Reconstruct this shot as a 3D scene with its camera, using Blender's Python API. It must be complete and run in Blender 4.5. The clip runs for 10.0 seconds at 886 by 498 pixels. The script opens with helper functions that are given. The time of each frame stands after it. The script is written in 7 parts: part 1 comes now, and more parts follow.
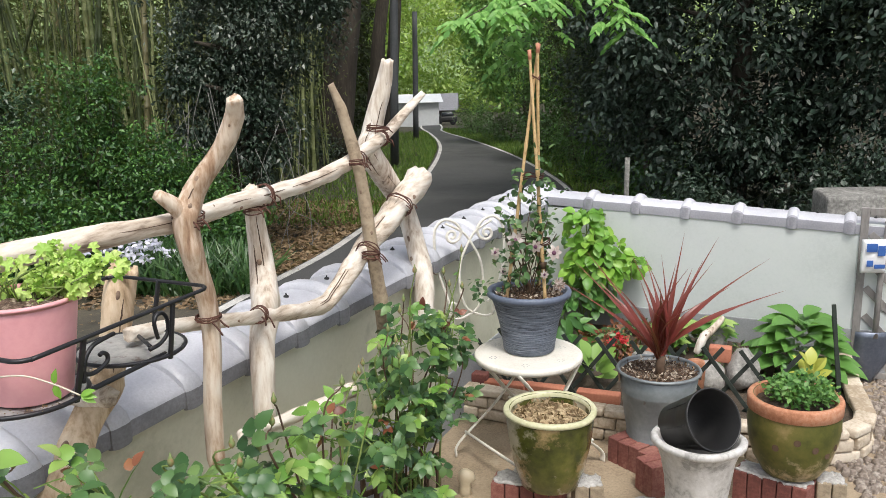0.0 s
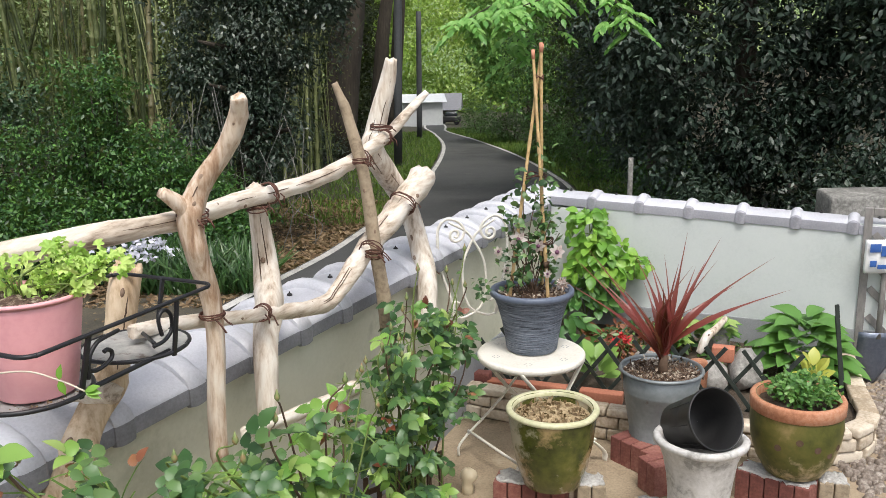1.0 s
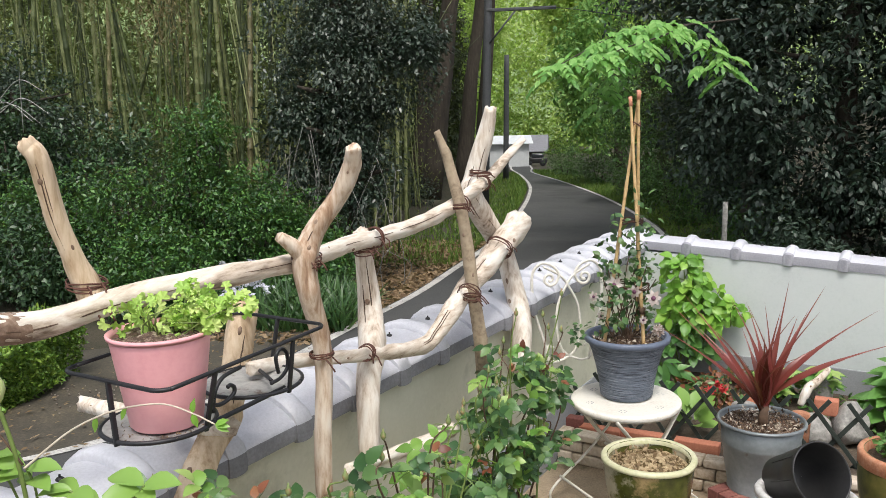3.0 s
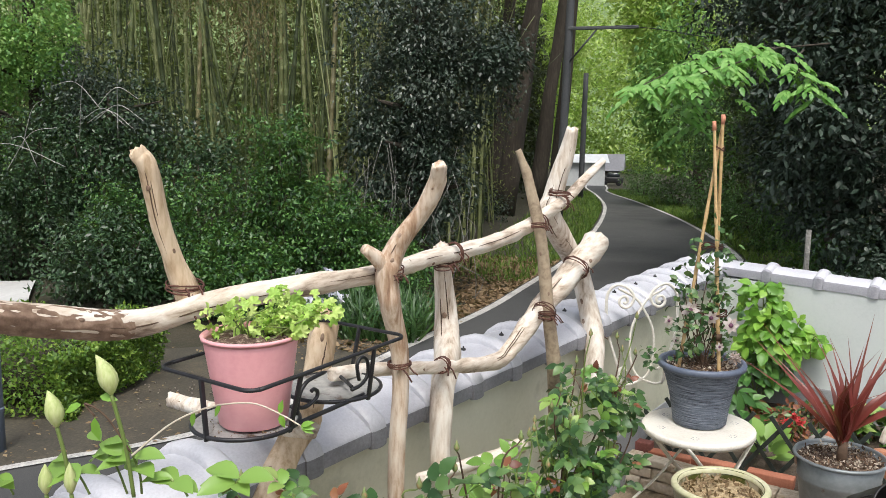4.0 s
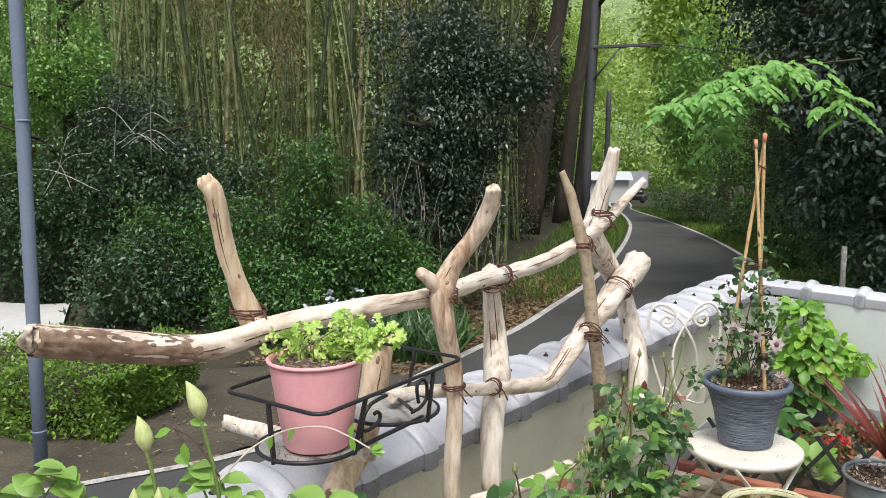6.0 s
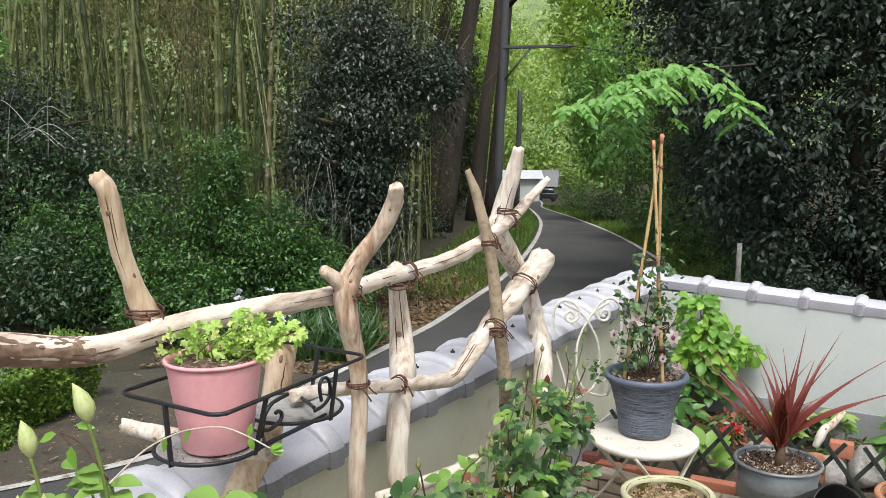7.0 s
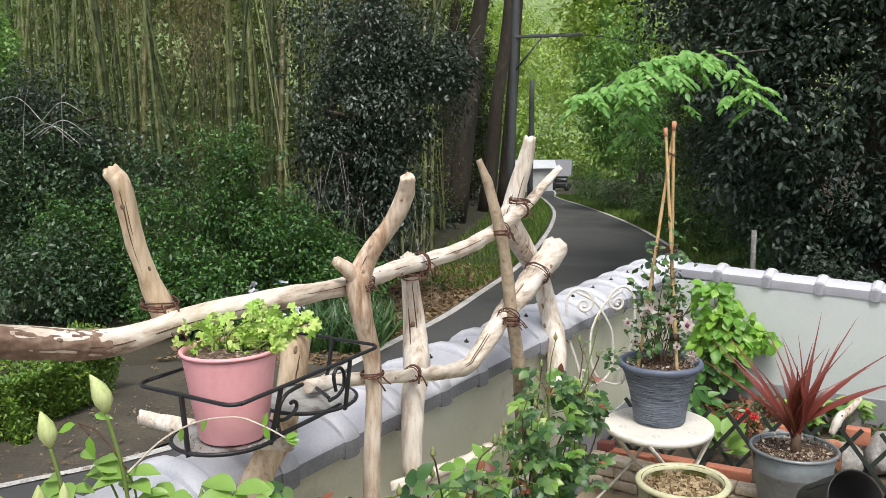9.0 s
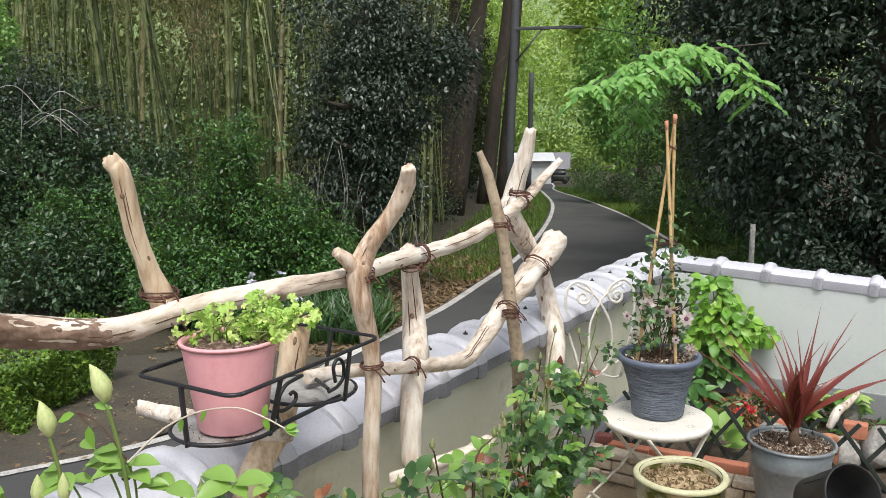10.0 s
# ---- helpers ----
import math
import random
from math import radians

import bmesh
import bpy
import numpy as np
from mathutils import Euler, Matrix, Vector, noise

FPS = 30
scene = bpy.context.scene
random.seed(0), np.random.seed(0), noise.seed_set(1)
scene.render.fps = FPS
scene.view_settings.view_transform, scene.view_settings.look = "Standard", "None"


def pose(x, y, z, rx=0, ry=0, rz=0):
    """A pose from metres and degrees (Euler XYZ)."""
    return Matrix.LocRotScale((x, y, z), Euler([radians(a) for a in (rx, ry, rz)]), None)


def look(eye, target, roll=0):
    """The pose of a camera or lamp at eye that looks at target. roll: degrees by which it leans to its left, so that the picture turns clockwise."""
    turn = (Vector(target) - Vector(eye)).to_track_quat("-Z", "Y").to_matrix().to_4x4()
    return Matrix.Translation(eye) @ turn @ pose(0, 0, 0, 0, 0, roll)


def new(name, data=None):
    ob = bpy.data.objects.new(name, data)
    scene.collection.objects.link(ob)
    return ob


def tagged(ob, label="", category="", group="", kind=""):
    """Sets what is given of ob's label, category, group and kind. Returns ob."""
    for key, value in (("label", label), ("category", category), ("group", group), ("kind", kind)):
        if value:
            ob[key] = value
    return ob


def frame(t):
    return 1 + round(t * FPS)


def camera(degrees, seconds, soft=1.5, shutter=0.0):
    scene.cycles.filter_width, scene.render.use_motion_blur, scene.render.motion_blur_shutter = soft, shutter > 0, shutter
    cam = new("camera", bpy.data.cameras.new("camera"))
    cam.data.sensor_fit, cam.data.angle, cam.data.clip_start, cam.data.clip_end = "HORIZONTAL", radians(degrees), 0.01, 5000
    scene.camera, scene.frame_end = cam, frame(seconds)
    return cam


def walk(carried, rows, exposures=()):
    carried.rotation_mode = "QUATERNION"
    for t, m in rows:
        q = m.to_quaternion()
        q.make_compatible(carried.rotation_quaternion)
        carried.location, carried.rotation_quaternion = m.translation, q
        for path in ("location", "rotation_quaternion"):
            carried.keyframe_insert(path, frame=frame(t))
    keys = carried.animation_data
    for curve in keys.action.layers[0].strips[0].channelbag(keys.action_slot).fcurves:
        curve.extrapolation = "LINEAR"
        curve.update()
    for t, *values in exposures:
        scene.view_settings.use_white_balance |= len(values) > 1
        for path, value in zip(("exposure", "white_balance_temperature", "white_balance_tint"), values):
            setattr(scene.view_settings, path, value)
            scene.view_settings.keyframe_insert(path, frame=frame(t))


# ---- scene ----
cam = camera(56.3, 10.0, soft=0.55)
PATH = [
    (0, (-0.114, 0.476, 1.481), (-0.216, 2.426, 1.046), -1.4),
    (0.5, (-0.116, 0.472, 1.48), (-0.243, 2.42, 1.041), -1.4),
    (1, (-0.113, 0.47, 1.479), (-0.223, 2.419, 1.044), -1.3),
    (1.5, (-0.113, 0.463, 1.483), (-0.205, 2.416, 1.063), -1.3),
    (2, (-0.11, 0.456, 1.485), (-0.202, 2.411, 1.074), -1.3),
    (2.5, (-0.116, 0.446, 1.492), (-0.291, 2.402, 1.112), -1.5),
    (3, (-0.154, 0.419, 1.502), (-0.464, 2.366, 1.167), -1.5),
    (4.5, (-0.182, 0.361, 1.517), (-0.721, 2.266, 1.234), -0.0),
    (5, (-0.219, 0.351, 1.522), (-0.804, 2.245, 1.26), -0.9),
    (6.3, (-0.238, 0.339, 1.524), (-0.726, 2.262, 1.273), -0.5),
    (6.5, (-0.232, 0.339, 1.523), (-0.682, 2.271, 1.269), -0.4),
    (7, (-0.21, 0.333, 1.525), (-0.539, 2.289, 1.267), -0.1),
    (7.5, (-0.197, 0.325, 1.525), (-0.454, 2.291, 1.261), 0.0),
    (8, (-0.199, 0.32, 1.522), (-0.482, 2.281, 1.248), -0.5),
    (8.5, (-0.201, 0.325, 1.521), (-0.535, 2.277, 1.244), -0.9),
    (9, (-0.205, 0.327, 1.523), (-0.566, 2.274, 1.244), -0.9),
    (9.5, (-0.208, 0.331, 1.521), (-0.57, 2.277, 1.229), -0.7),
    (10, (-0.212, 0.332, 1.521), (-0.568, 2.278, 1.223), -0.5),
]
walk(cam, [(t, look(eye, target, roll)) for t, eye, target, roll in PATH])

# ---- world and light ----
world = bpy.data.worlds.new("world")
scene.world = world
world.use_nodes = True
sky = world.node_tree.nodes.new("ShaderNodeTexSky")
sky.sky_type, sky.sun_disc = "NISHITA", False
SUN_TO = Vector((0.12, -0.50, 1.0)).normalized()      # towards the sun
sky.sun_elevation = math.asin(SUN_TO.z)
sky.sun_rotation = math.atan2(SUN_TO.x, SUN_TO.y)
sky.air_density, sky.dust_density = 1.0, 4.0
background = world.node_tree.nodes["Background"]
background.inputs[1].default_value = 0.15
veil = world.node_tree.nodes.new("ShaderNodeHueSaturation")      # thin cloud greys the blue
veil.inputs["Saturation"].default_value = 0.42
world.node_tree.links.new(sky.outputs[0], veil.inputs["Color"])
world.node_tree.links.new(veil.outputs[0], background.inputs[0])
lamp = bpy.data.lights.new("sun", "SUN")
lamp.energy, lamp.angle, lamp.color = 1.5, radians(14), (1.0, 0.96, 0.9)
new("sun", lamp).matrix_world = look((0, 0, 30), Vector((0, 0, 30)) - SUN_TO)
scene.view_settings.exposure = 0.52

# ---- materials ----
RNG = np.random.default_rng(7)


def material(name, colours, rough=0.6, metal=0.0, coarse=4.0, fine=60.0, bump=0.3, spread=0.5, stretch=(1, 1, 1), spec=0.5, detail=6.0, depth=0.004, pieces=0.0, along=None, stains=()):
    """Surface whose colour wanders between two or three colours at a coarse and a fine scale, with fine relief.
    stains: rows of (colour, scale, threshold, strength) of blotches with ragged edges."""
    m = bpy.data.materials.new(name)
    m.use_nodes = True
    t = m.node_tree
    b = t.nodes["Principled BSDF"]
    coords = t.nodes.new("ShaderNodeTexCoord")
    mapping = t.nodes.new("ShaderNodeMapping")
    mapping.inputs["Scale"].default_value = stretch
    if along is None:
        t.links.new(coords.outputs["Object"], mapping.inputs["Vector"])
    else:
        swing = t.nodes.new("ShaderNodeMapping")
        swing.inputs["Rotation"].default_value = (0, 0, radians(-along))
        t.links.new(coords.outputs["Object"], swing.inputs["Vector"])
        t.links.new(swing.outputs[0], mapping.inputs["Vector"])
    big, small = t.nodes.new("ShaderNodeTexNoise"), t.nodes.new("ShaderNodeTexNoise")
    for n, s in ((big, coarse), (small, fine)):
        n.inputs["Scale"].default_value, n.inputs["Detail"].default_value = s, detail
        n.inputs["Roughness"].default_value = 0.62
        t.links.new(mapping.outputs[0], n.inputs["Vector"])
    mix = t.nodes.new("ShaderNodeMath")
    mix.operation = "MULTIPLY_ADD"
    t.links.new(small.outputs[0], mix.inputs[0])
    mix.inputs[1].default_value = spread
    scale = t.nodes.new("ShaderNodeMath")
    scale.operation = "MULTIPLY"
    t.links.new(big.outputs[0], scale.inputs[0])
    scale.inputs[1].default_value = 1.0 - spread
    t.links.new(scale.outputs[0], mix.inputs[2])
    value = mix.outputs[0]
    if pieces:
        info = t.nodes.new("ShaderNodeObjectInfo")
        add = t.nodes.new("ShaderNodeMath")
        add.operation = "MULTIPLY_ADD"
        t.links.new(info.outputs["Random"], add.inputs[0])
        add.inputs[1].default_value = pieces
        t.links.new(value, add.inputs[2])
        shift = t.nodes.new("ShaderNodeMath")
        shift.operation = "SUBTRACT"
        t.links.new(add.outputs[0], shift.inputs[0])
        shift.inputs[1].default_value = pieces / 2
        value = shift.outputs[0]
    ramp = t.nodes.new("ShaderNodeValToRGB")
    e = ramp.color_ramp.elements
    e[0].position, e[1].position = 0.36, 0.64
    while len(e) < len(colours):
        e.new(0.5)
    for i, c in enumerate(colours):
        e[i].position = 0.34 + 0.32 * i / max(1, len(colours) - 1)
        e[i].color = (*c, 1)
    t.links.new(value, ramp.inputs[0])
    colour = ramp.outputs[0]
    for k, (tint, size, level, strength) in enumerate(stains):
        blot, edge, over = t.nodes.new("ShaderNodeTexNoise"), t.nodes.new("ShaderNodeMapRange"), t.nodes.new("ShaderNodeMixRGB")
        blot.noise_dimensions = "4D"
        blot.inputs["W"].default_value = 3.7 + 2.3 * k
        blot.inputs["Scale"].default_value, blot.inputs["Detail"].default_value, blot.inputs["Roughness"].default_value = size, 8.0, 0.65
        t.links.new(mapping.outputs[0], blot.inputs["Vector"])
        edge.inputs[1].default_value, edge.inputs[2].default_value, edge.inputs[4].default_value = level, level + 0.06, strength
        t.links.new(blot.outputs[0], edge.inputs[0])
        t.links.new(edge.outputs[0], over.inputs[0])
        t.links.new(colour, over.inputs[1])
        over.inputs[2].default_value = (*tint, 1)
        colour = over.outputs[0]
    t.links.new(colour, b.inputs["Base Color"])
    b.inputs["Roughness"].default_value, b.inputs["Metallic"].default_value = rough, metal
    b.inputs["Specular IOR Level"].default_value = spec
    if bump:
        bp = t.nodes.new("ShaderNodeBump")
        bp.inputs["Strength"].default_value, bp.inputs["Distance"].default_value = bump, depth
        t.links.new(mix.outputs[0], bp.inputs["Height"])
        t.links.new(bp.outputs[0], b.inputs["Normal"])
    return m


def leaf_material(name, colours, rough=0.45, through_light=0.3, spec=0.5):
    """Leaves, each of its own shade, that let some light through."""
    m = bpy.data.materials.new(name)
    m.use_nodes = True
    t = m.node_tree
    b = t.nodes["Principled BSDF"]
    geo = t.nodes.new("ShaderNodeNewGeometry")
    ramp = t.nodes.new("ShaderNodeValToRGB")
    e = ramp.color_ramp.elements
    while len(e) < len(colours):
        e.new(0.5)
    for i, c in enumerate(colours):
        e[i].position = i / max(1, len(colours) - 1)
        e[i].color = (*c, 1)
    t.links.new(geo.outputs["Random Per Island"], ramp.inputs[0])
    t.links.new(ramp.outputs[0], b.inputs["Base Color"])
    b.inputs["Roughness"].default_value = rough
    b.inputs["Specular IOR Level"].default_value = spec
    glow = t.nodes.new("ShaderNodeBsdfTranslucent")
    bright = t.nodes.new("ShaderNodeMixRGB")
    bright.inputs[0].default_value = 0.35
    bright.inputs[2].default_value = (0.35, 0.42, 0.05, 1)
    t.links.new(ramp.outputs[0], bright.inputs[1])
    t.links.new(bright.outputs[0], glow.inputs[0])
    blend = t.nodes.new("ShaderNodeMixShader")
    blend.inputs[0].default_value = through_light
    t.links.new(b.outputs[0], blend.inputs[1])
    t.links.new(glow.outputs[0], blend.inputs[2])
    t.links.new(blend.outputs[0], t.nodes["Material Output"].inputs[0])
    return m


PLASTER = material("pale_plaster", [(0.47, 0.51, 0.50), (0.565, 0.60, 0.59), (0.61, 0.64, 0.63)], 0.75, coarse=1.3, fine=90, bump=0.12, spread=0.25)
# warm base colour holds light bounced off patio and plants; the stains are real
BOUNCEPLASTER = material("stained_bounce_tinted_plaster", [(0.40, 0.40, 0.30), (0.52, 0.515, 0.405), (0.58, 0.575, 0.465)], 0.8, coarse=1.6, fine=80, bump=0.15, spread=0.25, stains=[((0.30, 0.30, 0.22), 2.4, 0.58, 0.45), ((0.20, 0.20, 0.16), 22.0, 0.68, 0.5)])
PLINTH = material("grey_render", [(0.24, 0.25, 0.26), (0.33, 0.34, 0.35)], 0.85, coarse=5, fine=120, bump=0.3)
KAWARA = material("silver_grey_roof_tile", [(0.42, 0.425, 0.46), (0.51, 0.515, 0.555), (0.59, 0.595, 0.64)], 0.36, coarse=6, fine=150, bump=0.08, pieces=0.15, spec=0.6, stains=[((0.30, 0.30, 0.31), 9.0, 0.62, 0.4)])
# same tile as KAWARA, with the shade of faces and lips in the colour
KAWARAFACE = material("shade_toned_tile_face", [(0.25, 0.25, 0.28), (0.31, 0.31, 0.345), (0.38, 0.38, 0.42)], 0.45, coarse=7, fine=120, bump=0.1, pieces=0.15)
KAWARALIP = material("shade_toned_tile_lip", [(0.13, 0.13, 0.14), (0.18, 0.18, 0.195), (0.24, 0.24, 0.26)], 0.5, coarse=9, fine=130, bump=0.1, pieces=0.15)
NAIL = material("dark_nail", [(0.02, 0.02, 0.02), (0.05, 0.05, 0.05)], 0.5, metal=0.6)
ASPHALT = material("asphalt", [(0.033, 0.034, 0.035), (0.052, 0.053, 0.053), (0.080, 0.078, 0.074)], 0.85, coarse=0.7, fine=180, bump=0.5, spread=0.5, stains=[((0.028, 0.028, 0.028), 0.55, 0.54, 0.6), ((0.10, 0.098, 0.09), 1.3, 0.62, 0.5)])
LINE = material("worn_white_line", [(0.16, 0.158, 0.15), (0.44, 0.43, 0.41), (0.66, 0.65, 0.62)], 0.8, coarse=3, fine=70, bump=0.2)
EARTH = material("leafy_earth", [(0.022, 0.03, 0.011), (0.038, 0.033, 0.019), (0.065, 0.052, 0.032)], 0.95, coarse=1.6, fine=45, bump=0.8, depth=0.02)
SOIL = material("dark_soil", [(0.03, 0.022, 0.016), (0.075, 0.055, 0.038), (0.13, 0.10, 0.07)], 0.95, coarse=9, fine=130, bump=0.9, depth=0.01)
PATIO = material("sandy_patio", [(0.18, 0.135, 0.09), (0.30, 0.235, 0.16), (0.40, 0.32, 0.22)], 0.92, coarse=5, fine=110, bump=0.4, stains=[((0.085, 0.075, 0.04), 2.6, 0.53, 0.75), ((0.45, 0.38, 0.28), 7.0, 0.60, 0.5)])
GREY_GRAIN = [(0.13, 0.085, 0.055), (0.52, 0.43, 0.34), (0.71, 0.65, 0.57), (0.80, 0.77, 0.71)]
DRIFTWOOD = material("bleached_driftwood", GREY_GRAIN, 0.75, coarse=16, fine=70, bump=0.7, spread=0.45, stretch=(1, 1, 0.16))
DRIFTRAIL = material("bleached_driftwood_rail", GREY_GRAIN, 0.75, coarse=16, fine=70, bump=0.7, spread=0.45, stretch=(0.16, 1, 1), along=71)
REDDRIFT = material("reddish_driftwood", [(0.12, 0.055, 0.03), (0.38, 0.25, 0.16), (0.64, 0.53, 0.42), (0.74, 0.67, 0.58)], 0.75, coarse=16, fine=70, bump=0.7, spread=0.4, stretch=(1, 1, 0.2))
TANWOOD = material("tan_driftwood", [(0.10, 0.06, 0.035), (0.44, 0.31, 0.19), (0.64, 0.50, 0.35), (0.74, 0.62, 0.47)], 0.75, coarse=16, fine=70, bump=0.7, spread=0.45, stretch=(1, 1, 0.14))
BROWNWOOD = material("weathered_pole", [(0.14, 0.10, 0.065), (0.32, 0.25, 0.17), (0.42, 0.34, 0.24)], 0.75, coarse=14, fine=55, bump=0.5)
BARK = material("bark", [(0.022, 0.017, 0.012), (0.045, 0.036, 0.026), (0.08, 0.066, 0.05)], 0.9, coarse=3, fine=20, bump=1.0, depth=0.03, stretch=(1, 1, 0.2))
RUST = material("peeling_bark", [(0.10, 0.06, 0.04), (0.20, 0.13, 0.09), (0.36, 0.27, 0.2)], 0.85, coarse=10, fine=60, bump=0.8)
WIRE = material("rusty_wire", [(0.06, 0.028, 0.02), (0.15, 0.065, 0.045)], 0.75, metal=0.2, fine=200, bump=0.3)
PLATE = material("worn_grey_saucer", [(0.20, 0.20, 0.20), (0.36, 0.36, 0.35), (0.50, 0.49, 0.47)], 0.5, metal=0.2, coarse=12, fine=60, bump=0.1, stains=[((0.10, 0.055, 0.035), 16.0, 0.58, 0.8)])
BLACK = material("black_iron", [(0.012, 0.013, 0.016), (0.03, 0.03, 0.034)], 0.42, metal=0.2, fine=140, bump=0.15)
BLACKPLASTIC = material("black_plastic", [(0.012, 0.012, 0.013), (0.028, 0.028, 0.028)], 0.45, coarse=6, fine=90, bump=0.1)
PINK = material("pink_plastic", [(0.74, 0.34, 0.37), (0.80, 0.39, 0.42), (0.83, 0.43, 0.45)], 0.45, coarse=5, fine=70, bump=0.05, stains=[((0.52, 0.22, 0.22), 30.0, 0.68, 0.5)])
BLUE = material("slate_blue_glaze", [(0.016, 0.02, 0.032), (0.035, 0.045, 0.065), (0.12, 0.145, 0.19), (0.17, 0.20, 0.25), (0.34, 0.37, 0.42)], 0.62, coarse=5, fine=14, bump=0.9, spread=0.8, stretch=(1, 1, 32), depth=0.005, detail=4.0)
BLUERIM = material("slate_blue_rim", [(0.09, 0.11, 0.16), (0.14, 0.17, 0.23)], 0.5, coarse=12, fine=90, bump=0.2)
CREAM = material("cream_enamel", [(0.60, 0.57, 0.50), (0.74, 0.71, 0.64), (0.78, 0.76, 0.70)], 0.45, coarse=9, fine=110, bump=0.08)
OLIVE = material("olive_glaze", [(0.022, 0.028, 0.008), (0.06, 0.068, 0.014), (0.11, 0.115, 0.025), (0.20, 0.165, 0.065)], 0.22, coarse=6, fine=30, bump=0.12, spread=0.2, stains=[((0.44, 0.31, 0.16), 4.0, 0.56, 0.7), ((0.54, 0.49, 0.38), 4.6, 0.535, 0.75)])
GLAZERIM = material("pale_green_rim", [(0.42, 0.42, 0.22), (0.62, 0.60, 0.44)], 0.35, coarse=9, fine=80, bump=0.1)
ZINC = material("galvanised_zinc", [(0.15, 0.17, 0.18), (0.225, 0.25, 0.26), (0.31, 0.335, 0.345)], 0.45, metal=0.35, coarse=4, fine=50, bump=0.05, spread=0.3, stains=[((0.12, 0.07, 0.045), 14.0, 0.66, 0.7), ((0.36, 0.38, 0.38), 6.0, 0.60, 0.5)])
WHITEWASH = material("whitewashed_clay", [(0.24, 0.235, 0.22), (0.46, 0.45, 0.43), (0.56, 0.55, 0.535), (0.63, 0.62, 0.61)], 0.8, coarse=9, fine=55, bump=0.5, spread=0.4, stains=[((0.16, 0.155, 0.14), 12.0, 0.56, 0.55), ((0.70, 0.69, 0.68), 7.0, 0.58, 0.6)])
TERRACOTTA = material("terracotta", [(0.30, 0.12, 0.06), (0.45, 0.20, 0.11), (0.52, 0.30, 0.20)], 0.8, coarse=8, fine=80, bump=0.2)
MOSSYCLAY = material("mossy_clay", [(0.035, 0.045, 0.008), (0.09, 0.095, 0.018), (0.14, 0.125, 0.03), (0.28, 0.21, 0.09)], 0.5, coarse=6, fine=30, bump=0.25, spread=0.22, stains=[((0.52, 0.42, 0.27), 5.0, 0.54, 0.8), ((0.03, 0.035, 0.012), 9.0, 0.60, 0.6)])
BRICK = material("dark_red_brick", [(0.13, 0.045, 0.038), (0.21, 0.075, 0.06), (0.30, 0.14, 0.11)], 0.85, coarse=9, fine=110, bump=0.4, pieces=0.2)
BRIGHTBRICK = material("orange_brick", [(0.36, 0.12, 0.07), (0.50, 0.21, 0.13)], 0.85, coarse=9, fine=110, bump=0.4)
MORTAR = material("pale_mortar", [(0.22, 0.21, 0.20), (0.42, 0.41, 0.39), (0.60, 0.59, 0.57)], 0.9, coarse=14, fine=90, bump=0.6)
KERBSTONE = material("cream_edging_stone", [(0.33, 0.26, 0.18), (0.52, 0.44, 0.34), (0.64, 0.57, 0.47)], 0.85, coarse=8, fine=70, bump=0.5, pieces=0.25)
ROCK = material("grey_rock", [(0.13, 0.13, 0.12), (0.28, 0.27, 0.25), (0.44, 0.42, 0.39)], 0.85, coarse=7, fine=45, bump=0.9, depth=0.012)
PEBBLE = material("pebbles", [(0.10, 0.078, 0.06), (0.22, 0.18, 0.15), (0.42, 0.38, 0.33)], 0.8, coarse=38, fine=90, bump=0.3, spread=0.3)
MULCH = material("perlite_mulch", [(0.03, 0.018, 0.012), (0.10, 0.06, 0.04), (0.42, 0.36, 0.28)], 0.9, coarse=60, fine=160, bump=1.0, depth=0.008, detail=2)
HUSK = material("dry_straw_mulch", [(0.17, 0.12, 0.06), (0.36, 0.27, 0.15), (0.50, 0.41, 0.26)], 0.9, coarse=50, fine=150, bump=1.0, depth=0.008, detail=2)
LATTICE = material("dark_green_wood", [(0.014, 0.022, 0.018), (0.035, 0.045, 0.038)], 0.7, coarse=15, fine=90, bump=0.3)
GREYWOOD = material("grey_lattice_wood", [(0.15, 0.14, 0.135), (0.24, 0.225, 0.215), (0.31, 0.295, 0.28)], 0.8, coarse=9, fine=60, bump=0.4, stretch=(1, 1, 0.3))
CANE = material("bamboo_cane", [(0.36, 0.22, 0.09), (0.52, 0.36, 0.17), (0.60, 0.44, 0.24)], 0.5, coarse=20, fine=90, bump=0.15)
PINKCANE = material("pink_cane_tip", [(0.5, 0.2, 0.12), (0.6, 0.28, 0.18)], 0.6)
STEM = material("green_stem", [(0.10, 0.16, 0.03), (0.17, 0.22, 0.06)], 0.6)
BROWNSTEM = material("brown_stem", [(0.06, 0.035, 0.02), (0.13, 0.08, 0.05)], 0.8)
BAMBOO = material("bamboo_culm", [(0.042, 0.058, 0.020), (0.115, 0.145, 0.052), (0.23, 0.255, 0.11)], 0.5, coarse=1.2, fine=14, bump=0.1, pieces=0.7)
DRYBAMBOO = material("dry_bamboo_culm", [(0.12, 0.11, 0.05), (0.20, 0.185, 0.085), (0.30, 0.27, 0.14)], 0.5, coarse=1.2, fine=14, bump=0.1, pieces=0.35)
POLEPAINT = material("blue_grey_painted_steel", [(0.15, 0.19, 0.26), (0.20, 0.245, 0.32)], 0.5, coarse=3, fine=60, bump=0.05)
POLEDARK = material("dark_pole", [(0.05, 0.055, 0.06), (0.09, 0.095, 0.10)], 0.7, coarse=2, fine=40, bump=0.2)
CONCRETE = material("weathered_concrete", [(0.07, 0.068, 0.06), (0.20, 0.195, 0.18), (0.40, 0.39, 0.36)], 0.9, coarse=5, fine=50, bump=0.7, depth=0.01)
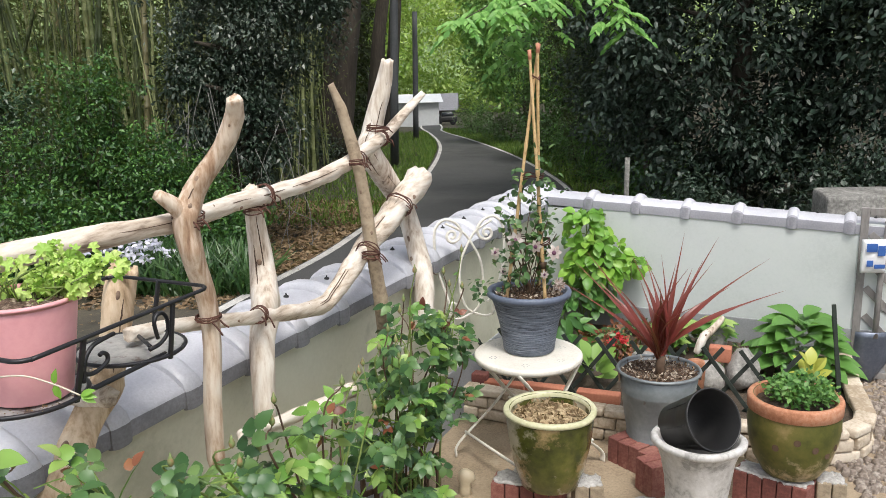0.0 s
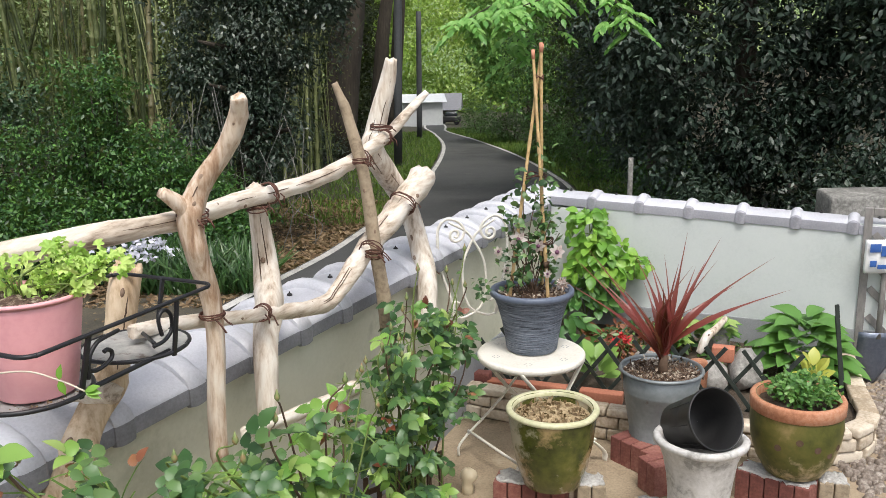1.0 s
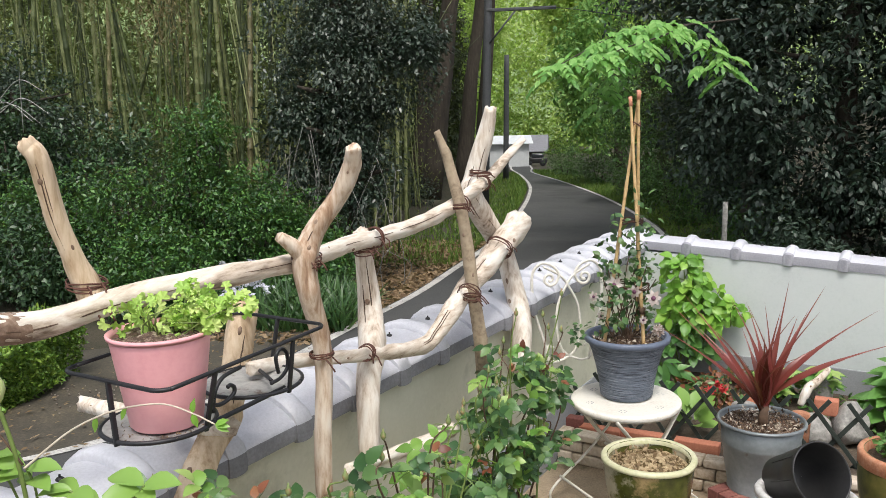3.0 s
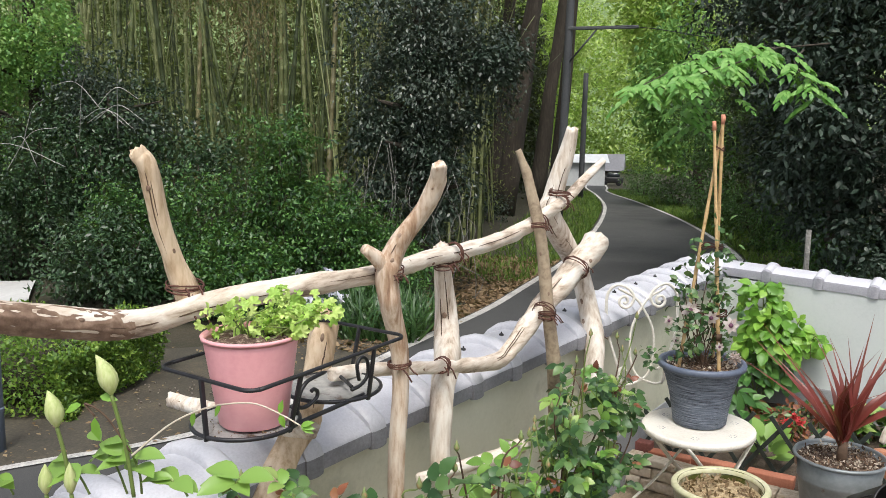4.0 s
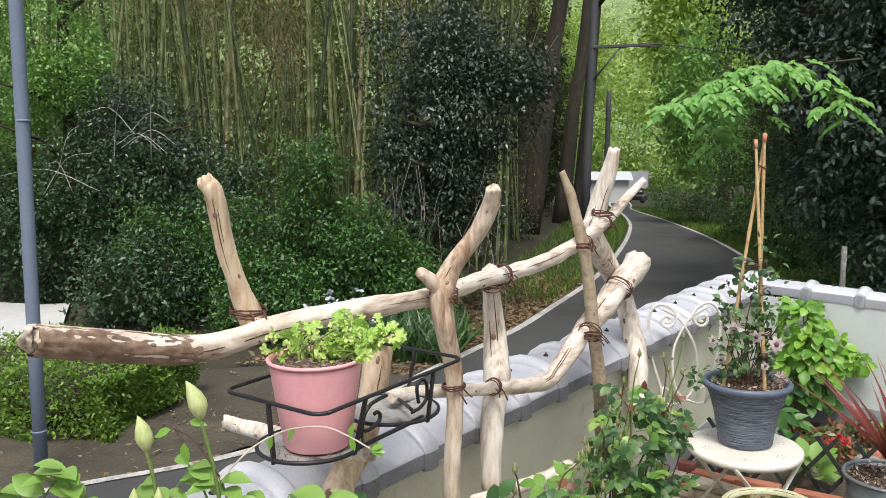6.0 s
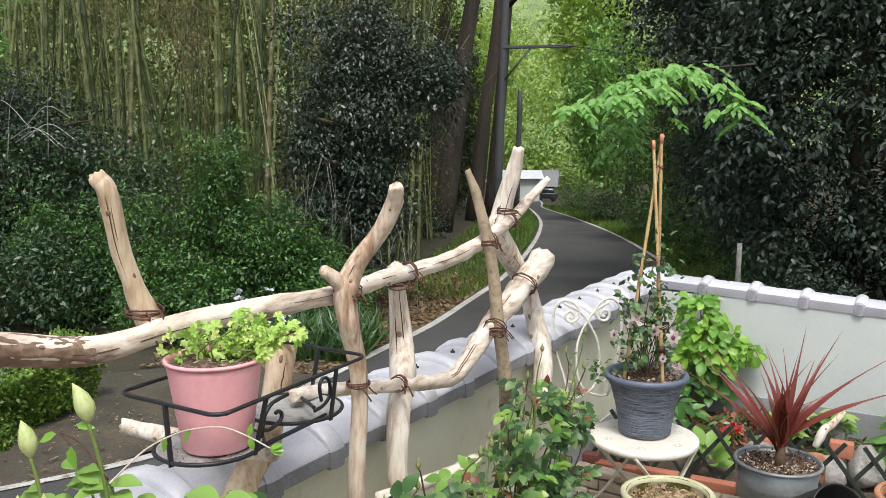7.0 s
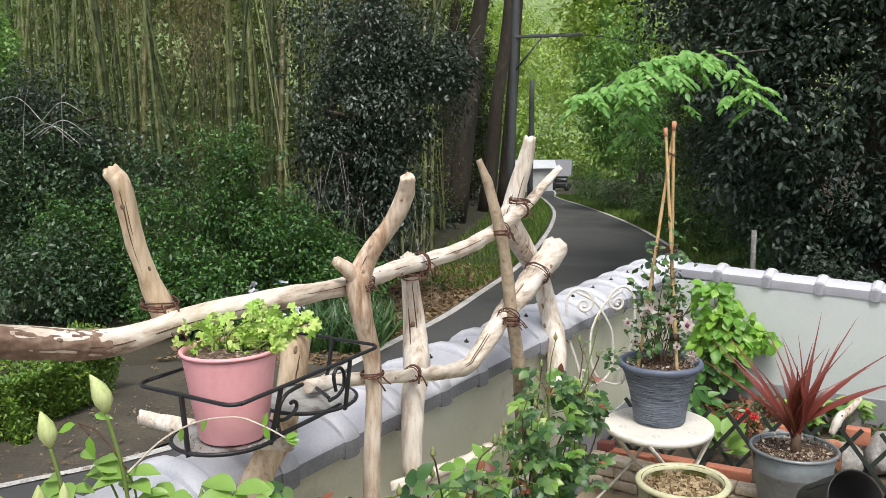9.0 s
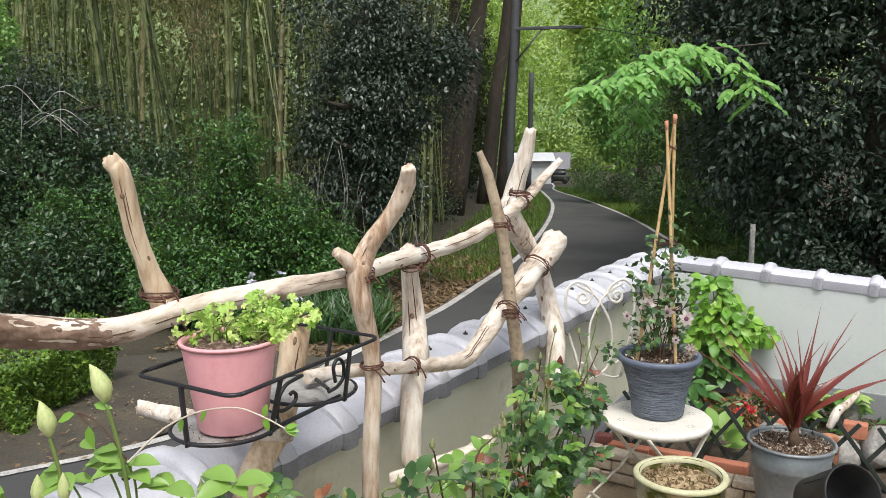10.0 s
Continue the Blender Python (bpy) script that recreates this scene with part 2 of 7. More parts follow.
SHEDWALL = material("pale_shed_cladding", [(0.45, 0.47, 0.48), (0.56, 0.58, 0.58)], 0.7, coarse=1, fine=9, bump=0.1)
SHEDROOF = material("light_metal_roof", [(0.55, 0.57, 0.59), (0.68, 0.70, 0.71)], 0.45, metal=0.2, coarse=1, fine=9)
DARKWALL = material("dark_timber_wall", [(0.05, 0.045, 0.04), (0.10, 0.09, 0.08)], 0.8, coarse=1, fine=9)
GLASS = material("dark_window_glass", [(0.02, 0.025, 0.03), (0.04, 0.045, 0.05)], 0.08, bump=0)
BLUEBAG = material("blue_printed_plastic", [(0.03, 0.09, 0.32), (0.05, 0.14, 0.42)], 0.35, coarse=12, fine=40, bump=0.1)
WHITEBAG = material("white_plastic", [(0.72, 0.73, 0.74), (0.80, 0.80, 0.80)], 0.4, coarse=12, fine=40, bump=0.1)
SHOVEL = material("blue_grey_steel", [(0.10, 0.12, 0.16), (0.18, 0.20, 0.25)], 0.4, metal=0.6, coarse=7, fine=60)
ROSELEAF = leaf_material("rose_leaf", [(0.018, 0.056, 0.018), (0.036, 0.100, 0.030), (0.070, 0.155, 0.045), (0.15, 0.25, 0.08)], 0.42, 0.14)
YOUNGLEAF = leaf_material("young_leaf", [(0.09, 0.22, 0.035), (0.18, 0.34, 0.06), (0.34, 0.46, 0.14)], 0.4, 0.22)
COPPERLEAF = leaf_material("coppery_leaf", [(0.10, 0.024, 0.015), (0.20, 0.06, 0.03), (0.30, 0.16, 0.07)], 0.45, 0.15)
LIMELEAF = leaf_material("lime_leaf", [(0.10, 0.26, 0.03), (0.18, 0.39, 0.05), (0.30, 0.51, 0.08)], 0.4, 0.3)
SALAD = leaf_material("pale_lime_leaf", [(0.36, 0.60, 0.12), (0.52, 0.74, 0.18), (0.68, 0.82, 0.30)], 0.5, 0.4)
CAMELLIA = leaf_material("camellia_leaf", [(0.010, 0.021, 0.014), (0.019, 0.038, 0.024), (0.036, 0.062, 0.042), (0.070, 0.098, 0.075)], 0.46, 0.05, 0.42)
IVY = leaf_material("ivy_leaf", [(0.012, 0.026, 0.016), (0.026, 0.047, 0.030), (0.058, 0.086, 0.060)], 0.42, 0.06, 0.5)
SHRUBLEAF = leaf_material("shrub_leaf", [(0.013, 0.046, 0.015), (0.040, 0.118, 0.028), (0.115, 0.255, 0.055)], 0.42, 0.26)
HEDGELEAF = leaf_material("hedge_leaf", [(0.055, 0.13, 0.02), (0.13, 0.255, 0.035), (0.27, 0.40, 0.06)], 0.42, 0.3)
# very pale leaf colour: the far trees' sky-lit brightness is painted in
FARLIME = leaf_material("sunlight_toned_leaf", [(0.20, 0.36, 0.06), (0.36, 0.53, 0.11), (0.54, 0.67, 0.22)], 0.5, 0.5)
MAPLE = leaf_material("fresh_tree_leaf", [(0.07, 0.20, 0.055), (0.17, 0.36, 0.09), (0.33, 0.52, 0.15)], 0.5, 0.4)
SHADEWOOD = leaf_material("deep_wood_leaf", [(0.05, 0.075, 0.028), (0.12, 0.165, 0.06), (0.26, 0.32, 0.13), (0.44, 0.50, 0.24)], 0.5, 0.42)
EVERGREEN = leaf_material("evergreen_leaf", [(0.012, 0.034, 0.014), (0.028, 0.068, 0.026), (0.062, 0.120, 0.048)], 0.4, 0.1, 0.5)
# near-black leaves: the depth of shade in the wood is in the base colour
DEEPWOOD = leaf_material("shade_coloured_wood_leaf", [(0.010, 0.020, 0.008), (0.024, 0.042, 0.015), (0.06, 0.085, 0.03)], 0.5, 0.2)
FADEDLEAF = leaf_material("faded_cream_leaf", [(0.42, 0.34, 0.16), (0.58, 0.50, 0.28), (0.66, 0.62, 0.40)], 0.6, 0.25)
DRYBAMBOOLEAF = leaf_material("withered_bamboo_leaf", [(0.10, 0.075, 0.035), (0.19, 0.15, 0.075), (0.28, 0.23, 0.12)], 0.7, 0.3)
IVYPALE = leaf_material("highlight_ivy_leaf", [(0.04, 0.062, 0.045), (0.08, 0.105, 0.08), (0.13, 0.155, 0.12)], 0.4, 0.08)
SPRAYLEAF = leaf_material("fresh_green_leaflet", [(0.09, 0.27, 0.05), (0.17, 0.40, 0.08), (0.28, 0.52, 0.14)], 0.42, 0.4)
BAMBOOLEAF = leaf_material("bamboo_leaf", [(0.045, 0.072, 0.020), (0.11, 0.145, 0.043), (0.22, 0.245, 0.09)], 0.5, 0.38)
GRASSLEAF = leaf_material("grass_blade", [(0.05, 0.12, 0.02), (0.10, 0.20, 0.03), (0.20, 0.28, 0.06)], 0.5, 0.35)
DRYLEAF = leaf_material("dry_leaf", [(0.10, 0.06, 0.03), (0.20, 0.13, 0.07), (0.30, 0.22, 0.13)], 0.8, 0.15)
IRISLEAF = leaf_material("iris_blade", [(0.018, 0.055, 0.016), (0.035, 0.095, 0.024), (0.075, 0.155, 0.042)], 0.4, 0.2)
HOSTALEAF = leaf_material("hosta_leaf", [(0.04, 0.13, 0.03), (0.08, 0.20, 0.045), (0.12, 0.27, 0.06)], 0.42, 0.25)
VARIEGATED = leaf_material("yellow_hosta_leaf", [(0.42, 0.44, 0.05), (0.52, 0.52, 0.10), (0.15, 0.30, 0.05)], 0.42, 0.25)
CORDYLINE = leaf_material("cordyline_blade", [(0.11, 0.022, 0.022), (0.24, 0.052, 0.045), (0.42, 0.14, 0.12)], 0.34, 0.18)
WHITEPETAL = leaf_material("pale_petal", [(0.55, 0.56, 0.72), (0.75, 0.75, 0.82)], 0.6, 0.3)
REDPETAL = leaf_material("red_petal", [(0.5, 0.02, 0.03), (0.65, 0.06, 0.07)], 0.5, 0.2)
BUD = material("pale_green_bud", [(0.32, 0.40, 0.12), (0.46, 0.52, 0.22), (0.55, 0.58, 0.32)], 0.5, coarse=25, fine=70, bump=0.2, stretch=(4, 4, 0.6))
CLEMATIS = leaf_material("clematis_petal", [(0.62, 0.52, 0.52), (0.75, 0.68, 0.66), (0.42, 0.28, 0.24)], 0.6, 0.3)
PURPLE = material("purple_centre", [(0.09, 0.03, 0.07), (0.16, 0.06, 0.10)], 0.7)
FIGURINE = material("cream_ceramic", [(0.60, 0.50, 0.33), (0.70, 0.62, 0.46)], 0.4)

# ---- mesh tools ----


def thing(name, at=(0, 0, 0), label="", category="", group="", kind="", turn=0.0):
    ob = new(name)
    ob.empty_display_size = 0.05
    ob.matrix_world = pose(*at, 0, 0, turn)
    return tagged(ob, label, category, group, kind)


def part(name, bm, mat, parent=None, label="", smooth=True):
    """One mesh object from a bmesh, under a thing or a part, in the parent's own coordinates."""
    me = bpy.data.meshes.new(name)
    bm.to_mesh(me)
    bm.free()
    me.materials.append(mat)
    if smooth:
        me.polygons.foreach_set("use_smooth", [True] * len(me.polygons))
    ob = new(name, me)
    if parent:
        ob.parent = parent
    return tagged(ob, label)


def mesh_part(name, verts, faces, mat, parent=None, label="", smooth=True):
    me = bpy.data.meshes.new(name)
    me.from_pydata(verts, [], faces)
    me.materials.append(mat)
    if smooth:
        me.polygons.foreach_set("use_smooth", [True] * len(me.polygons))
    ob = new(name, me)
    if parent:
        ob.parent = parent
    return tagged(ob, label)


def smooth_line(points, steps):
    """Points of a Catmull-Rom curve through rows of any width."""
    p = np.array(points, float)
    if len(p) < 3:
        return np.array([p[0] + (p[-1] - p[0]) * k / steps for k in range(steps + 1)])
    q = np.vstack([2 * p[0] - p[1], p, 2 * p[-1] - p[-2]])
    out = []
    for i in range(1, len(q) - 2):
        for k in range(steps):
            t = k / steps
            out.append(0.5 * (2 * q[i] + (q[i + 1] - q[i - 1]) * t + (2 * q[i - 1] - 5 * q[i] + 4 * q[i + 1] - q[i + 2]) * t * t
                              + (3 * q[i] - q[i - 1] - 3 * q[i + 1] + q[i + 2]) * t ** 3))
    out.append(p[-1])
    return np.array(out)


def tube(bm, points, radii, n=8, lumps=0.0, seed=0, caps=True, squash=1.0):
    """A tube of changing radius along points; lumps: how uneven its girth is."""
    pts = [Vector(p) for p in points]
    rings = []
    side = None
    for i, p in enumerate(pts):
        way = (pts[min(i + 1, len(pts) - 1)] - pts[max(i - 1, 0)]).normalized()
        if side is None:
            side = way.cross(Vector((0.13, 0.31, 1) if abs(way.z) < 0.9 else (1, 0.2, 0))).normalized()
        side = (side - way * side.dot(way)).normalized()
        up = way.cross(side)
        r = radii[i] if hasattr(radii, "__len__") else radii
        ring = []
        for k in range(n):
            a = 2 * math.pi * k / n
            f = 1.0
            if lumps:
                f += lumps * noise.noise(Vector((math.cos(a) * 1.3 + seed * 7.1, math.sin(a) * 1.3, p.length * 14 + seed)))
                f += 0.6 * lumps * noise.noise(Vector((math.cos(a) * 4 + seed, math.sin(a) * 4, p.length * 5)))
            ring.append(bm.verts.new(p + (side * math.cos(a) + up * math.sin(a) * squash) * r * f))
        rings.append(ring)
    for a, b in zip(rings, rings[1:]):
        for k in range(n):
            bm.faces.new((a[k], a[(k + 1) % n], b[(k + 1) % n], b[k]))
    if caps and n > 2:
        bm.faces.new(rings[0][::-1])
        bm.faces.new(rings[-1])
    return bm


def lathe(bm, profile, n=44, wobble=0.0, seed=0, close=False):
    """A turned shape from (radius, height) rows."""
    rings = []
    for r, z in profile:
        ring = []
        for k in range(n):
            a = 2 * math.pi * k / n
            f = 1 + wobble * noise.noise(Vector((math.cos(a) * 1.5 + seed, math.sin(a) * 1.5, z * 8)))
            dz = wobble * 0.25 * noise.noise(Vector((math.cos(a) * 1.2, math.sin(a) * 1.2 + seed, 3.3))) * (z > 0.1)
            ring.append(bm.verts.new((r * f * math.cos(a), r * f * math.sin(a), z + dz)))
        rings.append(ring)
    for a, b in zip(rings, rings[1:]):
        for k in range(n):
            bm.faces.new((a[k], a[(k + 1) % n], b[(k + 1) % n], b[k]))
    bm.faces.new(rings[0][::-1])
    if close:
        bm.faces.new(rings[-1])
    return bm


def box(bm, centre, size, m=None, bevel=0.0):
    """A box, with bevelled edges."""
    made = bmesh.ops.create_cube(bm, size=1)["verts"]
    full = Matrix.Translation(centre) @ (m or Matrix()) @ Matrix.Diagonal((*size, 1))
    bmesh.ops.transform(bm, matrix=full, verts=made)
    if bevel:
        edges = list({e for v in made for e in v.link_edges})
        bmesh.ops.bevel(bm, geom=edges, offset=bevel, segments=2, affect="EDGES", profile=0.6)
    return bm


def bar(bm, a, b, width, thick, up=(0, 0, 1)):
    """A flat bar from a to b."""
    a, b = Vector(a), Vector(b)
    way = (b - a).normalized()
    side = way.cross(Vector(up)).normalized()
    top = side.cross(way)
    m = Matrix((side, way, top)).transposed().to_4x4()
    return box(bm, (a + b) / 2, (width, (b - a).length, thick), m, min(width, thick) * 0.2)


OVAL = (np.array([(0, 0, 0), (-0.2, 0.25, 0.05), (0, 0.3, 0), (0.2, 0.25, 0.05), (-0.21, 0.58, 0.04), (0, 0.62, 0.0), (0.21, 0.58, 0.04), (0, 1, -0.07)]),
        [(0, 2, 1), (0, 3, 2), (1, 2, 5, 4), (2, 3, 6, 5), (4, 5, 7), (5, 6, 7)])
SMALL = (np.array([(0, 0, 0), (-0.24, 0.45, 0.05), (0, 0.5, 0), (0.24, 0.45, 0.05), (0, 1, -0.05)]), [(0, 2, 1), (0, 3, 2), (1, 2, 4), (2, 3, 4)])
BLADE = (np.array([(-0.03, 0, 0), (0.03, 0, 0), (-0.035, 0.4, 0.02), (0.035, 0.4, 0.02), (-0.025, 0.75, -0.03), (0.025, 0.75, -0.03), (0, 1, -0.12)]),
         [(0, 1, 3, 2), (2, 3, 5, 4), (4, 5, 6)])
BROAD = (np.array([(0, 0, 0), (-0.26, 0.16, 0.07), (0, 0.2, 0), (0.26, 0.16, 0.07), (-0.34, 0.42, 0.08), (0, 0.45, 0.03), (0.34, 0.42, 0.08),
                   (-0.22, 0.74, 0.02), (0, 0.76, 0.0), (0.22, 0.74, 0.02), (0, 1, -0.12)]),
         [(0, 2, 1), (0, 3, 2), (1, 2, 5, 4), (2, 3, 6, 5), (4, 5, 8, 7), (5, 6, 9, 8), (7, 8, 10), (8, 9, 10)])


def rounded(width, fold=0.12):
    """A rounded leaf of nine rows, folded along its rib and curled at the tip."""
    rows = [(0.0, 0.02), (0.1, 0.42), (0.25, 0.78), (0.42, 0.98), (0.6, 0.95), (0.78, 0.66), (0.92, 0.28), (1.0, 0.02)]
    shape, faces = [], []
    for t, w in rows:
        z = 0.05 * math.sin(3.1 * t) - 0.10 * t * t
        shape += [(-width * w, t, z + fold * width * w), (0, t, z - 0.01), (width * w, t, z + fold * width * w)]
    for k in range(len(rows) - 1):
        a = 3 * k
        faces += [(a, a + 1, a + 4, a + 3), (a + 1, a + 2, a + 5, a + 4)]
    return np.array(shape), faces


ROUND, HEART = rounded(0.31), rounded(0.36, 0.3)


def toothed(width, teeth=6, fold=0.2):
    """A pointed oval leaf with a toothed edge, folded along its rib."""
    shape, faces = [(0, 0, 0)], []
    n = 2 * teeth + 1
    for k in range(1, n):
        t = k / n
        w = width * math.sin(math.pi * t ** 0.78) ** 0.85 * (1.07 if k % 2 else 0.92)
        z = 0.06 * math.sin(3.1 * t) - 0.12 * t * t
        shape += [(-w, t - (0.02 if k % 2 else 0), z + fold * w), (0, t, z), (w, t - (0.02 if k % 2 else 0), z + fold * w)]
    shape.append((0, 1.0, -0.14))
    faces += [(0, 2, 1), (0, 3, 2)]
    for k in range(n - 2):
        a = 1 + 3 * k
        faces += [(a, a + 1, a + 4, a + 3), (a + 1, a + 2, a + 5, a + 4)]
    a = 1 + 3 * (n - 2)
    faces += [(a, a + 1, len(shape) - 1), (a + 1, a + 2, len(shape) - 1)]
    return np.array(shape), faces


def lobed(lobes=5):
    """A frilled leaf of rounded lobes spread like a fan from its stalk."""
    shape, faces = [(0, 0.35, 0.02)], []
    n = lobes * 4 + 1
    for k in range(n):
        a = -2.35 + 4.7 * k / (n - 1)
        r = 0.50 * (0.74 + 0.26 * abs(math.sin(lobes * math.pi * k / (n - 1))) ** 0.6)
        shape.append((r * math.sin(a), 0.42 + r * math.cos(a), 0.10 * math.cos(2 * lobes * math.pi * k / (n - 1)) + 0.05))
    faces = [(0, k + 1, k) for k in range(1, n)]
    return np.array(shape), faces


ROSEOVAL, FRILLED, RIBBED = toothed(0.33), lobed(), rounded(0.29, 0.4)


def unit(v):
    return v / np.maximum(np.linalg.norm(v, axis=-1, keepdims=True), 1e-9)


def leaves(name, places, ways, ups, sizes, template, mat, parent=None, label="", kind=""):
    """Many leaves in one mesh: each has its place, the way it points, the side it turns up, and its length."""
    places, ways, ups = np.asarray(places, float), unit(np.asarray(ways, float)), np.asarray(ups, float)
    sizes = np.broadcast_to(np.asarray(sizes, float), (len(places),))
    side = unit(np.cross(ways, ups))
    ups = np.cross(side, ways)
    shape, faces = template
    v = places[:, None] + sizes[:, None, None] * (shape[None, :, :1] * side[:, None] + shape[None, :, 1:2] * ways[:, None] + shape[None, :, 2:] * ups[:, None])
    n = len(shape)
    me = bpy.data.meshes.new(name)
    loops = np.concatenate([np.array(f) for f in faces])
    lens = np.array([len(f) for f in faces])
    count = len(places)
    all_loops = (loops[None] + (np.arange(count) * n)[:, None]).ravel()
    all_lens = np.tile(lens, count)
    me.vertices.add(count * n)
    me.vertices.foreach_set("co", v.ravel())
    me.loops.add(len(all_loops))
    me.loops.foreach_set("vertex_index", all_loops)
    me.polygons.add(len(all_lens))
    me.polygons.foreach_set("loop_start", np.concatenate([[0], np.cumsum(all_lens)[:-1]]))
    me.polygons.foreach_set("use_smooth", np.ones(len(all_lens), bool))
    me.update(calc_edges=True)
    me.validate()
    me.materials.append(mat)
    ob = new(name, me)
    if parent:
        ob.parent = parent
    return tagged(ob, label, kind=kind)


def ball(n, rng):
    return unit(rng.normal(size=(n, 3)))


def clumps(centres, radii, per, size, rng, droop=0.3, squash=0.8, shell=0.55):
    """Leaves round clump centres: places, ways, ups, sizes."""
    centres = np.asarray(centres, float)
    k = len(centres)
    out = ball(k * per, rng)
    out[:, 2] *= squash
    radii = np.repeat(np.broadcast_to(radii, (k,)), per)[:, None]
    where = np.repeat(centres, per, 0) + out * radii * (shell + (1 - shell) * rng.random((k * per, 1)))
    ways = unit(out + rng.normal(scale=0.7, size=out.shape)) - (0, 0, droop)
    ups = unit(out * 0.6 + (0, 0, 0.9) + rng.normal(scale=0.45, size=out.shape))
    return where, ways, ups, size * (0.6 + 0.7 * rng.random(k * per))

# ---- ground, road, distance ----


def ground_height(x, y):
    """The lane falls gently away from the garden; wooded banks rise on both sides of it."""
    z = -0.30 - 0.03 * (min(y, 75.0) - 4.0) if y > 4 else -0.30
    left = -2.6 - 0.05 * max(0, y - 14)
    if y > 6.5 and x < left:
        z += min(2.6, 0.10 * (left - x)) * min(1.0, (y - 6.5) / 4) * max(0.0, min(1.0, 7.4 + x + max(0.0, y - 11) * 2))
    right = 1.7
    if y > 6.2 and x > right:
        z += min(3.0, 0.25 * (x - right)) * min(1.0, (y - 6.2) / 2)
    return z


def sheet(name, xs, ys, height, mat, label, category, kind="structure", rough=0.0):
    verts, faces = [], []
    for y in ys:
        for x in xs:
            verts.append((x, y, height(x, y) + rough * noise.noise(Vector((x * 3, y * 3, 0.7)))))
    n = len(xs)
    for j in range(len(ys) - 1):
        for i in range(n - 1):
            a = j * n + i
            faces.append((a, a + 1, a + n + 1, a + n))
    return tagged(mesh_part(name, verts, faces, mat), label, category, kind=kind)


gx = [-1500, -400, -120, -60, -35, -25, -20] + [i * 0.6 for i in range(-28, 26)] + [18, 25, 35, 60, 120, 400, 1500]
gy = [-1500, -300, -60, -20, -8, -4, -2, -1] + [i * 0.6 for i in range(0, 60)] + [38, 42, 48, 55, 65, 75, 100, 150, 300, 800, 2500]
sheet("ground", gx, gy, ground_height, EARTH, "dark leafy earth sloping away beside the lane", "ground", rough=0.03)

ROAD_LEFT = [(-5.2, 1.0), (-4.2, 2.9), (-3.55, 3.65), (-2.85, 4.35), (-2.52, 5.0), (-2.30, 6.2), (-2.08, 7.4), (-1.84, 8.65), (-1.68, 10.1), (-1.44, 12.6), (-1.33, 15.7),
             (-1.33, 20.8), (-1.55, 26.1), (-2.2, 32.2), (-2.95, 37.5), (-3.4, 43), (-4.5, 50)]
ROAD_RIGHT = [(-1.6, 0.6), (-1.4, 1.6), (-1.15, 2.2), (-0.9, 2.9), (-0.5, 3.8), (-0.1, 4.8), (0.35, 5.8), (0.85, 7.0), (1.15, 8.4), (1.30, 10.4), (1.32, 12.6),
              (1.22, 15.9), (0.60, 21.7), (-0.5, 28.2), (-1.70, 34.2), (-1.95, 38.5), (-2.6, 46)]
left_edge, right_edge = smooth_line(ROAD_LEFT, 6), smooth_line(ROAD_RIGHT, 6)


def strip(name, a, b, lift, mat, label, category, across=6):
    verts, faces = [], []
    for p, q in zip(a, b):
        for k in range(across + 1):
            x, y = p + (q - p) * k / across
            verts.append((x, y, -0.30 - 0.03 * max(0, y - 4.0) + lift))
    n = across + 1
    for j in range(len(a) - 1):
        for k in range(across):
            f = j * n + k
            faces.append((f, f + 1, f + n + 1, f + n))
    return tagged(mesh_part(name, verts, faces, mat), label, category, kind="structure")


strip("road", left_edge, right_edge, 0.045, ASPHALT, "dark grey worn asphalt lane curving into woods", "road")
strip("road_line_left", left_edge + (0.03, 0), left_edge + (0.12, 0), 0.052, LINE, "worn white edge line painted on the lane", "road marking", 1)
strip("road_line_right", right_edge - (0.11, 0), right_edge - (0.03, 0), 0.052, LINE, "worn white edge line painted on the lane", "road marking", 1)

# paler shoulder of old asphalt between the hedge and the lane
SHOULDER = material("mossy_old_asphalt", [(0.036, 0.033, 0.025), (0.064, 0.056, 0.041), (0.13, 0.105, 0.065)], 0.85, coarse=2.2, fine=60, bump=0.6)
strip("shoulder", [np.array(p) for p in ((-9, 0.5), (-8, 2.5), (-6.5, 4.2), (-4.6, 5.9), (-3.4, 6.7), (-2.9, 7.4))],
      [np.array(p) for p in ((-5.1, 0.9), (-4.15, 2.9), (-2.85, 4.35), (-2.50, 5.1), (-2.3, 6.2), (-2.08, 7.4))], 0.035, SHOULDER, "mossy old asphalt shoulder beside the lane", "pavement")
PALE = material("pale_concrete_path", [(0.42, 0.42, 0.41), (0.55, 0.55, 0.54)], 0.85, coarse=1, fine=20)
rows = smooth_line([(-6.15, 6.45), (-6.75, 7.2), (-7.35, 8.0), (-7.9, 8.7)], 6)
verts = [(x + d, y, ground_height(x + d, y) + 0.06) for x, y in rows for d in (-0.62, -0.2, 0.2, 0.62)]
faces = [(4 * j + k, 4 * j + k + 1, 4 * j + k + 5, 4 * j + k + 4) for j in range(len(rows) - 1) for k in range(3)]
tagged(mesh_part("path", verts, faces, PALE), "pale concrete path beyond the hedge", "pavement", kind="structure")

# ---- garden walls with tile copings ----
WALL_TURN = math.degrees(math.atan2(0.928, 0.372))
PITCH = 0.2385


